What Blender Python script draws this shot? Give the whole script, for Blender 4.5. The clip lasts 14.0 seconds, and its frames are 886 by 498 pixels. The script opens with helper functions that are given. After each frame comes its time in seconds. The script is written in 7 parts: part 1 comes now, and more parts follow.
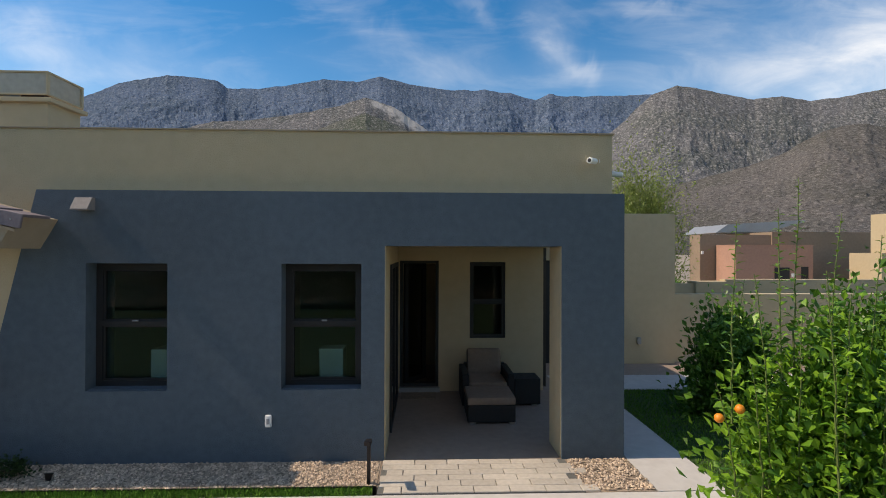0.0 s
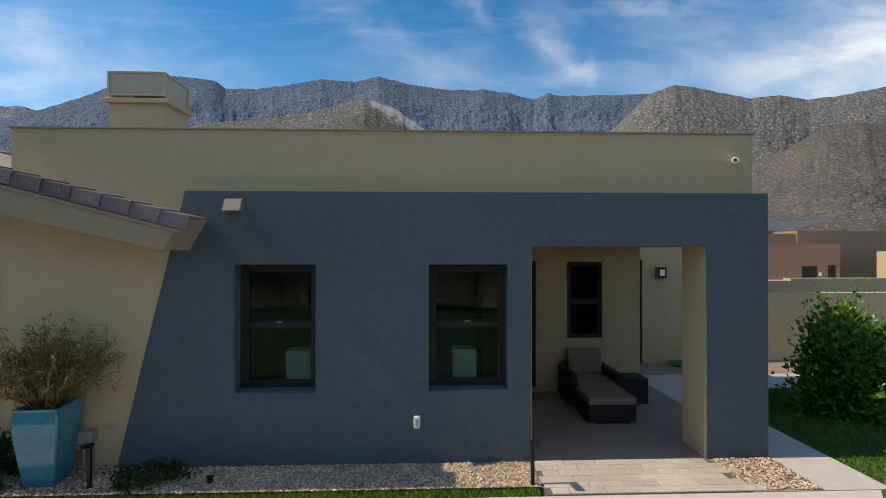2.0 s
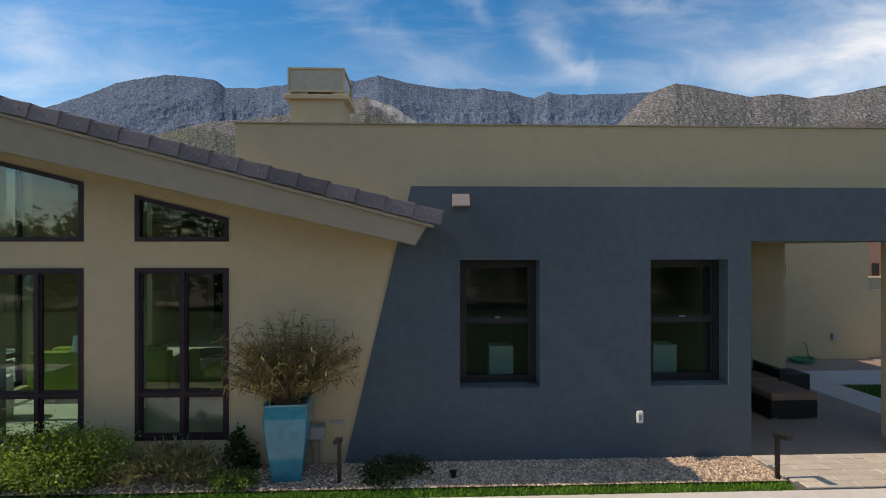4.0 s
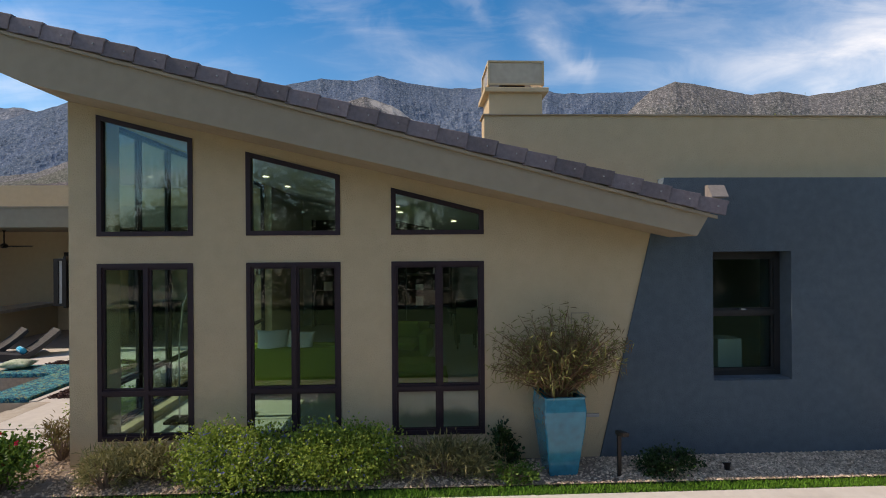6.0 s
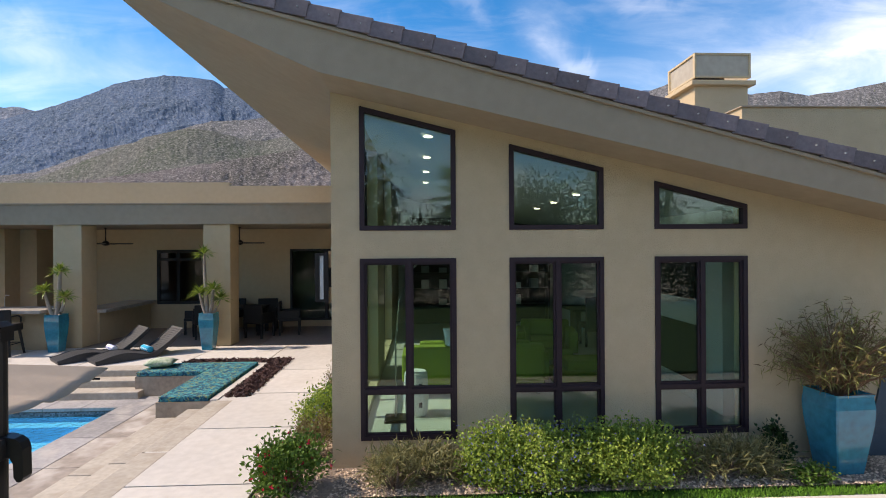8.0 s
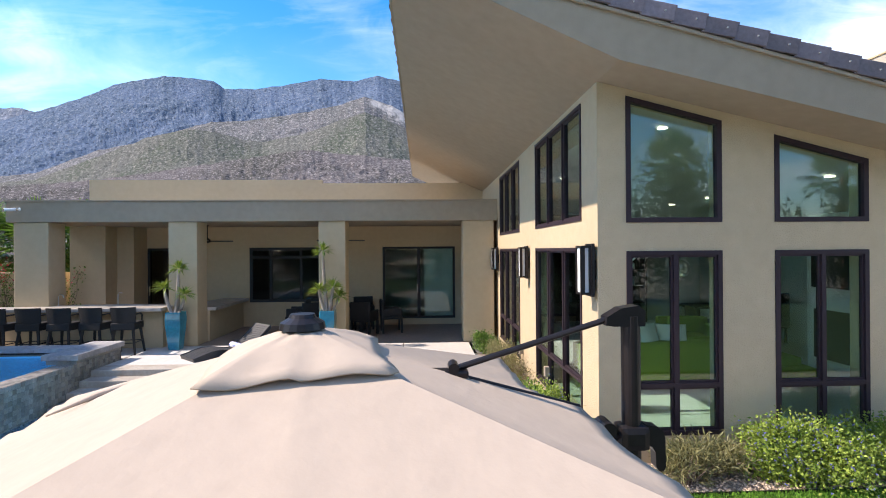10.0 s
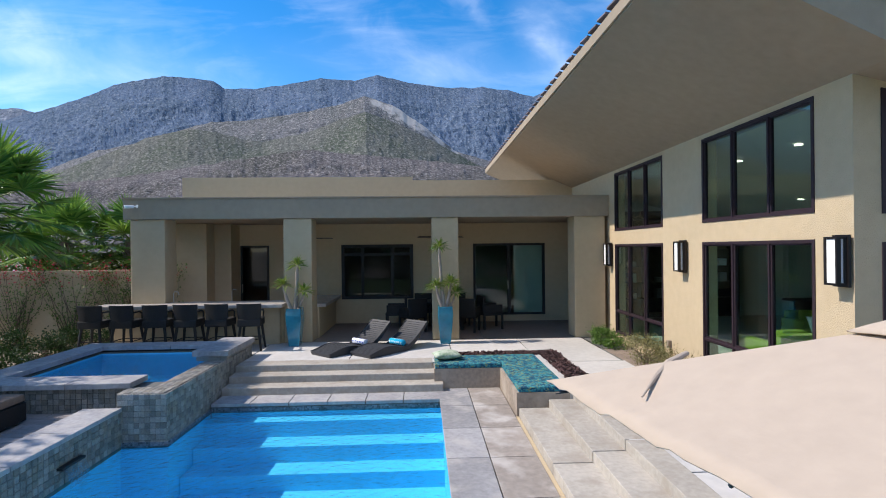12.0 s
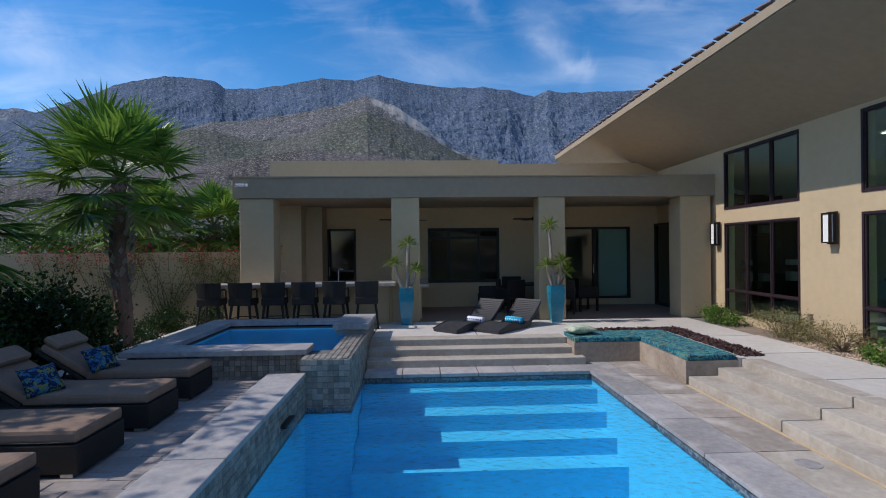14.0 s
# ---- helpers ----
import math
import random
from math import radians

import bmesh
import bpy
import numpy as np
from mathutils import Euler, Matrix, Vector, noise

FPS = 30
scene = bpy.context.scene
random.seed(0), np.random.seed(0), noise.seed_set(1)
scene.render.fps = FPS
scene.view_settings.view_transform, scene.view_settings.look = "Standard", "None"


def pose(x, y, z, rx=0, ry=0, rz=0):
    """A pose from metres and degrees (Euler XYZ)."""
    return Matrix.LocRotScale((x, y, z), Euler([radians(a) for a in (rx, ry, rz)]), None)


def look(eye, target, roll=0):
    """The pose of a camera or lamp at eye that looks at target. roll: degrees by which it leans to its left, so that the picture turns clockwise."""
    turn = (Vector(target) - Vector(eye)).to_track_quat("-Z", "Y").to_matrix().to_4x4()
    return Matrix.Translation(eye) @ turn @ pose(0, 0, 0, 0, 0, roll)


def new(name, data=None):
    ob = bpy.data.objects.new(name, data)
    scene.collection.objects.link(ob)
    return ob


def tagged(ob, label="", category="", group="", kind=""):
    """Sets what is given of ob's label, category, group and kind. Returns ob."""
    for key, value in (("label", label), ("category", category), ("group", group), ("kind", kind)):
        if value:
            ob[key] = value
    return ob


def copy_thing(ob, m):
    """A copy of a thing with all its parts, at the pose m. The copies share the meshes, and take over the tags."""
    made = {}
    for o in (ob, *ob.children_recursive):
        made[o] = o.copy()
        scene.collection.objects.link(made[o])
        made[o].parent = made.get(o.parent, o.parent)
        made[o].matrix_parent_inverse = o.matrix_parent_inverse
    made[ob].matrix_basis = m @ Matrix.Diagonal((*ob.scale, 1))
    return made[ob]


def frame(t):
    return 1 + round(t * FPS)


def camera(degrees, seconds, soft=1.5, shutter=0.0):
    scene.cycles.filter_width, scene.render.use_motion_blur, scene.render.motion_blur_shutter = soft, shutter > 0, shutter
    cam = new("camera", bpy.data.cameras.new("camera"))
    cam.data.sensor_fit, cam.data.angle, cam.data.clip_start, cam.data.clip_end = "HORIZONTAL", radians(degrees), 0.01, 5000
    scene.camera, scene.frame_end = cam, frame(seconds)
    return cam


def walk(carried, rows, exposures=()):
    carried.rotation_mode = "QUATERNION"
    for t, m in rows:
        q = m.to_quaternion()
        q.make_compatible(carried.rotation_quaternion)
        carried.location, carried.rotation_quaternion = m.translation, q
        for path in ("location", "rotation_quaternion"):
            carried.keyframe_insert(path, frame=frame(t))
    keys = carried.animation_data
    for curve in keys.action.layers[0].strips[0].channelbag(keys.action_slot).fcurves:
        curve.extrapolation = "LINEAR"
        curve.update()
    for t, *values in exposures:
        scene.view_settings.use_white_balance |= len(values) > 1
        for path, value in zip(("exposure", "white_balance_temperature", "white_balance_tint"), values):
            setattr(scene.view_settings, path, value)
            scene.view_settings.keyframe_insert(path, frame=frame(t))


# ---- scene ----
cam = camera(83.0, 14.0, 1.0)
PATH = [
    (0, (-0.236, 0.196, 2.646), (-0.164, 2.195, 2.653), 0.2),
    (0.5, (-0.535, 0.217, 2.648), (-0.461, 2.216, 2.654), 0.1),
    (1, (-0.919, 0.236, 2.651), (-0.845, 2.235, 2.657), 0.1),
    (1.5, (-1.378, 0.246, 2.652), (-1.303, 2.244, 2.658), 0.0),
    (2, (-1.91, 0.267, 2.651), (-1.832, 2.265, 2.657), 0.0),
    (2.5, (-2.493, 0.294, 2.647), (-2.415, 2.293, 2.651), -0.0),
    (5, (-5.775, 0.41, 2.58), (-5.696, 2.409, 2.581), -0.2),
    (5.5, (-6.478, 0.449, 2.565), (-6.399, 2.447, 2.565), -0.3),
    (6, (-7.186, 0.503, 2.54), (-7.107, 2.501, 2.541), -0.4),
    (6.5, (-7.891, 0.56, 2.535), (-7.811, 2.558, 2.534), -0.4),
    (7, (-8.592, 0.617, 2.523), (-8.511, 2.615, 2.522), -0.4),
    (7.5, (-9.28, 0.686, 2.516), (-9.199, 2.684, 2.515), -0.5),
    (8, (-9.974, 0.736, 2.508), (-9.892, 2.734, 2.507), -0.4),
    (8.5, (-10.66, 0.795, 2.49), (-10.577, 2.793, 2.49), -0.4),
    (9, (-11.342, 0.85, 2.471), (-11.258, 2.849, 2.473), -0.4),
    (11.5, (-14.648, 0.992, 2.408), (-14.565, 2.99, 2.41), -0.5),
    (12, (-15.296, 1.013, 2.389), (-15.212, 3.011, 2.388), -0.6),
    (12.5, (-15.941, 1.086, 2.315), (-15.857, 3.085, 2.315), -0.6),
    (13, (-16.558, 1.123, 2.179), (-16.474, 3.121, 2.178), -0.6),
    (13.5, (-17.162, 1.135, 2.063), (-17.079, 3.133, 2.062), -0.6),
    (14, (-17.762, 1.14, 1.942), (-17.679, 3.138, 1.941), -0.6),
]
EXPOSURES = [(0, 0.34, 8000, 12), (5, 0.30, 8200, 14), (7, 0.52, 7800, 17), (8, 0.8, 7600, 17), (9, 1.3, 7400, 19), (11.4, 1.05, 6600, 13), (12.5, 0.47, 6500, 12), (14, 0.13, 6400, 14)]
walk(cam, [(t, look(*row)) for t, *row in PATH], EXPOSURES)

# ---- light ----
SUN_EL, SUN_AZ = 46.0, -90.6   # degrees; azimuth clockwise from +y
world = bpy.data.worlds.new("sky")
scene.world = world
world.use_nodes = True
wn, wl = world.node_tree.nodes, world.node_tree.links
wn.clear()
w_out, w_bg = wn.new("ShaderNodeOutputWorld"), wn.new("ShaderNodeBackground")
sky = wn.new("ShaderNodeTexSky")
sky.sky_type, sky.sun_disc = "NISHITA", False
sky.sun_elevation, sky.sun_rotation = radians(SUN_EL), radians(SUN_AZ)
sky.altitude, sky.air_density, sky.dust_density, sky.ozone_density = 300, 1.0, 0.15, 3.0
w_bg.inputs["Strength"].default_value = 0.15
# thin streaks of high cloud on a flat layer overhead
tc = wn.new("ShaderNodeTexCoord")
sep = wn.new("ShaderNodeSeparateXYZ")
wl.new(tc.outputs["Generated"], sep.inputs[0])


def wmath(op, a, b=None):
    n = wn.new("ShaderNodeMath")
    n.operation = op
    for i, v in enumerate((a, b)):
        if v is None:
            continue
        if isinstance(v, (int, float)):
            n.inputs[i].default_value = v
        else:
            wl.new(v, n.inputs[i])
    return n.outputs[0]


hgt = wmath("ADD", wmath("MAXIMUM", sep.outputs[2], 0.0), 0.12)
comb = wn.new("ShaderNodeCombineXYZ")
wl.new(wmath("DIVIDE", sep.outputs[0], hgt), comb.inputs[0])
wl.new(wmath("DIVIDE", sep.outputs[1], hgt), comb.inputs[1])
mapc = wn.new("ShaderNodeMapping")
mapc.inputs["Rotation"].default_value = (0, 0, radians(24))
mapc.inputs["Scale"].default_value = (0.75, 0.26, 1)
mapc.inputs["Location"].default_value = (3.1, 0.4, 0)
wl.new(comb.outputs[0], mapc.inputs[0])
cn = wn.new("ShaderNodeTexNoise")
cn.inputs["Scale"].default_value, cn.inputs["Detail"].default_value = 1.6, 9.0
cn.inputs["Roughness"].default_value, cn.inputs["Distortion"].default_value = 0.58, 0.7
wl.new(mapc.outputs[0], cn.inputs["Vector"])
ramp = wn.new("ShaderNodeValToRGB")
ramp.color_ramp.elements[0].position, ramp.color_ramp.elements[1].position = 0.48, 0.85
ramp.color_ramp.elements[0].color = (0, 0, 0, 1)
ramp.color_ramp.elements[1].color = (0.9, 0.9, 0.9, 1)
wl.new(cn.outputs[0], ramp.inputs[0])
# the single wisps over the mountains: soft patches broken up by fine noise
ahead = wmath("MAXIMUM", sep.outputs[1], 0.02)
su_, sv_ = wmath("DIVIDE", sep.outputs[0], ahead), wmath("DIVIDE", sep.outputs[2], ahead)
flat = wn.new("ShaderNodeCombineXYZ")
wl.new(su_, flat.inputs[0]), wl.new(sv_, flat.inputs[1])


def wnoise(scale, detail, stretch, turn, rough=0.6):
    mp = wn.new("ShaderNodeMapping")
    mp.inputs["Rotation"].default_value, mp.inputs["Scale"].default_value = (0, 0, radians(turn)), (*stretch, 1)
    t = wn.new("ShaderNodeTexNoise")
    t.inputs["Scale"].default_value, t.inputs["Detail"].default_value, t.inputs["Roughness"].default_value, t.inputs["Distortion"].default_value = scale, detail, rough, 0.6
    wl.new(flat.outputs[0], mp.inputs[0]), wl.new(mp.outputs[0], t.inputs["Vector"])
    return t.outputs[0]


wisp = wnoise(5.0, 8, (0.7, 2.2), 28)
warp = wmath("MULTIPLY", wmath("SUBTRACT", wnoise(7.0, 4, (1, 1), 0), 0.5), 0.10)
veil = wmath("MULTIPLY", wmath("MAXIMUM", wmath("SUBTRACT", wisp, 0.46), 0.0), 0.3)
for u, v, along, across, turn, amount in ((0.93, 0.405, 0.36, 0.105, 8, 0.80), (-0.72, 0.385, 0.34, 0.06, -12, 0.30), (-0.85, 0.31, 0.30, 0.035, -8, 0.26), (-0.10, 0.44, 0.15, 0.03, -33, 0.13),
                                          (0.262, 0.425, 0.075, 0.036, -66, 0.34), (0.31, 0.365, 0.045, 0.018, -50, 0.20), (0.10, 0.485, 0.05, 0.02, -40, 0.18), (0.45, 0.485, 0.10, 0.018, 5, 0.22), (0.05, 0.36, 0.30, 0.05, -5, 0.10)):
    c_, s_ = math.cos(radians(turn)), math.sin(radians(turn))
    du, dv = wmath("ADD", wmath("SUBTRACT", su_, u), warp), wmath("ADD", wmath("SUBTRACT", sv_, v), warp)
    p_ = wmath("DIVIDE", wmath("ADD", wmath("MULTIPLY", du, c_), wmath("MULTIPLY", dv, s_)), along)
    q_ = wmath("DIVIDE", wmath("SUBTRACT", wmath("MULTIPLY", dv, c_), wmath("MULTIPLY", du, s_)), across)
    r_ = wmath("ADD", wmath("MULTIPLY", p_, p_), wmath("MULTIPLY", q_, q_))
    blob = wmath("MULTIPLY", wmath("POWER", 2.718, wmath("MULTIPLY", r_, -1.0)), amount * 0.75)
    veil = wmath("ADD", veil, wmath("MULTIPLY", blob, wmath("ADD", wmath("MULTIPLY", wmath("SUBTRACT", wisp, 0.5), 1.9), 0.72)))
veil = wmath("MULTIPLY", wmath("MINIMUM", wmath("MAXIMUM", veil, 0.0), 0.8), wmath("GREATER_THAN", sep.outputs[1], 0.02))
back = wmath("MULTIPLY", ramp.outputs[0], wmath("LESS_THAN", sep.outputs[1], 0.02))
cloud = wmath("ADD", veil, back)
wmix = wn.new("ShaderNodeMix")
wmix.data_type = "RGBA"
wl.new(cloud, wmix.inputs[0])
hsv = wn.new("ShaderNodeHueSaturation")
hsv.inputs["Saturation"].default_value, hsv.inputs["Value"].default_value = 1.4, 0.88
wl.new(sky.outputs[0], hsv.inputs["Color"])
wl.new(hsv.outputs[0], wmix.inputs[6])
wmix.inputs[7].default_value = (7.0, 7.3, 7.7, 1)
wl.new(wmix.outputs[2], w_bg.inputs["Color"])
wl.new(w_bg.outputs[0], w_out.inputs["Surface"])

sun = new("sun", bpy.data.lights.new("sun", "SUN"))
sun.data.energy, sun.data.angle, sun.data.color = 3.3, radians(0.55), (1.0, 0.93, 0.84)
sa, se = radians(SUN_AZ), radians(SUN_EL)
sun_dir = Vector((math.sin(sa) * math.cos(se), math.cos(sa) * math.cos(se), math.sin(se)))
sun.matrix_world = look(tuple(sun_dir * 60), (0, 0, 0))


# ---- materials ----
def mat(name, base, rough=0.8, metal=0.0, scale=6.0, vary=0.15, bump=0.2, bump_scale=60.0, dist=0.004, stain=0.0, tint=None, spec=0.5, per=0.0, island=0.0, coat=0.0):
    """A grained surface: broad mottling, fine grain, optional stains and piece-to-piece change."""
    m = bpy.data.materials.new(name)
    m.use_nodes = True
    n, l = m.node_tree.nodes, m.node_tree.links
    b = n["Principled BSDF"]
    b.inputs["Roughness"].default_value, b.inputs["Metallic"].default_value = rough, metal
    b.inputs["Specular IOR Level"].default_value = spec
    b.inputs["Coat Weight"].default_value = coat
    co = n.new("ShaderNodeTexCoord")
    geo = n.new("ShaderNodeNewGeometry")
    big = n.new("ShaderNodeTexNoise")
    big.inputs["Scale"].default_value, big.inputs["Detail"].default_value = scale * 0.15, 5
    fine = n.new("ShaderNodeTexNoise")
    fine.inputs["Scale"].default_value, fine.inputs["Detail"].default_value = scale * 2.5, 6
    for t in (big, fine):
        l.new(geo.outputs["Position"], t.inputs["Vector"])
    add = n.new("ShaderNodeMath")
    add.operation = "ADD"
    l.new(big.outputs[0], add.inputs[0]), l.new(fine.outputs[0], add.inputs[1])
    rng = n.new("ShaderNodeMapRange")
    rng.inputs[1].default_value, rng.inputs[2].default_value = 0.7, 1.3
    rng.inputs[3].default_value, rng.inputs[4].default_value = 1 - vary, 1 + vary
    l.new(add.outputs[0], rng.inputs[0])
    val = rng.outputs[0]
    for kind, amount in (("object", per), ("island", island)):
        if amount:
            src = n.new("ShaderNodeObjectInfo").outputs["Random"] if kind == "object" else geo.outputs["Random Per Island"]
            r2 = n.new("ShaderNodeMapRange")
            r2.inputs[3].default_value, r2.inputs[4].default_value = 1 - amount, 1 + amount
            l.new(src, r2.inputs[0])
            mu = n.new("ShaderNodeMath")
            mu.operation = "MULTIPLY"
            l.new(val, mu.inputs[0]), l.new(r2.outputs[0], mu.inputs[1])
            val = mu.outputs[0]
    colour = n.new("ShaderNodeMix")
    colour.data_type, colour.blend_type = "RGBA", "MULTIPLY"
    colour.inputs[0].default_value = 1.0
    colour.inputs[6].default_value = (*base, 1)
    l.new(val, colour.inputs[7])
    out = colour.outputs[2]
    if tint:
        t2 = n.new("ShaderNodeMix")
        t2.data_type = "RGBA"
        t2.inputs[7].default_value = (*tint, 1)
        sp = n.new("ShaderNodeTexNoise")
        sp.inputs["Scale"].default_value, sp.inputs["Detail"].default_value = scale * 0.45, 7
        l.new(geo.outputs["Position"], sp.inputs["Vector"])
        r3 = n.new("ShaderNodeMapRange")
        r3.inputs[1].default_value, r3.inputs[2].default_value = 0.48, 0.68
        r3.inputs[4].default_value = stain
        l.new(sp.outputs[0], r3.inputs[0]), l.new(r3.outputs[0], t2.inputs[0]), l.new(out, t2.inputs[6])
        out = t2.outputs[2]
    l.new(out, b.inputs["Base Color"])
    if bump:
        bn = n.new("ShaderNodeTexNoise")
        bn.inputs["Scale"].default_value, bn.inputs["Detail"].default_value = bump_scale, 4
        l.new(geo.outputs["Position"], bn.inputs["Vector"])
        bp = n.new("ShaderNodeBump")
        bp.inputs["Strength"].default_value, bp.inputs["Distance"].default_value = bump, dist
        l.new(bn.outputs[0], bp.inputs["Height"]), l.new(bp.outputs[0], b.inputs["Normal"])
    return m


def glass(name, tint, ior=1.5, wave=0.0, wave_scale=3.0, boost=0.0):
    """Clear pane or water: see-through body with a Fresnel gloss."""
    m = bpy.data.materials.new(name)
    m.use_nodes = True
    n, l = m.node_tree.nodes, m.node_tree.links
    n.remove(n["Principled BSDF"])
    tr, gl, mx, lw = n.new("ShaderNodeBsdfTransparent"), n.new("ShaderNodeBsdfGlossy"), n.new("ShaderNodeMixShader"), n.new("ShaderNodeLayerWeight")
    tr.inputs[0].default_value = (*tint, 1)
    gl.inputs["Roughness"].default_value = 0.0
    lw.inputs["Blend"].default_value = 0.5
    f0 = ((ior - 1) / (ior + 1)) ** 2 + boost
    pw, ma = n.new("ShaderNodeMath"), n.new("ShaderNodeMath")
    pw.operation, ma.operation = "POWER", "MULTIPLY_ADD"
    pw.inputs[1].default_value = 5.0
    ma.inputs[1].default_value, ma.inputs[2].default_value = 1 - f0, f0
    l.new(lw.outputs["Facing"], pw.inputs[0]), l.new(pw.outputs[0], ma.inputs[0])
    fac = ma.outputs[0]
    if wave:
        geo, t, bp = n.new("ShaderNodeNewGeometry"), n.new("ShaderNodeTexNoise"), n.new("ShaderNodeBump")
        t.inputs["Scale"].default_value, t.inputs["Detail"].default_value = wave_scale, 3
        bp.inputs["Strength"].default_value, bp.inputs["Distance"].default_value = wave, 0.05
        l.new(geo.outputs["Position"], t.inputs["Vector"]), l.new(t.outputs[0], bp.inputs["Height"])
        l.new(bp.outputs[0], gl.inputs["Normal"]), l.new(bp.outputs[0], lw.inputs["Normal"])
    l.new(fac, mx.inputs[0]), l.new(tr.outputs[0], mx.inputs[1]), l.new(gl.outputs[0], mx.inputs[2])
    l.new(mx.outputs[0], n["Material Output"].inputs[0])
    return m


def glow(name, colour, strength):
    m = bpy.data.materials.new(name)
    m.use_nodes = True
    b = m.node_tree.nodes["Principled BSDF"]
    b.inputs["Base Color"].default_value = (*colour, 1)
    b.inputs["Emission Color"].default_value = (*colour, 1)
    b.inputs["Emission Strength"].default_value = strength
    return m


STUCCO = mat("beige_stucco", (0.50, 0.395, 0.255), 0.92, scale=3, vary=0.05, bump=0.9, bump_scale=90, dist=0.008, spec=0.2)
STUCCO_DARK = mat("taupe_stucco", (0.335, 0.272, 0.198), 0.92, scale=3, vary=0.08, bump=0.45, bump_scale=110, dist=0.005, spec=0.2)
BLUE = mat("blue_grey_stucco", (0.082, 0.110, 0.134), 0.9, scale=4, vary=0.14, bump=0.9, bump_scale=80, dist=0.009, spec=0.25)
FRAME = mat("bronze_frame", (0.028, 0.016, 0.021), 0.55, scale=8, vary=0.12, bump=0.05, spec=0.3)
DARKFRAME = mat("black_frame", (0.011, 0.011, 0.012), 0.6, scale=8, vary=0.1, bump=0.05)
TILE = mat("roof_tile", (0.15, 0.122, 0.135), 0.7, scale=12, vary=0.25, bump=0.4, bump_scale=90, per=0.28)
CONC = mat("concrete", (0.50, 0.475, 0.445), 0.9, scale=4, vary=0.10, bump=0.15, bump_scale=150, stain=0.3, tint=(0.44, 0.40, 0.36), per=0.06)
STEPCONC = mat("weathered_concrete", (0.39, 0.352, 0.30), 0.9, scale=7, vary=0.16, bump=0.2, bump_scale=110, stain=0.6, tint=(0.27, 0.225, 0.175), per=0.08)
COPING = mat("grey_stone_coping", (0.30, 0.29, 0.29), 0.8, scale=7, vary=0.22, bump=0.3, bump_scale=70, stain=0.5, tint=(0.48, 0.44, 0.40), per=0.12)
DECKSTONE = mat("stained_deck_stone", (0.29, 0.25, 0.215), 0.85, scale=5, vary=0.2, bump=0.25, bump_scale=90, stain=0.85, tint=(0.53, 0.49, 0.45), per=0.08)
STAINED = mat("stained_concrete", (0.30, 0.24, 0.185), 0.9, scale=6, vary=0.25, bump=0.25, bump_scale=90, stain=0.5, tint=(0.46, 0.40, 0.32))
PORCHCONC = mat("brown_concrete", (0.27, 0.205, 0.165), 0.8, scale=4, vary=0.12, bump=0.12, bump_scale=140)
PAVER = mat("plank_paver", (0.27, 0.24, 0.225), 0.85, scale=9, vary=0.15, bump=0.25, bump_scale=120, per=0.14)
STONE = mat("tumbled_stone_tile", (0.27, 0.255, 0.225), 0.75, scale=22, vary=0.3, bump=0.5, bump_scale=60, per=0.35, island=0.35, stain=0.35, tint=(0.36, 0.28, 0.18))
GROUT = mat("grout", (0.12, 0.12, 0.11), 0.95, scale=10, vary=0.2, bump=0.2)
MOSAIC = mat("mosaic_tile", (0.13, 0.15, 0.17), 0.3, scale=40, vary=0.4, bump=0.1, island=0.6)
PLASTER = mat("pool_plaster", (0.10, 0.57, 0.80), 0.7, scale=3, vary=0.08, bump=0.0)
GROUND = mat("desert_ground", (0.30, 0.25, 0.19), 0.95, scale=2, vary=0.25, bump=0.4, bump_scale=30, dist=0.02)
SOIL = mat("brown_mulch", (0.235, 0.18, 0.14), 0.95, scale=14, vary=0.4, bump=0.7, bump_scale=70, dist=0.015)
GRAVEL = mat("tan_gravel", (0.45, 0.345, 0.255), 0.9, scale=30, vary=0.25, bump=0.3, island=0.6, bump_scale=90)
LAWN = mat("lawn_soil", (0.03, 0.062, 0.012), 0.9, scale=8, vary=0.35, bump=0.5, bump_scale=80, dist=0.01)
GRASS = mat("grass_blades", (0.085, 0.20, 0.02), 0.75, scale=10, vary=0.2, bump=0.0, island=0.35, spec=0.25)
WICKER = mat("dark_wicker", (0.009, 0.008, 0.008), 0.65, scale=20, vary=0.3, bump=0.9, bump_scale=120, dist=0.006)
CUSHION = mat("taupe_cushion", (0.225, 0.16, 0.12), 0.95, scale=8, vary=0.12, bump=0.25, bump_scale=200, dist=0.003, spec=0.15)
TEAL = mat("glazed_turquoise", (0.012, 0.19, 0.28), 0.22, scale=6, vary=0.25, bump=0.15, bump_scale=30, stain=0.35, tint=(0.02, 0.30, 0.40), coat=0.4)
CANVAS = mat("beige_canvas", (0.425, 0.345, 0.27), 0.9, scale=4, vary=0.05, bump=0.2, bump_scale=14, dist=0.02, spec=0.2)
METAL = mat("dark_bronze_metal", (0.022, 0.018, 0.018), 0.4, 0.5, scale=8, vary=0.15, bump=0.05)
STEEL = mat("brushed_steel", (0.55, 0.54, 0.52), 0.3, 1.0, scale=10, vary=0.1, bump=0.05)
CAPSHEET = mat("tan_sheet", (0.42, 0.36, 0.27), 0.22, scale=5, vary=0.12, bump=0.03)
WHITE = mat("white_paint", (0.78, 0.77, 0.74), 0.5, scale=8, vary=0.05, bump=0.05)
GREY = mat("grey_metal", (0.32, 0.33, 0.34), 0.5, 0.3, scale=8, vary=0.1, bump=0.05)
BARK = mat("bark", (0.17, 0.12, 0.09), 0.95, scale=14, vary=0.35, bump=0.8, bump_scale=40, dist=0.02)
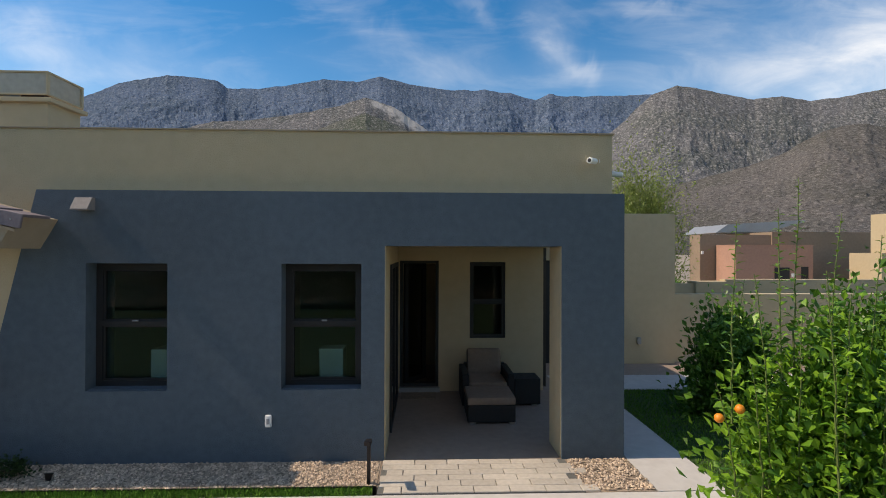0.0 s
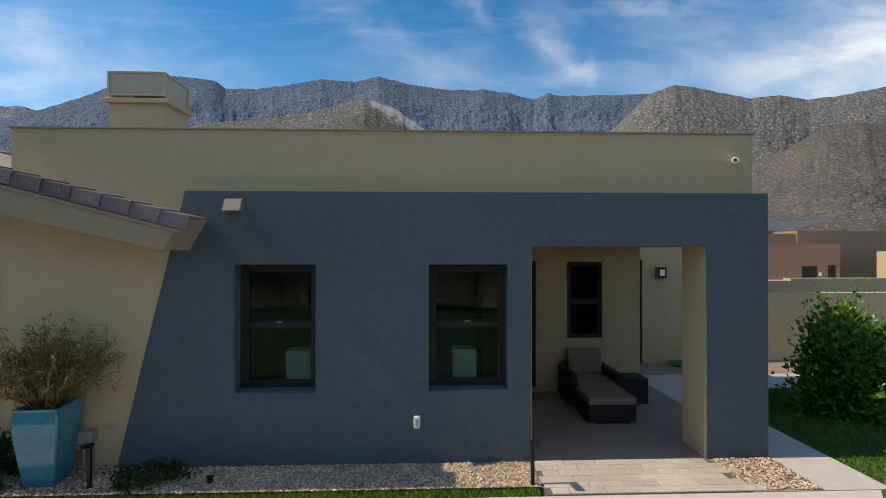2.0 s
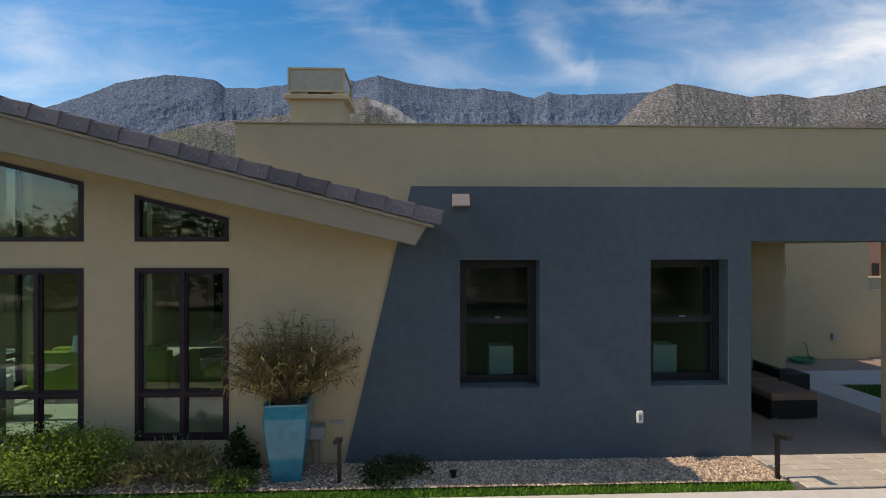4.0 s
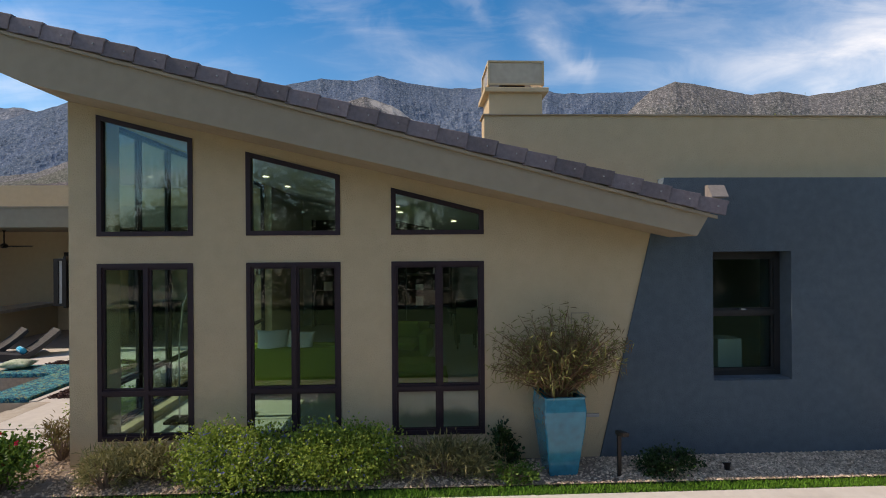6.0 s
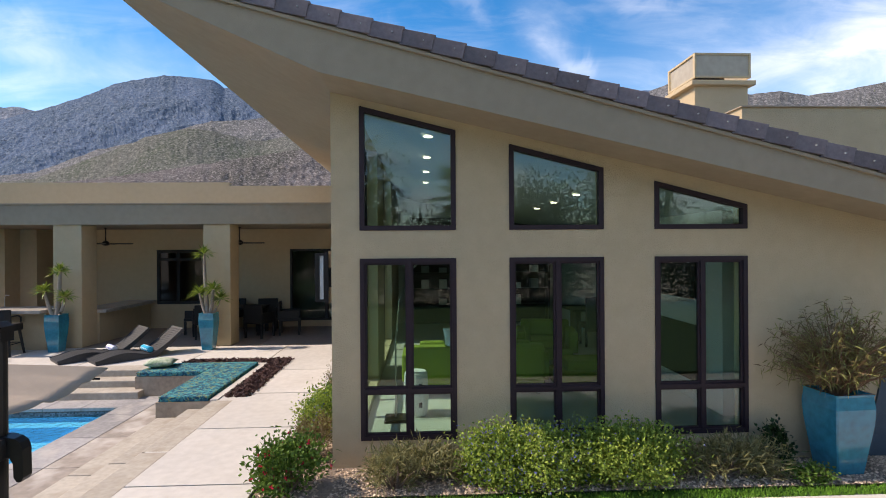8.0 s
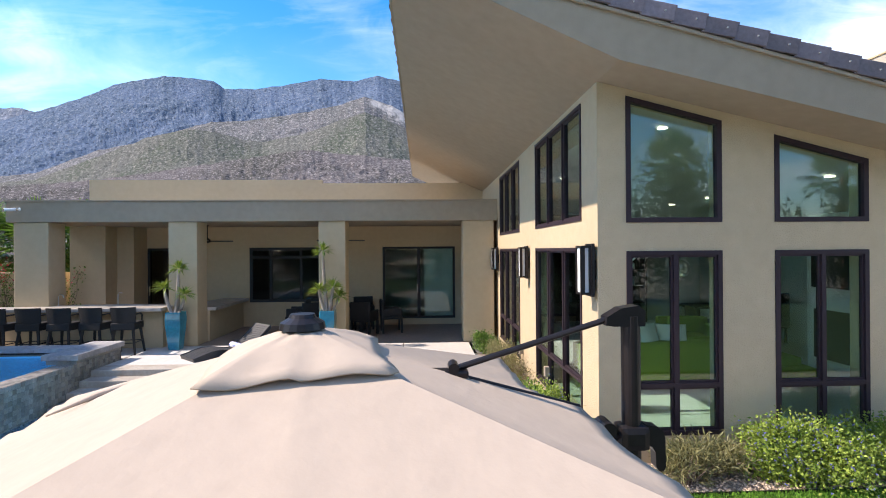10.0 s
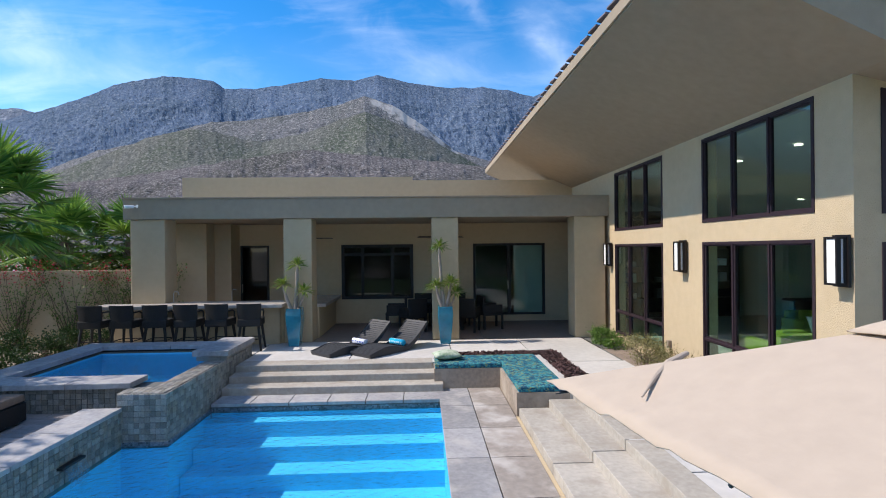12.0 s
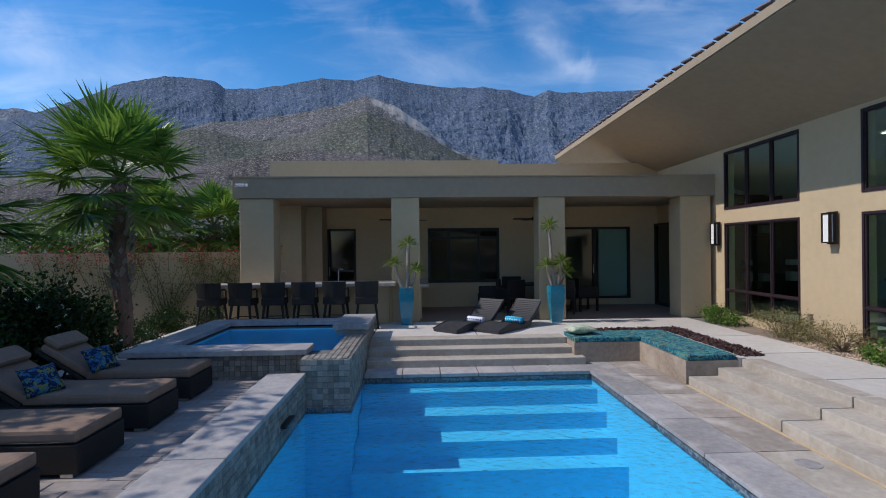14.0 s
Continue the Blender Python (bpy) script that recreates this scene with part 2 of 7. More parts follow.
PALEBARK = mat("pale_bark", (0.30, 0.255, 0.215), 0.9, scale=18, vary=0.3, bump=0.8, bump_scale=60, dist=0.015)
LAVA = mat("lava_rock", (0.07, 0.035, 0.033), 0.95, scale=25, vary=0.4, bump=0.8, bump_scale=60, dist=0.02, island=0.4)
BLACKGLASS = mat("black_glass", (0.006, 0.007, 0.008), 0.06, scale=4, vary=0.05, bump=0.0)
SPOUTWATER = glass("falling_water", (0.80, 0.88, 0.92), 1.33, wave=0.8, wave_scale=30.0, boost=0.15)
LOUNGER = mat("graphite_resin", (0.040, 0.042, 0.048), 0.5, scale=12, vary=0.15, bump=0.3, bump_scale=160, spec=0.4)
GLASS = glass("window_glass", (0.81, 0.925, 0.885), 1.5, boost=0.035)
DOWNLIGHT = glow("downlight_glow", (1.0, 0.93, 0.8), 1.8)
MIDGLASS = glass("lightly_tinted_glass", (0.70, 0.80, 0.76), 1.5)
DARKGLASS = glass("tinted_glass", (0.55, 0.59, 0.60), 1.5)
WATER = glass("pool_water", (0.72, 0.93, 0.99), 1.33, wave=0.7, wave_scale=11.0)
INWALL = mat("interior_paint", (0.56, 0.55, 0.51), 0.8, scale=3, vary=0.05, bump=0.05)
# Dark shelving wood; on the entry hall walls it stands for shade.
DARKWOOD_SHADE = mat("dark_wood_and_shade", (0.028, 0.019, 0.014), 0.5, scale=10, vary=0.3, bump=0.1)
INFLOOR = mat("pale_floor_tile", (0.52, 0.50, 0.45), 0.4, scale=3, vary=0.1, bump=0.05)
LIME = mat("lime_fabric", (0.22, 0.29, 0.03), 0.9, scale=8, vary=0.12, bump=0.2, bump_scale=150)
BLACK = mat("matt_black", (0.012, 0.012, 0.013), 0.6, scale=8, vary=0.1, bump=0.1)
LAMP = glow("lamp_glow", (1.0, 0.93, 0.8), 4.0)
FROST = mat("frosted_glass", (0.80, 0.80, 0.78), 0.35, scale=6, vary=0.03, bump=0.02)
GRANITE = mat("speckled_granite", (0.40, 0.36, 0.32), 0.35, scale=40, vary=0.3, bump=0.1)
PINK = mat("pink_stucco", (0.42, 0.235, 0.17), 0.92, scale=3, vary=0.1, bump=0.3, bump_scale=60)
BROWN = mat("brown_stucco", (0.27, 0.195, 0.135), 0.92, scale=3, vary=0.1, bump=0.3, bump_scale=60)


def leaf_mat(name, base, tip, rough=0.5):
    """Leaves that let some light through; colour changes from leaf to leaf."""
    m = bpy.data.materials.new(name)
    m.use_nodes = True
    n, l = m.node_tree.nodes, m.node_tree.links
    b = n["Principled BSDF"]
    b.inputs["Roughness"].default_value = rough
    b.inputs["Specular IOR Level"].default_value = 0.35
    geo = n.new("ShaderNodeNewGeometry")
    r = n.new("ShaderNodeValToRGB")
    r.color_ramp.elements[0].color, r.color_ramp.elements[1].color = (*base, 1), (*tip, 1)
    l.new(geo.outputs["Random Per Island"], r.inputs[0])
    l.new(r.outputs[0], b.inputs["Base Color"])
    tl, mx = n.new("ShaderNodeBsdfTranslucent"), n.new("ShaderNodeMixShader")
    mx.inputs[0].default_value = 0.28
    l.new(r.outputs[0], tl.inputs[0])
    l.new(b.outputs[0], mx.inputs[1]), l.new(tl.outputs[0], mx.inputs[2])
    l.new(mx.outputs[0], n["Material Output"].inputs[0])
    return m


HOSE = mat("green_rubber", (0.02, 0.25, 0.13), 0.45, scale=20, vary=0.1, bump=0.05)
L_LIME = leaf_mat("lantana_leaf", (0.10, 0.18, 0.025), (0.37, 0.46, 0.08))
L_CITRUS = leaf_mat("citrus_leaf", (0.05, 0.15, 0.015), (0.24, 0.44, 0.04), 0.35)
L_DARK = leaf_mat("dark_leaf", (0.012, 0.03, 0.008), (0.04, 0.085, 0.02), 0.35)
L_OLIVE = leaf_mat("olive_leaf", (0.11, 0.115, 0.045), (0.32, 0.29, 0.13))
L_DRY = leaf_mat("dry_leaf", (0.12, 0.075, 0.035), (0.20, 0.19, 0.07))
L_PALM = leaf_mat("palm_leaf", (0.05, 0.14, 0.02), (0.24, 0.38, 0.06), 0.4)
L_GREEN = leaf_mat("green_leaf", (0.04, 0.10, 0.015), (0.15, 0.25, 0.04))
L_RED = leaf_mat("bougainvillea_red", (0.45, 0.01, 0.03), (0.65, 0.03, 0.10))
L_BLUE = leaf_mat("blue_flower", (0.10, 0.12, 0.35), (0.22, 0.22, 0.55))
L_ORANGE = mat("orange_fruit", (0.75, 0.25, 0.02), 0.5, scale=30, vary=0.1, bump=0.2)
L_PETAL = mat("white_petal", (0.8, 0.8, 0.75), 0.6, scale=30, vary=0.05, bump=0.1)



def print_mat(name, colours, scale):
    """Printed outdoor fabric: small curling leaf shapes in several colours."""
    m = mat(name, colours[0], 0.9, bump=0.3, bump_scale=220, spec=0.15)
    n, l = m.node_tree.nodes, m.node_tree.links
    geo, warp, vo, ra = n.new("ShaderNodeNewGeometry"), n.new("ShaderNodeTexNoise"), n.new("ShaderNodeTexVoronoi"), n.new("ShaderNodeValToRGB")
    warp.inputs["Scale"].default_value = scale * 0.7
    ad = n.new("ShaderNodeMix")
    ad.data_type = "RGBA"
    ad.inputs[0].default_value = 0.12
    l.new(geo.outputs["Position"], warp.inputs["Vector"])
    l.new(geo.outputs["Position"], ad.inputs[6]), l.new(warp.outputs["Color"], ad.inputs[7])
    l.new(ad.outputs[2], vo.inputs["Vector"])
    vo.inputs["Scale"].default_value = scale
    sep3 = n.new("ShaderNodeSeparateColor")
    l.new(vo.outputs["Color"], sep3.inputs[0])
    ra.color_ramp.interpolation = "CONSTANT"
    ra.color_ramp.elements[0].color, ra.color_ramp.elements[1].color = (*colours[0], 1), (*colours[1], 1)
    ra.color_ramp.elements[1].position = 0.4
    for i, c in enumerate(colours[2:]):
        e = ra.color_ramp.elements.new(0.62 + 0.18 * i)
        e.color = (*c, 1)
    l.new(sep3.outputs[0], ra.inputs[0])
    l.new(ra.outputs[0], n["Principled BSDF"].inputs["Base Color"])
    return m


PRINT = print_mat("teal_print_fabric", [(0.014, 0.07, 0.12), (0.028, 0.17, 0.22), (0.17, 0.23, 0.13), (0.06, 0.26, 0.27)], 30.0)

# ---- mesh helpers ----
def box(bm, x0, x1, y0, y1, z0, z1, bevel=0.0):
    vs = [bm.verts.new((x, y, z)) for z in (z0, z1) for y in (y0, y1) for x in (x0, x1)]
    fs = [bm.faces.new([vs[i] for i in q]) for q in ((0, 2, 3, 1), (4, 5, 7, 6), (0, 1, 5, 4), (2, 6, 7, 3), (0, 4, 6, 2), (1, 3, 7, 5))]
    if bevel:
        es = list({e for f in fs for e in f.edges})
        bmesh.ops.bevel(bm, geom=es, offset=bevel, segments=2, profile=0.6, affect="EDGES")
    return vs


def prism(bm, pts, a, b, axis="y"):
    """Extrude a flat outline between a and b. axis y: outline in x, z; axis x: in y, z; axis z: in x, y."""
    def at(p, v):
        return {"y": (p[0], v, p[1]), "x": (v, p[0], p[1]), "z": (p[0], p[1], v)}[axis]
    lo, hi = [bm.verts.new(at(p, a)) for p in pts], [bm.verts.new(at(p, b)) for p in pts]
    n = len(pts)
    fs = [bm.faces.new(lo), bm.faces.new(hi[::-1])] + [bm.faces.new((lo[i], hi[i], hi[(i + 1) % n], lo[(i + 1) % n])) for i in range(n)]
    bmesh.ops.recalc_face_normals(bm, faces=fs)


def tube(bm, pts, radii, sides=8, caps=True):
    """A round bar along points with a radius for each."""
    rings, pts = [], [Vector(p) for p in pts]
    if isinstance(radii, (int, float)):
        radii = [radii] * len(pts)
    for i, p in enumerate(pts):
        d = (pts[min(i + 1, len(pts) - 1)] - pts[max(i - 1, 0)]).normalized()
        u = d.cross(Vector((0, 0, 1)) if abs(d.z) < 0.9 else Vector((1, 0, 0))).normalized()
        v = d.cross(u)
        rings.append([bm.verts.new(p + radii[i] * (math.cos(k * 2 * math.pi / sides) * u + math.sin(k * 2 * math.pi / sides) * v)) for k in range(sides)])
    for a, b in zip(rings, rings[1:]):
        for k in range(sides):
            bm.faces.new((a[k], a[(k + 1) % sides], b[(k + 1) % sides], b[k]))
    if caps:
        bm.faces.new(rings[0][::-1]), bm.faces.new(rings[-1])


def mesh_of(bm, name):
    me = bpy.data.meshes.new(name)
    bm.to_mesh(me)
    bm.free()
    return me


def part(name, bm, material, parent=None, label="", smooth=False):
    """One mesh object under a thing or a part, or at top level."""
    me = bm if isinstance(bm, bpy.types.Mesh) else mesh_of(bm, name)
    if not me.materials:
        me.materials.append(material)
    if smooth:
        for f in me.polygons:
            f.use_smooth = True
    ob = new(name, me)
    if parent:
        ob.parent = parent
        base = parent
        m = Matrix.Identity(4)
        while base:
            m = base.matrix_parent_inverse @ base.matrix_basis @ m
            base = base.parent
        ob.matrix_parent_inverse = m.inverted()
    if label:
        tagged(ob, label)
    return ob


def thing(name, at, label, category, group="", kind=""):
    ob = new(name)
    ob.empty_display_size = 0.1
    ob.location = at
    return tagged(ob, label, category, group, kind)


def boxpart(name, dims, material, parent=None, label="", bevel=0.0):
    bm = bmesh.new()
    box(bm, *dims, bevel=bevel)
    return part(name, bm, material, parent, label)


def piece(name, me, parent, m):
    """A piece that shares its mesh with alike pieces."""
    ob = new(name, me)
    ob.parent = parent
    ob.matrix_parent_inverse = parent.matrix_basis.inverted()
    ob.matrix_basis = m
    return ob


def frame_bars(bm, u0, u1, z0, z1, w, d0, d1, axis, cols=(), rows=(), wm=None):
    """Frame round an opening with mullions at cols and rails at rows. axis y: wall faces y."""
    wm = wm or w
    spans = [(u0, u0 + w, z0, z1), (u1 - w, u1, z0, z1), (u0 + w, u1 - w, z1 - w, z1), (u0 + w, u1 - w, z0, z0 + w)]
    spans += [(c - wm / 2, c + wm / 2, z0 + w, z1 - w) for c in cols]
    spans += [(u0 + w, u1 - w, r - wm / 2, r + wm / 2) for r in rows]
    for k, (a, b, c, d) in enumerate(spans):
        e = 0.002 if k >= 4 + len(cols) else 0.0
        if axis == "y":
            box(bm, a, b, d0 - e, d1 + e, c, d)
        else:
            box(bm, d0 - e, d1 + e, a, b, c, d)


# ---- ground ----
FZ, PZ, LZ, WZ = 0.26, 0.28, -0.08, -0.21   # front yard, terrace, lower pool deck, water
YF, XS = 5.917, -10.91                      # front wall face, side wall face
SOFF = lambda x: 2.61 + 0.229 * (-4.3 - x)  # underside of the shed roof over the house
ROOF = lambda x: 2.95 + 0.258 * (-4.2 - x)  # its upper face

bm = bmesh.new()
# one sheet to the horizon with a well for the pool
xs = [-4000, -22.2, -19.6, -18.73, -14.95, -13.9, 3000]
ys = [-1500, 1.0, 9.3, 11.5, 4000]
for i in range(len(xs) - 1):
    for j in range(len(ys) - 1):
        if 0 < i < 5 and j == 1 or 0 < i < 3 and j == 2:
            continue
        if i == 4 and j == 1:
            continue
        bm.faces.new([bm.verts.new((x, y, -0.12)) for x, y in ((xs[i], ys[j]), (xs[i + 1], ys[j]), (xs[i + 1], ys[j + 1]), (xs[i], ys[j + 1]))])
tagged(part("ground", bm, GROUND), "tan sandy desert ground reaching the foothills", "ground", kind="structure")


def slab(name, x0, x1, y0, y1, z0, z1, material, label, category):
    return tagged(boxpart(name, (x0, x1, y0, y1, z0, z1), material), label, category, kind="structure")


slab("front_bed", -10.9, 2.08, 5.27, 8.8, -0.12, FZ, SOIL, "planting bed of brown mulch along the house wall", "planting bed")
slab("front_walk", -11.5, 2.80, 3.4, 5.12, -0.12, FZ - 0.01, CONC, "pale concrete walk along the front of the house", "walkway")
slab("grass_edge", -11.5, -0.75, 5.12, 5.27, -0.12, FZ - 0.012, LAWN, "narrow strip of clipped grass beside the walk", "grass strip")
slab("side_path", 2.10, 2.80, 5.124, 8.78, -0.12, FZ - 0.004, CONC, "pale concrete path beside the house corner", "path")
slab("rear_path", 2.104, 9.0, 8.785, 9.75, -0.12, FZ - 0.004, CONC, "concrete path crossing behind the lawn", "path")
slab("rear_floor", 2.104, 12.0, 9.754, 10.9, -0.12, FZ - 0.006, PORCHCONC, "brown concrete strip along the garden wall", "floor")
slab("side_lawn", 2.804, 12.0, 2.6, 8.78, -0.12, FZ - 0.02, LAWN, "small green lawn beside the concrete path", "lawn")
slab("back_lawn", -60, 60, -11, 1.0, -0.12, -0.06, LAWN, "wide green lawn in front of the house", "lawn")
slab("entry_floor", -0.70, 2.1, 5.90, 10.7, -0.12, FZ + 0.004, PORCHCONC, "smooth grey-brown concrete floor of the entry porch", "floor")

# upper terrace with saw-cut joints
terrace = thing("terrace", (-13, 8, PZ), "pale concrete terrace cut into large slabs", "terrace", kind="structure")
cells = [(-13.05, -11.55, y, y + 1.52) for y in (1.0, 2.53, 4.06, 5.59, 7.12, 8.65)]
cells += [(x, x + 2.0, 10.35, 12.6) for x in (-18.72, -16.71)] + [(-14.70, -13.12, 11.12, 12.6), (-13.11, -11.6, 10.18, 12.6), (-22.9, -18.74, 11.36, 12.6), (-22.9, -22.2, 8.1, 11.35)]
cells += [(x, x + 2.78, 12.61, 15.5) for x in (-22.2, -19.41, -16.62, -13.83)]
# Slabs under the patio roof: browner concrete with the roof's shade in its colour.
for x0, x1, y0, y1 in cells:
    boxpart("slab", (x0, x1 - 0.012, y0, y1 - 0.012, -0.12, PZ), PORCHCONC if y0 > 12.6 else CONC, terrace)
boxpart("joint_bed", (-13.05, -11.55, 1.0, 12.6, -0.12, PZ - 0.012), GROUT, terrace)
boxpart("joint_bed", (-22.2, -11.0, 11.36, 15.5, -0.12, PZ - 0.012), GROUT, terrace)
slab("palm_bed", -26.5, -22.92, 8.23, 11.35, -0.12, 0.12, SOIL, "dark planting bed round the palms", "planting bed")
slab("side_bed", -11.54, -10.902, 5.27, 12.5, -0.12, PZ - 0.02, SOIL, "narrow planting bed under the tall side windows", "planting bed")

# ---- front walls ----
W1, W2 = (-4.0, -3.11), (-1.85, -0.955)
WZ0, WZ1 = 1.07, 2.493
OP0, OP1, OPT, BR, BT = -0.692, 1.339, 2.70, 2.065, 3.31
bm = bmesh.new()
prism(bm, [(-5.27, FZ), (W1[0], FZ), (W1[0], BT), (-4.54, BT)], YF - 0.02, 6.42)
for a, b, spans in ((W1[0], W1[1], ((FZ, WZ0), (WZ1, BT))), (W1[1], W2[0], ((FZ, BT),)), (W2[0], W2[1], ((FZ, WZ0), (WZ1, BT))), (W2[1], OP0, ((FZ, BT),)), (OP0, OP1, ((OPT, BT),)), (OP1, BR, ((FZ, BT),))):
    for lo, hi in spans:
        box(bm, a, b, YF - 0.02, 6.42, lo, hi)
tagged(part("wall_blue", bm, BLUE), "blue-grey textured stucco wall with a slanted end", "wall", kind="structure")
bm = bmesh.new()
box(bm, -6.50, 1.97, 6.03, 6.28, BT, 4.02)
box(bm, -6.50, -4.55, 6.03, 6.28, 3.0, BT - 0.0005)
box(bm, -6.44, -6.22, 6.281, 9.5, 3.2, 3.45)
box(bm, 1.76, 1.98, 6.30, 9.5, 2.72, 4.02)
box(bm, -6.22, 1.76, 9.28, 9.5, 3.0, 4.02)
tagged(part("wall_parapet", bm, STUCCO), "beige stucco parapet wall above the blue wall", "wall", kind="structure")
slab("parapet_cap", -6.52, 1.99, 6.01, 6.30, 4.02, 4.035, STUCCO_DARK, "thin metal cap on the parapet", "cap")
slab("roof_flat", -6.22, 1.76, 6.30, 9.28, 3.2, 3.4, GREY, "flat grey roof behind the parapet", "roof")
slab("entry_ceiling", OP0, 1.98, 6.42, 8.70, OPT + 0.004, 3.2, STUCCO, "beige stucco ceiling of the entry porch", "ceiling")
bm = bmesh.new()
EW = (0.53, 1.139, 1.16, 2.457)
ED = (-0.66, 0.0, 0.34, 2.477)
for a, b, spans in ((-0.9, ED[0], ((FZ, 3.2),)), (ED[0], ED[1], ((FZ, ED[2]), (ED[3], 3.2))), (ED[1], EW[0], ((FZ, 3.2),)), (EW[0], EW[1], ((FZ, EW[2]), (EW[3], 3.2))), (EW[1], 1.79, ((FZ, 3.2),))):
    for lo, hi in spans:
        box(bm, a, b, 8.70, 8.95, lo, hi)
tagged(part("wall_entry", bm, STUCCO), "beige stucco wall at the back of the entry porch", "wall", kind="structure")
bm = bmesh.new()
box(bm, OP0 - 0.2, OP0, 6.42, 8.70, FZ, 3.2)
tagged(part("wall_entry_side", bm, STUCCO), "beige stucco side wall of the entry porch", "wall", kind="structure")
bm = bmesh.new()
box(bm, OP0, OP0 + 0.012, YF, 6.418, FZ, OPT), box(bm, OP1 - 0.012, OP1, YF, 6.418, FZ, OPT)
tagged(part("opening_reveal", bm, STUCCO), "beige painted reveals of the porch opening", "trim", kind="structure")
bm = bmesh.new()
box(bm, 2.32, 2.72, 10.7, 10.95, 2.45, 3.45), box(bm, 2.72, 5.1, 10.7, 10.95, FZ, 3.45), box(bm, -0.9, 2.32, 10.7, 10.95, FZ, 3.45), box(bm, 4.85, 5.1, 10.95, 16, FZ, 3.45)
tagged(part("wall_garden_tall", bm, STUCCO), "tall beige stucco wall beside the garden", "wall", kind="structure")
bm = bmesh.new()
box(bm, 5.1, 14.0, 10.9, 11.15, FZ - 0.3, 1.72), box(bm, 5.6, 6.5, 12.5, 12.75, FZ - 0.3, 1.85), box(bm, 6.5, 7.3, 12.4, 12.85, FZ - 0.3, 1.9), box(bm, 7.3, 16, 12.5, 12.75, FZ - 0.3, 1.95)
tagged(part("wall_garden_low", bm, STUCCO), "low beige stucco garden wall", "wall", kind="structure")

slab("roof_flat_middle", -4.38, -1.01, 9.29, 10.95, 3.19, 3.39, GREY, "flat grey roof over the bedrooms", "roof")
slab("roof_flat_rear", -4.38, 1.98, 10.956, 15.5, 3.19, 3.39, GREY, "flat grey roof over the rear wing", "roof")
bm = bmesh.new()
box(bm, -4.38, 2.0, 15.505, 15.7, FZ, 3.55), box(bm, 1.985, 2.2, 10.956, 15.7, FZ, 3.55)
tagged(part("wall_rear_wing", bm, STUCCO), "plain beige stucco walls of the rear wing", "wall", kind="structure")

# living room: front wall with sloping top
bm = bmesh.new()
WX = [(-10.618, -9.625), (-9.07, -8.074), (-7.53, -6.529)]
UT = lambda x: 3.983 - 0.2505 * (x + 10.62)
y0, y1 = YF, 6.15
edges = [XS, *[v for w in WX for v in w], -4.4]
for i in range(len(edges) - 1):
    a, b = edges[i], edges[i + 1]
    top = [(b, SOFF(b) + 0.02), (a, SOFF(a) + 0.02)]
    if i % 2 == 0:
        prism(bm, [(a, FZ), (b, FZ), *top], y0, y1)
    else:
        prism(bm, [(a, FZ), (b, FZ), (b, 0.54), (a, 0.54)], y0, y1)
        prism(bm, [(a, 2.412), (b, 2.412), (b, 2.70), (a, 2.70)], y0, y1)
        prism(bm, [(a, UT(a)), (b, UT(b)), *top], y0, y1)
tagged(part("wall_front", bm, STUCCO), "beige stucco front wall under the sloping roof", "wall", kind="structure")
# side wall
bm = bmesh.new()
SY = [(6.42, 8.66), (9.95, 12.21)]
SL, SU = (0.45, 2.45), (2.75, 4.05)
ys = [y1, SY[0][0], SY[0][1], SY[1][0], SY[1][1], 15.46]
HT = SOFF(XS) + 0.05
for i in range(5):
    a, b = ys[i], ys[i + 1]
    for lo, hi in (((FZ, HT),) if i % 2 == 0 else ((FZ, SL[0]), (SL[1], SU[0]), (SU[1], HT))):
        box(bm, XS, XS + 0.23, a, b, lo, hi)
tagged(part("wall_side", bm, STUCCO), "sunlit beige stucco wall facing the pool terrace", "wall", kind="structure")
# inner walls that close the rooms
bm = bmesh.new()
box(bm, -4.6, -4.4, 6.5, 15.4, FZ, 3.1), box(bm, XS + 0.24, -4.4, 15.2, 15.4, FZ, 4.6)
tagged(part("wall_inner", bm, INWALL), "pale painted walls inside the living room", "wall", kind="structure")
slab("living_floor", XS + 0.235, -4.6, 6.16, 15.2, 0.0, 0.36, INFLOOR, "pale polished tile floor of the living room", "floor")
bm = bmesh.new()
box(bm, -4.39, OP0 - 0.2, 9.0, 9.2, FZ, 3.2), box(bm, -2.6, -2.4, 6.43, 9.0, FZ, 3.2)
tagged(part("wall_bedroom", bm, INWALL), "painted walls inside the bedrooms", "wall", kind="structure")
slab("bedroom_floor", -4.39, OP0 - 0.21, 6.43, 9.0, 0.0, 0.34, INFLOOR, "pale floor inside the bedrooms", "floor")

# ---- shed roof ----
RY0, RY1, RX = 5.33, 18.8, -12.98
bm = bmesh.new()
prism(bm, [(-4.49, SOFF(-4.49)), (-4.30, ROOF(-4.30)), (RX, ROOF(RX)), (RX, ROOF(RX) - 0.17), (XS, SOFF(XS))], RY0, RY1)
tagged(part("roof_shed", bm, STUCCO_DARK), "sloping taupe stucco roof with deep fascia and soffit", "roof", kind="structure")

# ---- patio wing ----
bm = bmesh.new()
PW = [(-20.44, -19.64, PZ, 2.53), (-17.6, -15.55, 0.97, 2.53), (-13.82, -11.73, 0.46, 2.53)]
edges = [-22.04, *[v for w in PW for v in w[:2]], -10.68]
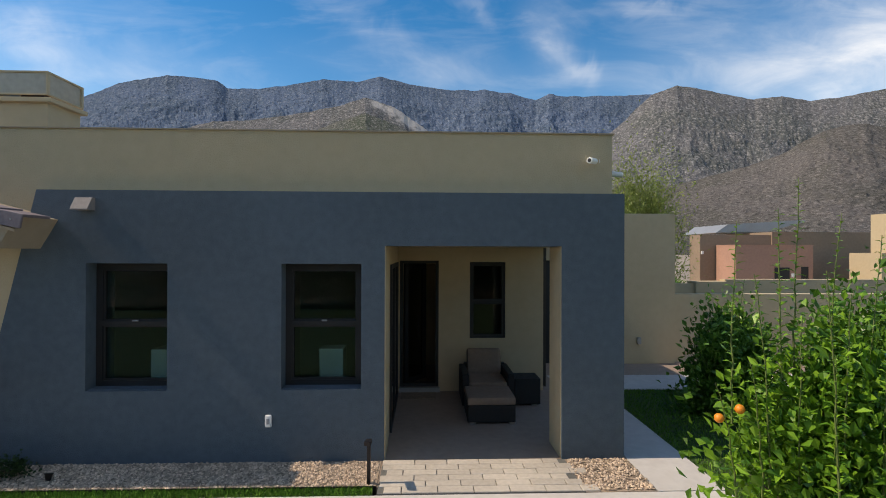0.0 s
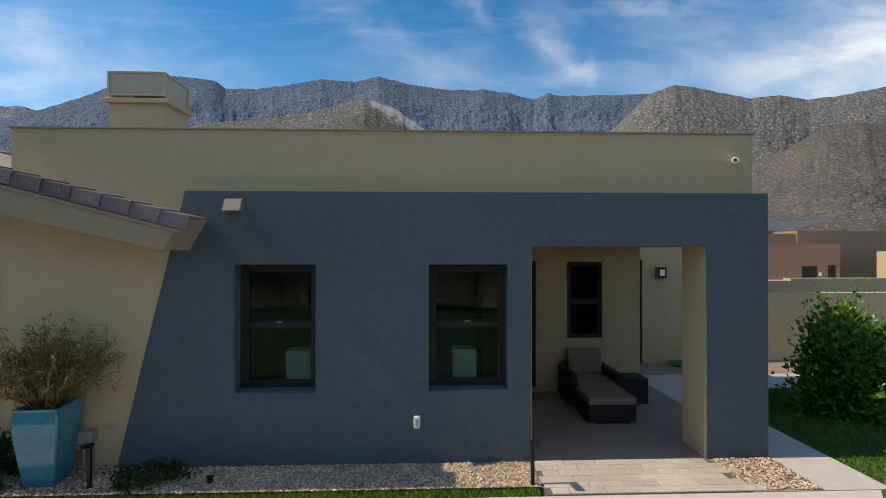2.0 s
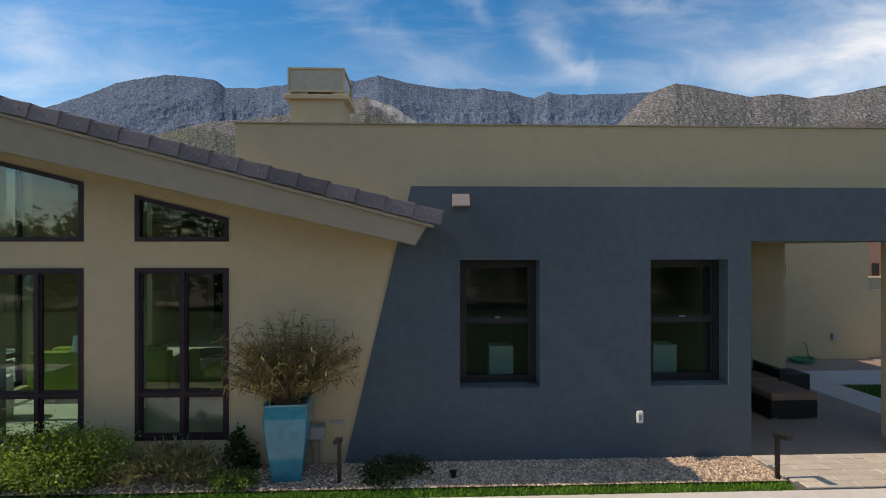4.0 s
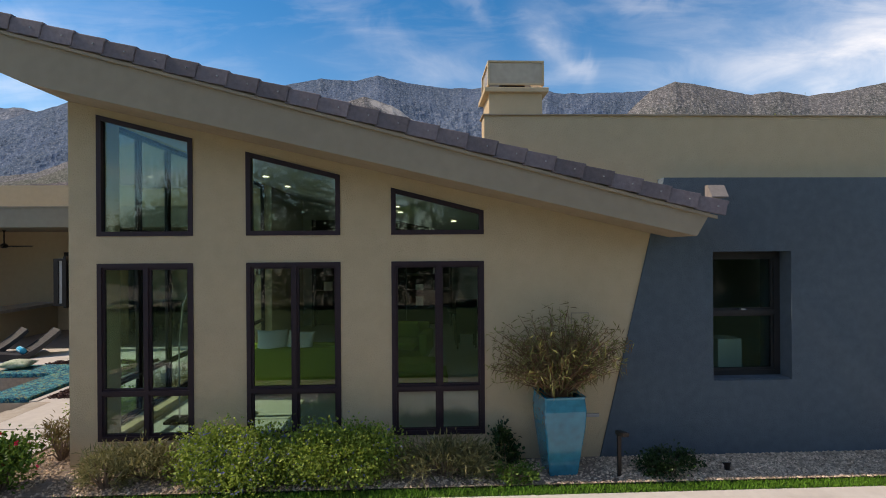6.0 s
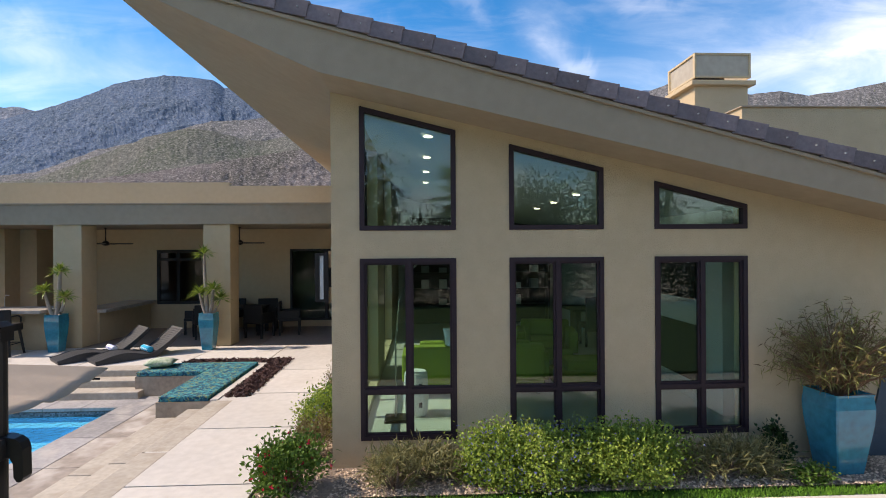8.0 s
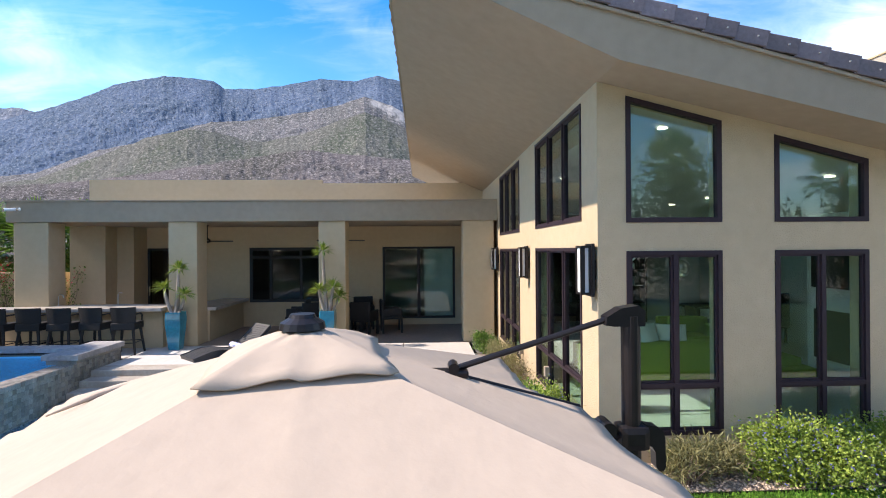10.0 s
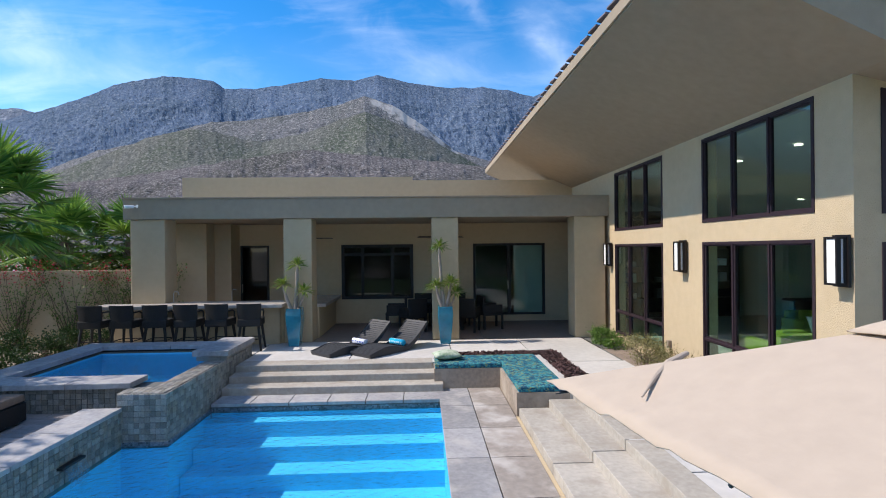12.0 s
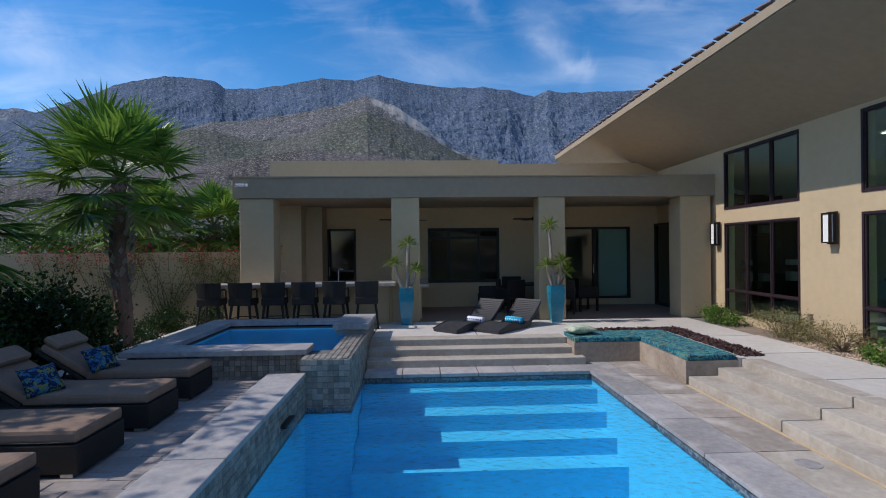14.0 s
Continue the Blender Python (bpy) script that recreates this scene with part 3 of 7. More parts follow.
for i in range(len(edges) - 1):
    a, b = edges[i], edges[i + 1]
    if i % 2 == 0:
        box(bm, a, b, 15.46, 15.7, -0.1, 4.47 if b < -14 else 4.37)
    else:
        w = PW[i // 2]
        if w[2] > PZ:
            box(bm, a, b, 15.46, 15.7, -0.1, w[2])
        box(bm, a, b, 15.46, 15.7, w[3], 4.47 if b < -14.2 else 4.37)
box(bm, -22.04, -21.8, 15.7, 21, -0.1, 4.47)
tagged(part("wall_patio_back", bm, STUCCO), "beige stucco wall behind the covered patio with a parapet", "wall", kind="structure")
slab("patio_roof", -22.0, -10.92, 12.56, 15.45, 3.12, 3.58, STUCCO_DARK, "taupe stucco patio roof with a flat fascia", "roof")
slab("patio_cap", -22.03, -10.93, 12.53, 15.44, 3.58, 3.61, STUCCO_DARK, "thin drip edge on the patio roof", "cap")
bm = bmesh.new()
box(bm, -21.8, -20.9, 14.3, 15.45, PZ, 3.11), box(bm, -20.898, -20.46, 14.8, 15.45, PZ, 3.11)
tagged(part("wall_grill_nook", bm, STUCCO), "beige stucco block beside the outdoor kitchen", "wall", kind="structure")
for x0, x1 in ((-21.87, -21.11), (-18.46, -17.82), (-15.07, -14.45), (-11.73, -11.0)):
    c = boxpart("column", (x0, x1, 12.6, 13.15, PZ, 3.118), STUCCO, bevel=0.02)
    tagged(c, "square beige stucco column holding the patio roof", "column", "patio columns")

# ---- pool ----
bm = bmesh.new()
PL, PR, PB = -19.35, -15.0, 9.27
box(bm, PL - 0.2, PR + 0.05, 1.0, PB, -1.7, -1.5)
box(bm, PL - 0.2, PL, 1.0, 8.0, -1.55, 0.2), box(bm, PR, PR + 0.05, 1.0, PB, -1.55, WZ - 0.02)
box(bm, PL - 0.2, PR, 0.8, 1.0, -1.55, WZ), box(bm, -18.73, PR, PB, PB + 0.05, -1.55, WZ - 0.02)
for k, yy in enumerate((9.0, 8.6, 8.2, 7.8)):
    box(bm, -18.73, PR - 0.001, yy, PB, -1.55, WZ - 0.10 - 0.24 * k)
box(bm, -19.41, -18.738, 7.885, PB, -1.55, -0.245)
tagged(part("pool_basin", bm, PLASTER), "bright blue plaster swimming pool with underwater steps", "pool", kind="structure")
bm = bmesh.new()
nx, ny = 60, 90
grid = [[bm.verts.new((PL + (PR - PL) * i / nx, 1.0 + (PB - 1.0) * j / ny, WZ)) for i in range(nx + 1)] for j in range(ny + 1)]
for j in range(ny):
    for i in range(nx):
        bm.faces.new((grid[j][i], grid[j][i + 1], grid[j + 1][i + 1], grid[j + 1][i]))
tagged(part("pool_water", bm, WATER), "clear rippling blue pool water", "water", kind="structure")
bm = bmesh.new()
rr = random.Random(5)
for i in range(int((PR - -18.73) / 0.027)):
    for k in range(3):
        x = -18.73 + i * 0.027
        box(bm, x, x + 0.024, PB - 0.008 - rr.random() * 0.003, PB + 0.01, -0.235 + k * 0.027, -0.211 + k * 0.027)
for i in range(int(7 / 0.03)):
    for k in range(3):
        y = PB - 0.03 - i * 0.03
        box(bm, PR - 0.008 - rr.random() * 0.003, PR + 0.01, y - 0.026, y, -0.235 + k * 0.027, -0.211 + k * 0.027)
tagged(part("waterline_tile", bm, MOSAIC), "band of small dark mosaic tiles at the waterline", "tile band", kind="stuff")
bm = bmesh.new()
box(bm, -18.73, PR + 0.02, PB + 0.001, PB + 0.1, -1.0, -0.13), box(bm, PR + 0.001, PR + 0.1, 1.0, PB, -1.0, -0.13)
tagged(part("waterline_backing", bm, GROUT), "grout behind the waterline tiles", "grout", kind="structure")

# lower deck and coping, slab by slab
lower = thing("pool_deck", (-14.5, 6, LZ), "stained concrete pool deck slabs with grey coping", "deck", kind="structure")
for i in range(9):
    y = 1.0 + i * 0.985
    boxpart("coping_slab", (PR - 0.03, -14.52, y, y + 0.973, LZ - 0.05, LZ), COPING, lower, bevel=0.008)
    boxpart("slab", (-14.508, -13.95, y, y + 0.973, LZ - 0.05, LZ - 0.002), DECKSTONE if y > 5.8 else STEPCONC, lower)
boxpart("joint_bed", (PR + 0.11, -13.9, 1.0, 9.9, -0.6, LZ - 0.045), GROUT, lower)
for i in range(6):
    x = -18.72 + i * 0.62
    boxpart("coping_slab", (x, x + 0.608, PB - 0.03, 9.70, LZ - 0.055, LZ), COPING, lower, bevel=0.008)

slab("deck_drain", -13.945, -13.905, 1.0, 8.29, LZ - 0.02, LZ + 0.004, STUCCO, "narrow tan channel drain along the steps", "drain")
# steps
steps = thing("terrace_steps", (-16.9, 9.9, LZ), "wide pale concrete steps down to the pool", "steps", "terrace steps")
boxpart("step", (-18.73, -14.95, 9.68, 10.02, -0.13, 0.045), STEPCONC, steps, bevel=0.012)
boxpart("step", (-18.73, -15.05, 10.0, 10.36, -0.13, 0.165), STEPCONC, steps, bevel=0.012)
boxpart("step", (-18.73, -15.12, 10.32, 10.72, -0.13, PZ + 0.003), STEPCONC, steps, bevel=0.012)
steps = thing("terrace_steps", (-13.5, 5, LZ), "long pale concrete steps along the terrace edge", "steps", "terrace steps")
for x, z in ((-13.9, 0.045), (-13.46, 0.165), (-13.10, PZ + 0.003)):
    for y0, y1 in ((1.0, 4.4), (4.41, 6.40), (6.41, 8.30)):
        boxpart("step", (x, x + (0.46 if z < 0.2 else 0.3), y0, y1 - 0.01, -0.13, z), STEPCONC, steps, bevel=0.012)

# L-shaped bench with printed cushions, rimmed by lava rock
fire = thing("concrete_bench", (-14, 9.5, LZ), "L-shaped stained concrete bench below the terrace", "bench")
bm = bmesh.new()
prism(bm, [(-15.10, 9.86), (-13.93, 9.86), (-13.93, 8.30), (-13.14, 8.30), (-13.14, 10.62), (-15.10, 10.62)], -0.13, 0.262, "z")
part("seat", bm, STAINED, fire)
rr = random.Random(2)


def chips(bm, n, inside, x0, x1, y0, y1, z, size, rise):
    k = 0
    while k < n:
        x, y = rr.uniform(x0, x1), rr.uniform(y0, y1)
        if not inside(x, y):
            continue
        k += 1
        s = size * rr.uniform(0.6, 1.3)
        pts = [Vector((rr.uniform(-s, s), rr.uniform(-s, s), rr.uniform(-0.4, 0.9) * s)) + Vector((x, y, z + rr.random() * rise)) for _ in range(4)]
        v = [bm.verts.new(p) for p in pts]
        for f in ((0, 1, 2), (0, 3, 1), (1, 3, 2), (0, 2, 3)):
            bm.faces.new([v[i] for i in f])


for x0, x1, y0, y1 in ((-15.08, -13.90, 9.87, 10.60), (-13.895, -13.17, 8.31, 10.60)):
    cu = thing("bench_cushion", (x0, y0, 0.262), "teal leaf-print outdoor cushion on the concrete bench", "cushion", "bench cushions")
    bm = bmesh.new()
    box(bm, x0, x1, y0, y1, 0.263, 0.345, bevel=0.02)
    part("pad", bm, PRINT, cu)
    bm = bmesh.new()
    for z in (0.277, 0.331):
        tube(bm, [(x0, y0, z), (x1, y0, z), (x1, y1, z), (x0, y1, z), (x0, y0, z)], 0.006, 6)
    part("piping", bm, PRINT, cu)
bm = bmesh.new()
for d in ((-15.1, -13.05, 10.62, 10.72), (-13.14, -13.03, 8.30, 10.62)):
    box(bm, *d, -0.1, PZ + 0.015)
part("curb", bm, CONC, fire)
bm = bmesh.new()
chips(bm, 2600, lambda x, y: (x > -12.99 or y > 10.76), -14.7, -12.62, 8.45, 11.08, PZ - 0.02, 0.04, 0.05)
tagged(part("lava_rock", bm, LAVA), "border of dark red lava rock", "lava rock", kind="stuff")
bm = bmesh.new()
box(bm, -14.7, -12.62, 10.725, 11.09, -0.1, PZ - 0.03), box(bm, -13.025, -12.62, 8.45, 10.724, -0.1, PZ - 0.03)
tagged(part("lava_bed", bm, LAVA), "bed under the lava rock", "rock bed", kind="structure")

# raised deck, spa
slab("deck_base", -24.5, -19.36, 1.0, 8.22, -0.5, 0.13, GROUT, "bed under the plank pavers", "deck base")
spa = thing("spa", (-20.3, 9.6, 0.0), "raised spa faced in tumbled stone with grey coping", "spa")
bm = bmesh.new()
box(bm, -21.85, -18.75, 8.24, 8.6, -0.5, 0.46), box(bm, -21.85, -21.5, 8.6, 11.28, -0.5, 0.46), box(bm, -21.5, -18.75, 10.95, 11.28, -0.5, 0.46)
box(bm, -19.1, -18.75, 8.6, 10.95, -0.244, 0.46), box(bm, -19.40, -18.75, 7.90, 8.24, -0.244, 0.48), box(bm, -21.5, -19.1, 8.6, 10.95, -0.5, -0.3)
part("shell", bm, GROUT, spa)
bm = bmesh.new()
box(bm, -21.49, -19.11, 8.61, 10.94, -0.02, 0.0), box(bm, -21.49, -19.11, 10.925, 10.945, 0.0, 0.43), box(bm, -21.497, -21.475, 8.61, 10.92, 0.0, 0.43), box(bm, -19.125, -19.103, 8.61, 10.92, 0.0, 0.43), box(bm, -21.47, -19.13, 8.603, 8.625, 0.0, 0.43)
part("lining", bm, PLASTER, spa)
bm = bmesh.new()
box(bm, -21.499, -19.101, 8.601, 10.949, 0.40, 0.405)
part("water", bm, WATER, spa)
for x0, x1, y0, y1, z0, z1 in ((-21.92, -21.1, 8.14, 8.62, .49, .57), (-21.09, -20.25, 8.14, 8.62, .49, .57), (-20.24, -19.37, 8.14, 8.62, .49, .57), (-21.92, -21.45, 8.63, 9.9, .49, .57), (-21.92, -21.45, 9.91, 10.93, .49, .57),
                               (-21.92, -21.1, 10.94, 11.34, .49, .57), (-21.09, -20.2, 10.94, 11.34, .49, .57), (-20.19, -19.35, 10.94, 11.34, .49, .57), (-19.34, -18.71, 9.95, 11.34, .54, .64)):
    boxpart("coping_slab", (x0, x1, y0, y1, z0, z1), COPING, spa, bevel=0.01)
boxpart("raised_pier", (-19.28, -18.755, 9.99, 11.3, 0.46, 0.54), STONE, spa)
wall_deck = thing("deck_wall", (-19.5, 5, 0), "low pool wall capped with grey stone coping", "wall", kind="structure")
for i in range(8):
    y = 0.62 + i * 0.91
    boxpart("coping_slab", (-19.83, -19.33, y, y + 0.898, 0.25, 0.305), COPING, wall_deck, bevel=0.01)
boxpart("core", (-19.82, -19.555, 1.0, 7.9, 0.131, 0.249), GROUT, wall_deck)

# waterfall spout in the raised pool wall
sp = thing("water_spout", (-19.33, 6.88, 0.0), "black slot spout pouring a sheet of water", "water spout")
boxpart("slot", (-19.36, -19.27, 6.69, 7.07, -0.015, 0.012), BLACK, sp)
bm = bmesh.new()
fall = [(-19.28, -0.005), (-19.255, -0.02), (-19.235, -0.06), (-19.215, -0.13), (-19.20, WZ - 0.01)]
for (x0, z0), (x1, z1) in zip(fall, fall[1:]):
    vs = [bm.verts.new(p) for p in ((x0, 6.71, z0), (x0, 7.05, z0), (x1, 7.05, z1), (x1, 6.71, z1))]
    bm.faces.new(vs)
part("water_sheet", bm, SPOUTWATER, sp)


# ---- windows and doors ----
def pane_box(x0, x1, y0, y1, z0, z1, material, parent):
    return boxpart("pane", (x0, x1, y0, y1, z0, z1), material, parent)


count = [0]


def window(axis, u0, u1, z0, z1, d, cols, rows, w=0.055, wm=0.075, frame_mat=None, glass_mat=None, label="", depth=0.08):
    """A framed window in a wall that faces -y (axis y) or -x (axis x); d is the frame's outer face."""
    count[0] += 1
    frame_mat, glass_mat = frame_mat or FRAME, glass_mat or GLASS
    at = ((u0 + u1) / 2, d, z0) if axis == "y" else (d, (u0 + u1) / 2, z0)
    win = thing("window_%d" % count[0], at, label, "window", kind="structure")
    bm = bmesh.new()
    frame_bars(bm, u0, u1, z0, z1, w, d, d + depth, axis, cols, rows, wm)
    part("frame", bm, frame_mat, win)
    us, zs = [u0 + w, *cols, u1 - w], [z0 + w, *rows, z1 - w]
    bm = bmesh.new()
    s = 0.022
    for i in range(len(us) - 1):
        for j in range(len(zs) - 1):
            a, b = us[i] + (wm / 2 if i else 0), us[i + 1] - (wm / 2 if i < len(us) - 2 else 0)
            c, e = zs[j] + (wm / 2 if j else 0), zs[j + 1] - (wm / 2 if j < len(zs) - 2 else 0)
            frame_bars(bm, a, b, c, e, s, d + 0.02, d + 0.055, axis)
            if axis == "y":
                pane_box(a + s, b - s, d + 0.04, d + 0.046, c + s, e - s, glass_mat, win)
            else:
                pane_box(d + 0.04, d + 0.046, a + s, b - s, c + s, e - s, glass_mat, win)
    part("sash", bm, frame_mat, win)
    return win


for x0, x1 in WX:
    window("y", x0, x1, 0.54, 2.412, YF - 0.012, [(x0 + x1) / 2 + 0.01], [1.045], label="tall dark bronze framed window with four panes", wm=0.04, w=0.045)
    # sloping window above
    count[0] += 1
    win = thing("window_%d" % count[0], ((x0 + x1) / 2, YF, 2.7), "dark bronze framed window with a sloping head", "window", kind="structure")
    bm = bmesh.new()
    w = 0.05
    for q in ([(x0, 2.70), (x1, 2.70), (x1, 2.75), (x0, 2.75)], [(x0, 2.75), (x0 + w, 2.75), (x0 + w, UT(x0 + w) - w), (x0, UT(x0) - w)], [(x1 - w, 2.75), (x1, 2.75), (x1, UT(x1) - w), (x1 - w, UT(x1 - w) - w)],
              [(x0, UT(x0) - w), (x1, UT(x1) - w), (x1, UT(x1)), (x0, UT(x0))]):
        prism(bm, q, YF - 0.012, YF + 0.06)
    part("frame", bm, FRAME, win)
    bm = bmesh.new()
    prism(bm, [(x0 + w, 2.75), (x1 - w, 2.75), (x1 - w, UT(x1 - w) - w), (x0 + w, UT(x0 + w) - w)], YF + 0.03, YF + 0.036)
    part("pane", bm, GLASS, win)
for a, b in SY:
    t = (b - a) / 3
    window("x", a, b, SL[0], SL[1], XS - 0.012, [a + t, a + 2 * t], [0.95], label="wide dark bronze framed window with six panes", wm=0.03, w=0.04)
    window("x", a, b, SU[0], SU[1], XS - 0.012, [a + t, a + 2 * t], [], label="high dark bronze framed window with three panes", wm=0.03, w=0.04)
for (x0, x1), lab in ((W1, "dark double-hung window set deep in the blue wall"), (W2, "dark double-hung window set deep in the blue wall")):
    w = window("y", x0 + 0.0, x1, WZ0, WZ1, 6.08, [], [1.80], w=0.07, wm=0.05, frame_mat=DARKFRAME, glass_mat=MIDGLASS, label=lab)
    boxpart("latch", ((x0 + x1) / 2 - 0.03, (x0 + x1) / 2 + 0.03, 6.055, 6.08, 1.825, 1.84), GREY, w)
    boxpart("sill", (x0, x1, YF + 0.02, 6.08, WZ0, WZ0 + 0.012), BLUE, w)
window("y", EW[0], EW[1], EW[2], EW[3], 8.72, [], [1.78], w=0.045, wm=0.05, frame_mat=DARKFRAME, glass_mat=DARKGLASS, label="dark narrow window beside the entry door")
window("y", PW[1][0], PW[1][1], PW[1][2], PW[1][3], 15.44, [-17.0, -16.15], [2.25], w=0.06, wm=0.03, frame_mat=DARKFRAME, glass_mat=DARKGLASS, label="wide dark window behind the patio")


def door(name, axis, u0, u1, z0, z1, d, cols, label, glass_mat):
    ob = thing(name, ((u0 + u1) / 2, d, z0) if axis == "y" else (d, (u0 + u1) / 2, z0), label, "door", kind="structure")
    bm = bmesh.new()
    frame_bars(bm, u0, u1, z0, z1, 0.06, d, d + 0.1, axis, cols, (), 0.09)
    part("frame", bm, DARKFRAME, ob)
    us = [u0 + 0.06, *cols, u1 - 0.06]
    for a, b in zip(us, us[1:]):
        if axis == "y":
            pane_box(a, b, d + 0.045, d + 0.051, z0 + 0.06, z1 - 0.06, glass_mat, ob)
        else:
            pane_box(d + 0.045, d + 0.051, a, b, z0 + 0.06, z1 - 0.06, glass_mat, ob)
    c = cols[0] if cols else u0 + 0.1
    if axis == "y":
        boxpart("handle", (c - 0.05, c - 0.03, d - 0.04, d, 1.2, 1.45), STEEL, ob, bevel=0.004)
    else:
        boxpart("handle", (d - 0.04, d, c - 0.05, c - 0.03, 1.2, 1.45), STEEL, ob, bevel=0.004)
    return ob


door("door_1", "y", *PW[2], 15.44, [-12.78], "dark framed sliding glass door behind the patio", MIDGLASS)
door("door_2", "y", *PW[0], 15.44, [], "dark framed glass door behind the outdoor bar", DARKGLASS)
door("door_3", "x", 14.15, 15.42, PZ, 2.6, XS - 0.12, [14.3], "dark glass side door of the living room", DARKGLASS)
slab("door_blind", -12.62, -11.80, 15.53, 15.545, 0.5, 2.46, FROST, "pale drawn blind behind the sliding door", "blind")
ed = thing("door_4", (-0.3, 8.75, ED[2]), "dark entry door deep in the porch", "door", kind="structure")
bm = bmesh.new()
frame_bars(bm, ED[0], ED[1], ED[2], ED[3], 0.05, 8.73, 8.85, "y")
part("frame", bm, DARKFRAME, ed)
boxpart("threshold", (ED[0], ED[1] + 0.02, 8.62, 8.74, FZ + 0.005, ED[2]), GREY, ed)
leaf = bmesh.new()
frame_bars(leaf, 0.0, 0.58, ED[2] + 0.006, ED[3] - 0.055, 0.085, -0.022, 0.022, "y")
leaf.transform(pose(ED[0] + 0.075, 8.86, 0, 0, 0, 52))
swing = part("leaf", leaf, DARKFRAME, ed)
leaf = bmesh.new()
box(leaf, 0.087, 0.493, -0.004, 0.004, ED[2] + 0.093, ED[3] - 0.142)
leaf.transform(pose(ED[0] + 0.075, 8.86, 0, 0, 0, 52))
part("glass", leaf, DARKGLASS, swing)
boxpart("pull_bar", (ED[0] + 0.30, ED[0] + 0.32, 9.10, 9.13, 1.1, 1.5), METAL, swing)
# dark glazed slider in the porch's side wall
sl_ = thing("door_5", (OP0 + 0.01, 7.5, FZ), "dark glazed side door of the porch", "door", kind="structure")
bm = bmesh.new()
frame_bars(bm, 6.75, 8.35, FZ + 0.01, 2.46, 0.06, OP0 + 0.002, OP0 + 0.03, "x", (7.55,))
part("frame", bm, DARKFRAME, sl_)
for a, b in ((6.81, 7.52), (7.58, 8.29)):
    boxpart("pane", (OP0 + 0.003, OP0 + 0.012, a, b, FZ + 0.07, 2.40), BLACKGLASS, sl_)
# rooms behind the dark openings
bm = bmesh.new()
box(bm, -0.9, 1.8, 11.5, 11.6, FZ, 3.2), box(bm, -1.0, -0.9, 8.95, 11.5, FZ, 3.2), box(bm, 1.8, 1.9, 8.95, 11.6, FZ, 3.2)
# Near-black hall walls: the unlit hall's darkness is put into their colour.
tagged(part("wall_hall", bm, DARKWOOD_SHADE), "entry hall walls, coloured near-black for the hall's shade", "wall", kind="structure")
slab("ceiling_hall", -1.0, 1.85, 8.95, 11.6, 3.0, 3.2, INWALL, "plain ceiling of the entry hall", "ceiling")
bm = bmesh.new()
box(bm, -21.8, -10.6, 19.0, 19.2, PZ, 3.2), box(bm, -19.0, -18.8, 15.7, 19.0, PZ, 3.2), box(bm, -14.9, -14.7, 15.7, 19.0, PZ, 3.2), box(bm, -10.68, -10.5, 15.4, 19.2, PZ, 3.2)
tagged(part("wall_rear_rooms", bm, INWALL), "plain walls inside the rear rooms", "wall", kind="structure")
slab("ceiling_rear", -21.9, -10.5, 15.7, 19.2, 3.0, 3.2, INWALL, "plain ceiling of the rear rooms", "ceiling")
slab("floor_rear", -21.8, -10.7, 15.71, 19.0, 0.0, PZ + 0.03, INFLOOR, "pale floor of the rear rooms", "floor")
slab("ceiling_bedroom", -4.39, OP0 - 0.21, 6.43, 9.0, 2.9, 3.1, INWALL, "plain bedroom ceiling", "ceiling")
bm = bmesh.new()
prism(bm, [(XS + 0.24, SOFF(XS + 0.24) - 0.06), (-4.6, SOFF(-4.6) - 0.06), (-4.6, SOFF(-4.6) - 0.03), (XS + 0.24, SOFF(XS + 0.24) - 0.03)], 6.16, 15.2)
tagged(part("ceiling_living", bm, INWALL), "sloping white ceiling of the living room", "ceiling", kind="structure")

# ---- roof tiles along the front and the raised edge ----
tiles = thing("roof_tiles", (-9, RY0, 4), "flat dark concrete tiles along the roof edge", "roof tiles", kind="structure")
sl = math.atan(0.267)
bm = bmesh.new()
box(bm, -0.165, 0.165, -0.05, 0.30, 0.0, 0.03, bevel=0.006)
box(bm, -0.155, 0.155, -0.05, -0.022, -0.115, 0.012, bevel=0.006)
rake_mesh = mesh_of(bm, "tile")
rake_mesh.materials.append(TILE)
L = math.hypot(-4.24 - RX, 0.267 * (-4.24 - RX))
n = int(L / 0.292)
for i in range(n + 1):
    x = -4.36 - i * 0.292 * math.cos(sl)
    piece("tile", rake_mesh, tiles, pose(x, RY0, ROOF(x) + 0.004, 0, math.degrees(sl) - 3.4, -2.6 + random.uniform(-0.5, 0.5)))
bm = bmesh.new()
box(bm, -0.05, 0.30, -0.17, 0.17, 0.0, 0.03, bevel=0.006)
edge_mesh = mesh_of(bm, "edge_tile")
edge_mesh.materials.append(TILE)
for i in range(40):
    y = RY0 + 0.15 + i * 0.34
    piece("tile", edge_mesh, tiles, pose(RX - 0.01, y, ROOF(RX) + 0.022, 8.5, math.degrees(sl), 0))
bm = bmesh.new()
box(bm, RX - 0.03, RX - 0.004, RY0, RY1, ROOF(RX) - 0.15, ROOF(RX) - 0.01)
tagged(part("roof_drip_edge", bm, STUCCO_DARK), "beige fascia strip on the raised roof side", "trim", kind="structure")
bm = bmesh.new()
prism(bm, [(-4.30, ROOF(-4.30) - 0.155), (-4.30, ROOF(-4.30) - 0.125), (RX, ROOF(RX) - 0.125), (RX, ROOF(RX) - 0.155)], RY0 - 0.03, RY0 - 0.001)
tagged(part("roof_trim", bm, STUCCO_DARK), "thin beige flashing under the roof tiles", "trim", kind="structure")
# dots of the tile nails
bm = bmesh.new()
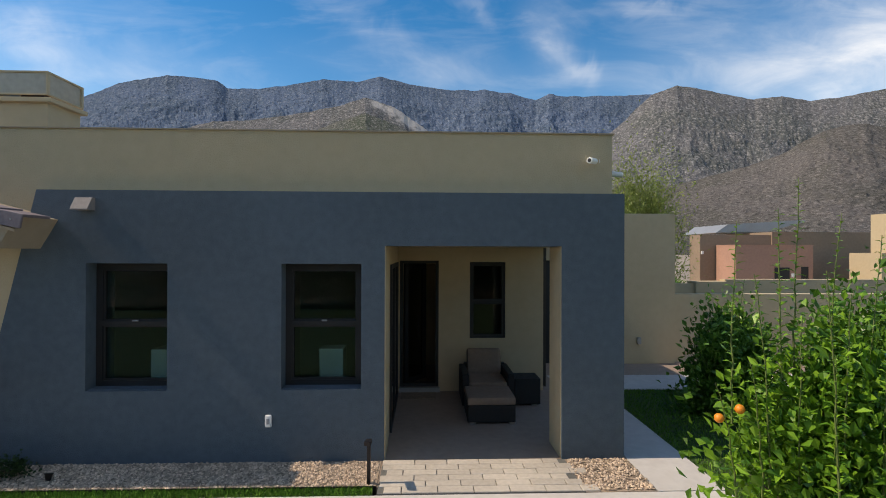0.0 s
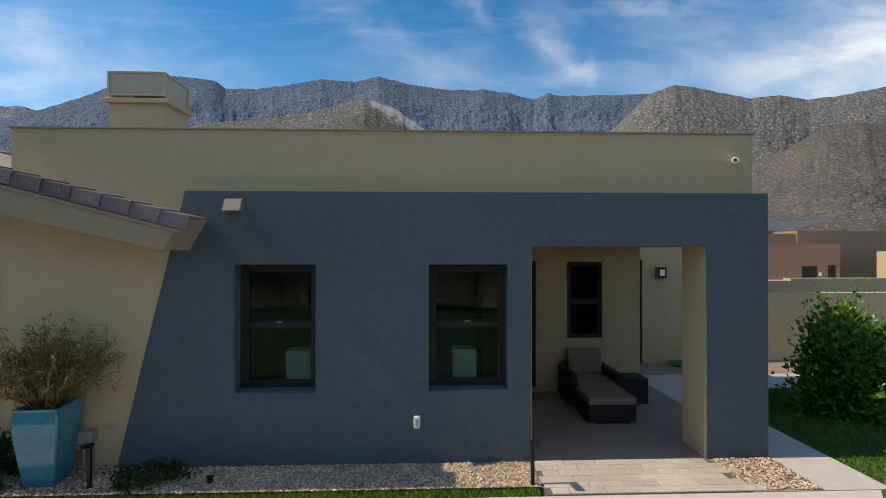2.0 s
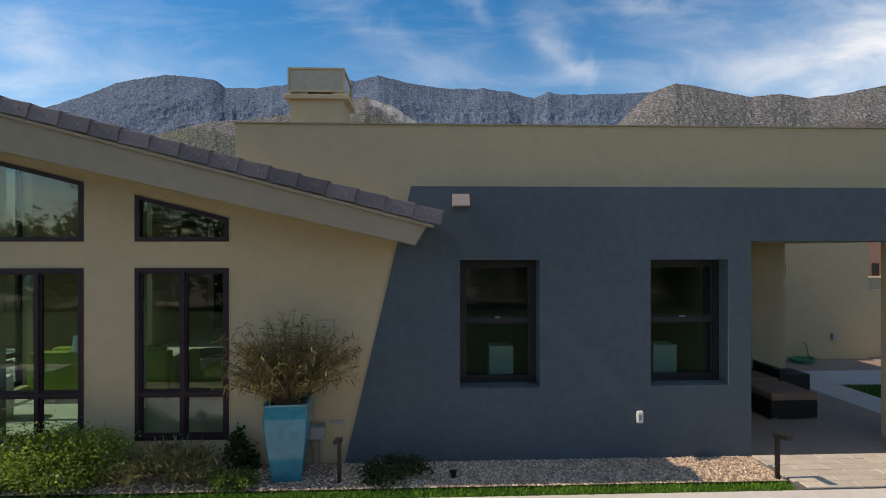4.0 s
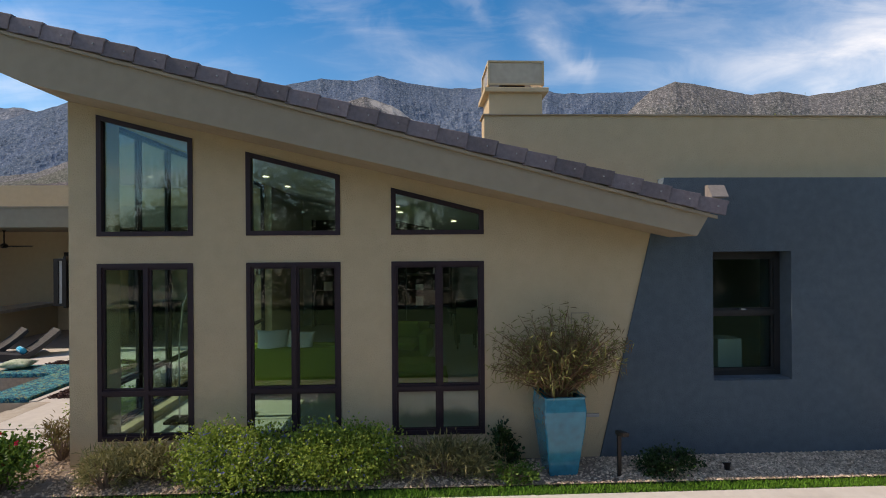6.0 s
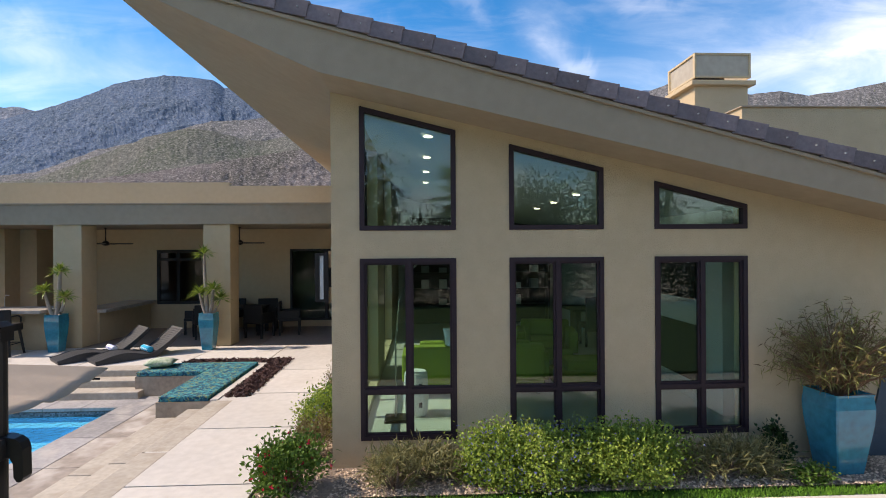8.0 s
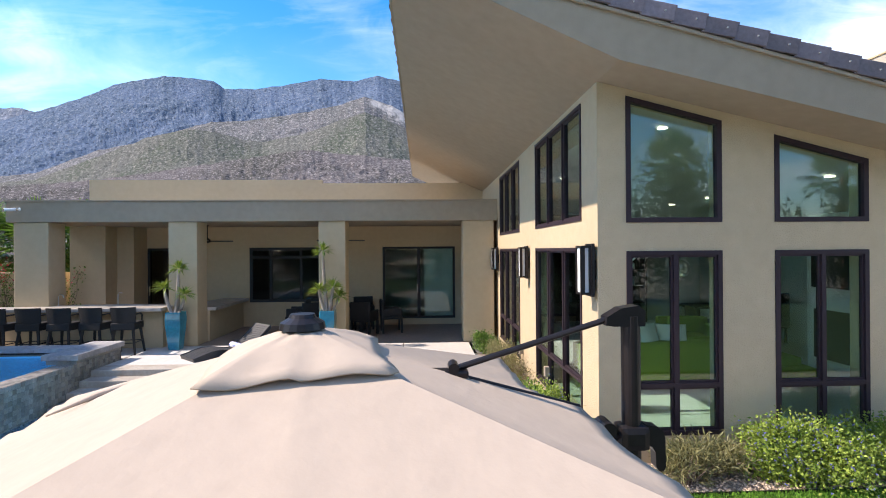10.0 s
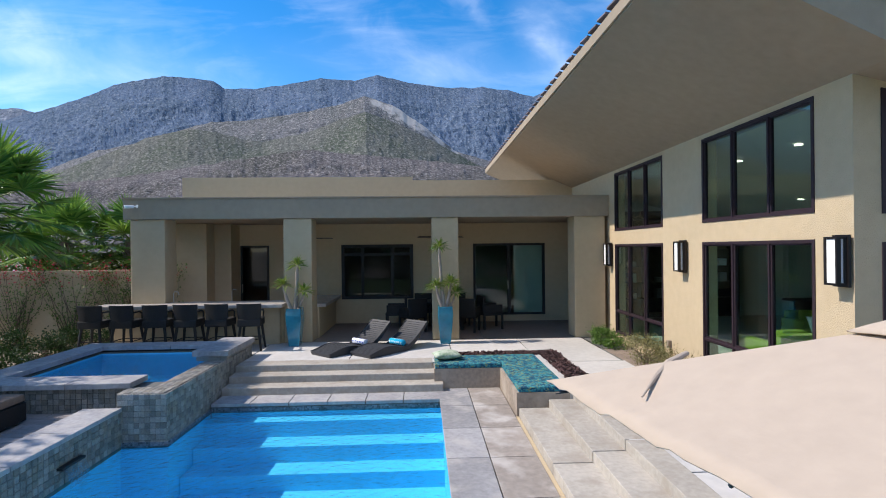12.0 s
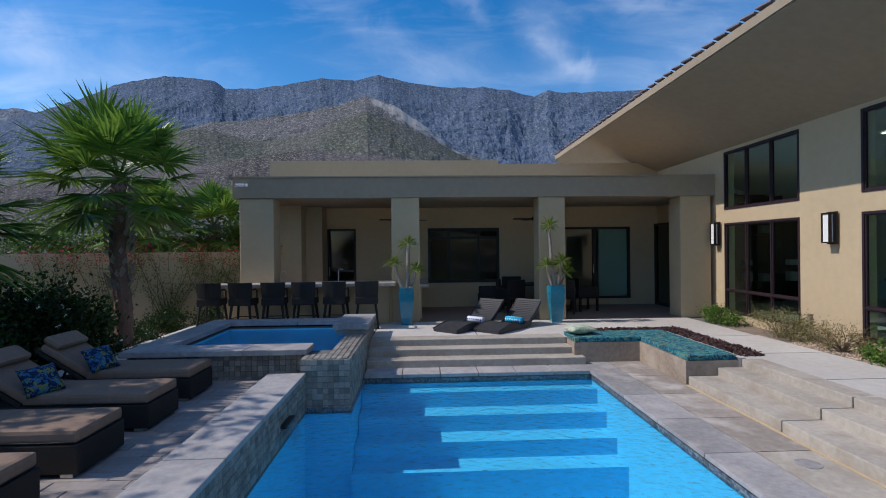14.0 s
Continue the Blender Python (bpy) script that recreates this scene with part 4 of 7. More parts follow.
for i in range(n + 1):
    x = -4.31 - i * 0.292 * math.cos(sl)
    box(bm, x - 0.006, x + 0.006, RY0 - 0.066, RY0 - 0.05, ROOF(x) - 0.042, ROOF(x) - 0.03)
part("nails", bm, GREY, tiles)

# ---- chimney ----
ch = thing("chimney", (-5.88, 7.7, 3.4), "beige stucco chimney with a boxed metal cap", "chimney")
boxpart("shaft", (-6.26, -5.52, 7.40, 8.05, 3.4, 4.70), STUCCO, ch)
boxpart("ledge", (-6.33, -5.44, 7.34, 8.11, 4.70, 4.765), STUCCO, ch, bevel=0.01)
bm = bmesh.new()
frame_bars(bm, -6.28, -5.50, 4.80, 5.135, 0.025, 7.36, 7.385, "y")
frame_bars(bm, 7.385, 8.08, 4.80, 5.135, 0.025, -6.28, -6.255, "x"), frame_bars(bm, 7.385, 8.08, 4.80, 5.135, 0.025, -5.525, -5.50, "x")
frame_bars(bm, -6.28, -5.50, 4.80, 5.135, 0.025, 8.08, 8.10, "y")
part("cap_frame", bm, STUCCO, ch)
bm = bmesh.new()
box(bm, -6.26, -5.52, 7.375, 7.382, 4.825, 5.11), box(bm, -6.262, -6.256, 7.4, 8.07, 4.825, 5.11), box(bm, -5.524, -5.518, 7.4, 8.07, 4.825, 5.11), box(bm, -6.26, -5.52, 8.085, 8.092, 4.825, 5.11)
part("cap_panel", bm, CAPSHEET, ch, "tan glossy sheet panel")
boxpart("flue", (-6.05, -5.72, 7.6, 7.9, 4.765, 4.95), METAL, ch)


# ---- wall fittings ----
def camera_fitting(at, rz, lab):
    c = thing("security_camera", at, lab, "camera", "security cameras")
    bm = bmesh.new()
    tube(bm, [(0, -0.16, 0.0), (0, -0.15, 0.0), (0, 0.05, 0.02)], [0.03, 0.036, 0.036], 12)
    body = part("body", bm, WHITE, None, smooth=False)
    bm = bmesh.new()
    tube(bm, [(0, 0.02, 0.02), (0, 0.12, 0.03)], [0.012, 0.012], 8), tube(bm, [(0, 0.12, 0.03), (0, 0.135, 0.03)], [0.04, 0.04], 12)
    br = part("bracket", bm, WHITE, None)
    bm = bmesh.new()
    tube(bm, [(0, -0.163, 0), (0, -0.158, 0)], [0.022, 0.022], 10)
    ln = part("lens", bm, BLACK, None, "dark lens")
    for o in (body, br, ln):
        o.parent = c
    c.matrix_basis = pose(*at, 0, 0, rz)
    return c


camera_fitting((1.72, 5.95, 3.68), -35, "small white security camera on the parapet")
camera_fitting((2.12, 6.5, 3.62), 90, "small white security camera on the parapet side")
camera_fitting((-21.75, 12.43, 3.38), -30, "small white security camera on the patio fascia")
f = thing("wall_light", (-3.99, 5.86, 3.15), "grey wedge-shaped wall light on the blue wall", "wall light")
bm = bmesh.new()
prism(bm, [(5.895, 3.08), (5.895, 3.22), (5.84, 3.22), (5.76, 3.09), (5.76, 3.08)], -4.085, -3.90, "x")
part("housing", bm, PAVER, f)
f = thing("wall_outlet", (-1.98, 5.88, 0.73), "ivory covered outlet on the blue wall", "outlet")
bm = bmesh.new()
box(bm, -2.02, -1.945, 5.865, 5.897, 0.66, 0.80, bevel=0.02)
part("cover", bm, WHITE, f)
boxpart("plug_face", (-1.999, -1.966, 5.86, 5.866, 0.70, 0.76), GREY, f)
for x, y, z in ((-11.0, 7.9, 0.72), (-11.0, 9.7, 0.66)):
    f = thing("wall_outlet", (x, y, z), "bronze covered outlet on the side wall", "outlet")
    boxpart("cover", (XS - 0.07, XS - 0.002, y - 0.04, y + 0.04, z - 0.07, z + 0.07), STAINED, f, bevel=0.012)
f = thing("wall_outlet", (4.3, 10.69, 0.75), "metal covered outlet on the garden wall", "outlet")
boxpart("cover", (4.27, 4.35, 10.64, 10.698, 0.68, 0.82), GREY, f, bevel=0.01)
f = thing("meter_box", (-5.55, 5.85, 0.5), "grey electrical box on the beige wall", "meter box")
boxpart("case", (-5.64, -5.48, 5.80, 5.914, 0.56, 0.70), GREY, f, bevel=0.008)
bm = bmesh.new()
for x in (-5.6, -5.53):
    tube(bm, [(x, 5.87, 0.57), (x, 5.87, 0.28)], 0.014, 8)
part("conduit", bm, GREY, f)
boxpart("wall_plate", (-5.42, -5.28, 5.895, 5.914, 0.70, 0.735), GREY, f)
f = thing("hatch", (-5.45, 5.9, 1.8), "flush stucco access hatch on the beige wall", "hatch")
bm = bmesh.new()
frame_bars(bm, -5.58, -5.38, 1.62, 1.84, 0.012, YF - 0.006, YF - 0.001, "y")
part("rim", bm, STUCCO_DARK, f)
# sconce and door on the garden wall
f = thing("wall_sconce", (3.1, 10.6, 2.07), "small dark square sconce with pale glass", "wall light")
boxpart("case", (3.0, 3.18, 10.56, 10.698, 2.07, 2.30), METAL, f)
boxpart("diffuser", (3.04, 3.14, 10.55, 10.559, 2.12, 2.25), FROST, f)
slab("garden_door", 2.32, 2.72, 10.78, 10.84, FZ, 2.45, BLACK, "narrow dark door in the garden wall", "door")


def lantern(y, zc=2.22):
    """A flat box lantern with dark frame and pale panels, fixed to the side wall."""
    ob = thing("wall_lantern", (XS, y, zc), "dark framed box lantern with white glass panels", "wall light", "wall lanterns")
    x0, x1, z0, z1 = XS - 0.17, XS - 0.06, zc - 0.25, zc + 0.25
    bm = bmesh.new()
    frame_bars(bm, y - 0.085, y + 0.085, z0, z1, 0.022, x0, x0 + 0.02, "x")
    frame_bars(bm, x0 + 0.02, x1, z0, z1, 0.024, y - 0.085, y - 0.065, "y"), frame_bars(bm, x0 + 0.02, x1, z0, z1, 0.024, y + 0.065, y + 0.085, "y")
    box(bm, x0 + 0.02, x1, y - 0.065, y + 0.065, z1 - 0.02, z1), box(bm, x0 + 0.02, x1, y - 0.065, y + 0.065, z0, z0 + 0.02)
    part("frame", bm, METAL, ob)
    bm = bmesh.new()
    box(bm, x1, XS - 0.03, y - 0.10, y + 0.10, z0 - 0.02, z1 + 0.02), box(bm, XS - 0.03, XS - 0.001, y - 0.05, y + 0.05, zc - 0.1, zc + 0.1)
    part("backplate", bm, METAL, ob)
    bm = bmesh.new()
    box(bm, x0 + 0.012, x1 - 0.001, y - 0.058, y + 0.058, z0 + 0.022, z1 - 0.022)
    part("diffuser", bm, FROST, ob)


for y in (6.02, 9.18, 12.42):
    lantern(y)


def bollard(x, y):
    ob = thing("path_light", (x, y, FZ), "dark bronze path light with a bent head", "path light", "path lights")
    bm = bmesh.new()
    box(bm, x - 0.018, x + 0.018, y - 0.018, y + 0.018, FZ - 0.02, FZ + 0.42, bevel=0.004)
    part("post", bm, METAL, ob)
    bm = bmesh.new()
    prism(bm, [(y + 0.02, FZ + 0.42), (y - 0.17, FZ + 0.46), (y - 0.18, FZ + 0.50), (y + 0.02, FZ + 0.46)], x - 0.03, x + 0.03, "x")
    part("head", bm, METAL, ob)


bollard(-0.80, 5.33), bollard(-5.25, 5.42)
up = thing("ground_spotlight", (-4.1, 5.5, FZ), "small black spotlight set in the gravel", "spotlight")
bm = bmesh.new()
tube(bm, [(-4.1, 5.5, FZ), (-4.1, 5.5, FZ + 0.05), (-4.1, 5.51, FZ + 0.08)], [0.025, 0.03, 0.045], 12)
part("housing", bm, METAL, up)

hs = thing("garden_hose", (3.45, 10.45, FZ), "coiled green garden hose on the brown concrete", "hose")
bm = bmesh.new()
rh = random.Random(8)
coil = []
for k in range(120):
    a = k * 2 * math.pi / 24
    r_h = 0.15 + 0.02 * math.sin(k * 0.9) + 0.012 * (k // 24)
    coil.append((3.45 + r_h * 1.25 * math.cos(a), 10.45 + r_h * math.sin(a), FZ + 0.008 + 0.018 * (k // 24) + 0.006 * rh.random()))
tube(bm, coil, 0.011, 6)
part("coil", bm, HOSE, hs, smooth=True)
bm = bmesh.new()
tube(bm, [coil[-1], (3.62, 10.5, FZ + 0.12), (3.68, 10.62, FZ + 0.3), (3.68, 10.69, FZ + 0.36)], 0.011, 6)
part("tail", bm, HOSE, hs, smooth=True)

# ---- neighbour's houses and hills ----
nb = thing("neighbour_house", (19.6, 28, 0), "pink stucco house with a flat roof", "house", "neighbour houses")
boxpart("wall", (17.4, 21.9, 28, 29.9, -0.1, 3.0), PINK, nb)
boxpart("cap", (17.37, 21.93, 27.97, 29.9, 3.001, 3.05), PINK, nb)
boxpart("doorway", (19.65, 20.5, 27.95, 27.998, 0.6, 1.76), BLACK, nb)
boxpart("window", (21.2, 21.6, 27.95, 27.998, 1.1, 1.8), BLACK, nb)
boxpart("wall_light", (20.62, 20.75, 27.9, 27.998, 1.2, 1.42), WHITE, nb)
nb = thing("neighbour_house", (19, 30, 0), "brown stucco house with a tilted grey roof", "house", "neighbour houses")
boxpart("wall", (16.45, 20.85, 30, 31.2, -0.1, 3.68), BROWN, nb)
boxpart("wall", (20.86, 34, 29.91, 38, -0.1, 3.86), BROWN, nb)
boxpart("window", (17.7, 18.72, 29.95, 29.998, 1.36, 2.16), BLACK, nb)
boxpart("wall_light", (16.5, 16.62, 29.9, 29.998, 2.5, 2.68), WHITE, nb)
bm = bmesh.new()
prism(bm, [(18.6, 3.87), (19.4, 4.42), (24.6, 4.75), (24.5, 4.6), (22.0, 3.95)], 32, 36)
part("roof", bm, GREY, nb)
nb = thing("neighbour_house", (24, 26, 0), "pale stucco house corner with a tall chimney", "house", "neighbour houses")
boxpart("wall", (23.6, 34, 25.5, 27.5, -0.1, 2.6), STUCCO, nb)
boxpart("chimney", (24.2, 25.2, 25.8, 26.8, 2.6, 4.7), STUCCO, nb)


def mountain_mat(name, rock, scrub, pale, speck, patch=None):
    m = bpy.data.materials.new(name)
    m.use_nodes = True
    n, l = m.node_tree.nodes, m.node_tree.links
    b = n["Principled BSDF"]
    b.inputs["Roughness"].default_value, b.inputs["Specular IOR Level"].default_value = 1.0, 0.0
    geo = n.new("ShaderNodeNewGeometry")

    def noise(scale, detail, rough=0.6):
        t = n.new("ShaderNodeTexNoise")
        t.inputs["Scale"].default_value, t.inputs["Detail"].default_value, t.inputs["Roughness"].default_value = scale, detail, rough
        l.new(geo.outputs["Position"], t.inputs["Vector"])
        return t.outputs[0]

    def rng(v, a, b2, c=0.0, d=1.0):
        r = n.new("ShaderNodeMapRange")
        r.inputs[1].default_value, r.inputs[2].default_value, r.inputs[3].default_value, r.inputs[4].default_value = a, b2, c, d
        l.new(v, r.inputs[0])
        return r.outputs[0]

    def mix(f, a, b2):
        x = n.new("ShaderNodeMix")
        x.data_type = "RGBA"
        l.new(f, x.inputs[0])
        for i, v in ((6, a), (7, b2)):
            if isinstance(v, tuple):
                x.inputs[i].default_value = (*v, 1)
            else:
                l.new(v, x.inputs[i])
        return x.outputs[2]
    c = mix(rng(noise(0.006, 8), 0.42, 0.60), rock, scrub)
    c = mix(rng(noise(speck, 6, 0.85), 0.50, 0.60, 0.0, 0.95), c, pale)
    c = mix(rng(noise(speck * 1.3, 4, 0.8), 0.53, 0.62, 0.0, 0.85), c, tuple(v * 0.3 for v in rock))
    if patch:
        near = None
        for place, rad in patch:
            d = n.new("ShaderNodeVectorMath")
            d.operation = "DISTANCE"
            l.new(geo.outputs["Position"], d.inputs[0])
            d.inputs[1].default_value = place
            k = n.new("ShaderNodeMath")
            k.operation = "DIVIDE"
            k.inputs[1].default_value = rad
            l.new(d.outputs["Value"], k.inputs[0])
            if near:
                s = n.new("ShaderNodeMath")
                s.operation = "MINIMUM"
                l.new(near, s.inputs[0]), l.new(k.outputs[0], s.inputs[1])
                near = s.outputs[0]
            else:
                near = k.outputs[0]
        su = n.new("ShaderNodeMath")
        su.operation = "MULTIPLY_ADD"
        su.inputs[1].default_value = 2.6
        l.new(noise(0.03, 7, 0.7), su.inputs[0]), l.new(near, su.inputs[2])
        c = mix(rng(su.outputs[0], 1.75, 2.3, 0.8, 0.0), c, (0.46, 0.435, 0.415))
    l.new(c, b.inputs["Base Color"])
    bp = n.new("ShaderNodeBump")
    bp.inputs["Strength"].default_value, bp.inputs["Distance"].default_value = 0.8, 5.0
    l.new(noise(speck * 0.4, 9, 0.75), bp.inputs["Height"])
    l.new(bp.outputs[0], b.inputs["Normal"])
    return m


AZ_PX, AZ_X = (-400, 66, 382, 730, 974, 1200, 1488, 2100), (-3220, -1865, -1024, -46, 637, 1288, 2148, 4100)


def skyline(px, py, dist):
    """Place of a skyline point, given by bearing steps, at a distance."""
    k = dist / 2500.0
    return float(np.interp(px, AZ_PX, AZ_X)) * k, dist, 2.5 + (837 + (142 - py) * 2.82 + (px - 382) * 0.026) * k


def hill(name, label, material, line, dist, near, amp, seed, rows=34, step=4, jag=2.0, rough=7.0):
    px0, px1 = line[0][0], line[-1][0]
    lx, ly = [p[0] for p in line], [p[1] for p in line]
    cols = int((px1 - px0) / step)
    bm = bmesh.new()
    grid = []
    for i in range(cols + 1):
        px = px0 + (px1 - px0) * i / cols
        j = jag * (noise.fractal((px * 0.045, seed, 0), 1.0, 2.0, 5))
        x, y, z = skyline(px, float(np.interp(px, lx, ly)) + j, dist)
        col = []
        for r in range(rows + 1):
            f = 1 - r / rows
            fd = near + (1 - near) * f ** 0.8
            p = Vector((x * fd, y * fd, max(z, 0) * f ** 1.25 - 6 * (1 - f)))
            w = 4 * f * (1 - f)
            wv = noise.fractal(Vector((p.x / 900, p.y / 700, seed + 3)), 0.9, 2.0, 3)
            q = Vector((p.x / 620 + 0.7 * wv, p.y / 800 + 0.5 * wv, seed + p.z / 900))
            g = 1 - abs(noise.fractal(q, 0.85, 2.1, 7)) * 1.5
            p.z += amp * z * w * (g - 0.55)
            crag = noise.fractal(Vector((p.x / 34, p.y / 34, seed + p.z / 26)), 0.5, 2.2, 3)
            p.y -= amp * 330 * w * g + rough * crag * min(1, 6 * (1 - f))
            p.z += 0.45 * rough * crag * min(1, 5 * (1 - f))
            col.append(bm.verts.new(p))
        grid.append(col)
    for a, b in zip(grid, grid[1:]):
        for r in range(rows):
            bm.faces.new((a[r], a[r + 1], b[r + 1], b[r]))
    ob = part(name, bm, material, smooth=False)
    return tagged(ob, label, "mountain", kind="structure")


# Distance haze is mixed into the rock colours of the far and main ridges.
M_FAR = mountain_mat("far_hazed_rock", (0.16, 0.19, 0.25), (0.15, 0.17, 0.21), (0.34, 0.36, 0.40), 0.03)
M_MAIN = mountain_mat("hazed_mountain_rock", (0.100, 0.140, 0.212), (0.080, 0.114, 0.164), (0.205, 0.24, 0.30), 0.075)
M_MID = mountain_mat("pale_hill_rock", (0.130, 0.130, 0.136), (0.092, 0.100, 0.098), (0.31, 0.298, 0.296), 0.11, patch=[(skyline(x, y, 1740), r) for x, y, r in ((660, 186, 30), (690, 200, 50), (715, 214, 70), (740, 230, 60), (770, 252, 32), (800, 270, 22))])
M_GREEN = mountain_mat("scrub_hill_rock", (0.112, 0.116, 0.104), (0.080, 0.094, 0.074), (0.25, 0.238, 0.222), 0.13)
M_NEAR = mountain_mat("boulder_slope", (0.115, 0.105, 0.105), (0.062, 0.063, 0.058), (0.29, 0.268, 0.262), 0.2)
M_RIGHT = mountain_mat("brown_foothill", (0.128, 0.118, 0.112), (0.088, 0.087, 0.076), (0.235, 0.216, 0.204), 0.2)
hill("mountain_far", "distant snow-dusted mountain ridge tinted with blue haze", M_FAR, [(-400, 180), (-100, 170), (0, 187), (45, 189), (80, 200), (200, 240)], 4200, 0.8, 0.1, 1.0, rows=10)
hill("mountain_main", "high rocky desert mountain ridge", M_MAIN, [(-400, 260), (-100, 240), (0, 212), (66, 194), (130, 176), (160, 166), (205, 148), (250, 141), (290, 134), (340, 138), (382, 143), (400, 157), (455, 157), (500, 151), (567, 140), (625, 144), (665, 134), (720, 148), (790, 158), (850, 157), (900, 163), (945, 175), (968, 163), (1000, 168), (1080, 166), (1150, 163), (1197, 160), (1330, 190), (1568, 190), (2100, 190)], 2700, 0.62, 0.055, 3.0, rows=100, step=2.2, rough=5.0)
hill("mountain_mid", "pale rocky desert hill with a white rock scar", M_MID, [(-300, 330), (60, 300), (170, 262), (260, 246), (310, 230), (375, 214), (430, 213), (520, 201), (600, 185), (640, 171), (690, 188), (740, 222), (800, 270), (900, 300), (1000, 290), (1060, 250), (1110, 203), (1150, 164), (1197, 147), (1230, 151), (1260, 158), (1330, 171), (1380, 165), (1430, 173), (1490, 165), (1568, 148), (1800, 120), (2100, 150)], 1750, 0.6, 0.05, 7.0, rows=80, step=2.2, rough=3.4, jag=1.5)
hill("mountain_green", "scrub-green lower desert hill", M_GREEN, [(-300, 345), (60, 310), (170, 272), (260, 240), (330, 226), (380, 232), (430, 246), (460, 250), (540, 234), (600, 211), (641, 199), (700, 222), (760, 252), (840, 296), (900, 312), (1000, 340)], 1450, 0.6, 0.04, 9.0, rows=60, step=2.2, rough=2.6, jag=1.5)
hill("mountain_near", "dark boulder-strewn foothill", M_NEAR, [(-300, 330), (0, 322), (150, 314), (300, 296), (420, 280), (525, 264), (600, 272), (760, 288), (900, 306), (1050, 330), (1200, 345)], 950, 0.45, 0.05, 11.0, rows=60, step=2.2, rough=4.5)
hill("mountain_right", "brown rocky foothill behind the houses", M_RIGHT, [(1000, 345), (1100, 335), (1200, 325), (1270, 306), (1320, 292), (1376, 272), (1420, 246), (1456, 227), (1490, 218), (1525, 214), (1568, 222), (1700, 240), (1900, 200)], 800, 0.4, 0.05, 13.0, rows=60, step=2.2, rough=2.6, jag=1.2)


# ---- furniture ----
def local(ob, m):
    """Set a finished thing, built at the origin, at its place."""
    ob.matrix_basis = m
    return ob


def soft_box(bm, x0, x1, y0, y1, z0, z1, b=0.04):
    box(bm, x0, x1, y0, y1, z0, z1, bevel=b)


def chaise():
    ob = thing("chaise_lounge", (0, 0, 0), "dark wicker chaise with taupe cushion and raised back", "lounge chair", "pool chaises")
    boxpart("base", (-0.72, 0.95, -0.31, 0.31, 0.03, 0.27), WICKER, ob, bevel=0.015)
    for x in (-0.65, 0.85):
        for y in (-0.26, 0.26):
            boxpart("foot", (x - 0.05, x + 0.05, y - 0.04, y + 0.04, 0.0, 0.03), STEEL, ob)
    bm = bmesh.new()
    soft_box(bm, -0.28, 0.94, -0.305, 0.305, 0.272, 0.385, 0.035)
    seat = part("seat_cushion", bm, CUSHION, ob, smooth=False)
    bm = bmesh.new()
    tube(bm, [(-0.26, -0.302, 0.285), (0.92, -0.302, 0.285)], 0.006, 6), tube(bm, [(0.932, -0.29, 0.285), (0.932, 0.29, 0.285)], 0.006, 6)
    part("piping", bm, WICKER, seat)
    a = math.radians(33)
    tilt = Matrix.Translation((-0.28, 0, 0.30)) @ Matrix.Rotation(a, 4, "Y")

    def tilted(bm):
        bm.transform(tilt)
        return bm
    bm = bmesh.new()
    box(bm, -0.66, 0.0, -0.30, 0.30, -0.06, -0.012, bevel=0.01)
    part("back_frame", tilted(bm), WICKER, ob)
    bm = bmesh.new()
    soft_box(bm, -0.64, 0.02, -0.29, 0.29, -0.01, 0.075, 0.03)
    part("back_cushion", tilted(bm), CUSHION, ob)
    bm = bmesh.new()
    soft_box(bm, -0.68, -0.46, -0.27, 0.27, 0.076, 0.16, 0.045)
    part("head_cushion", tilted(bm), CUSHION, ob)
    for y in (-0.1, 0.1):
        bm = bmesh.new()
        tube(bm, [(-0.6, y, 0.44), (-0.68, y, 0.25)], 0.015, 6)
        part("strut", bm, METAL, ob)
    return ob


THROW = print_mat("blue_leaf_fabric", [(0.010, 0.022, 0.07), (0.02, 0.10, 0.22), (0.15, 0.17, 0.05), (0.03, 0.16, 0.24)], 34.0)


def dot_mat(name, cloth, dot, scale):
    """Looped towel cloth with round printed dots."""
    m = mat(name, cloth, 0.95, bump=0.6, bump_scale=200, spec=0.1)
    n, l = m.node_tree.nodes, m.node_tree.links
    co, vo, gt, mx = n.new("ShaderNodeTexCoord"), n.new("ShaderNodeTexVoronoi"), n.new("ShaderNodeMath"), n.new("ShaderNodeMix")
    vo.inputs["Scale"].default_value, vo.inputs["Randomness"].default_value = scale, 0.25
    gt.operation, mx.data_type = "LESS_THAN", "RGBA"
    gt.inputs[1].default_value = 0.34
    mx.inputs[6].default_value, mx.inputs[7].default_value = (*cloth, 1), (*dot, 1)
    l.new(co.outputs["Object"], vo.inputs["Vector"]), l.new(vo.outputs["Distance"], gt.inputs[0]), l.new(gt.outputs[0], mx.inputs[0])
    l.new(mx.outputs[2], n["Principled BSDF"].inputs["Base Color"])
    return m


TOWEL1 = dot_mat("dotted_towel", (0.72, 0.74, 0.80), (0.06, 0.10, 0.42), 17.0)
TOWEL2 = dot_mat("turquoise_towel", (0.02, 0.36, 0.60), (0.55, 0.74, 0.78), 17.0)
LEAFY = mat("green_leaf_fabric", (0.42, 0.47, 0.36), 0.9, scale=22, vary=0.2, bump=0.2, stain=0.8, tint=(0.10, 0.20, 0.10))


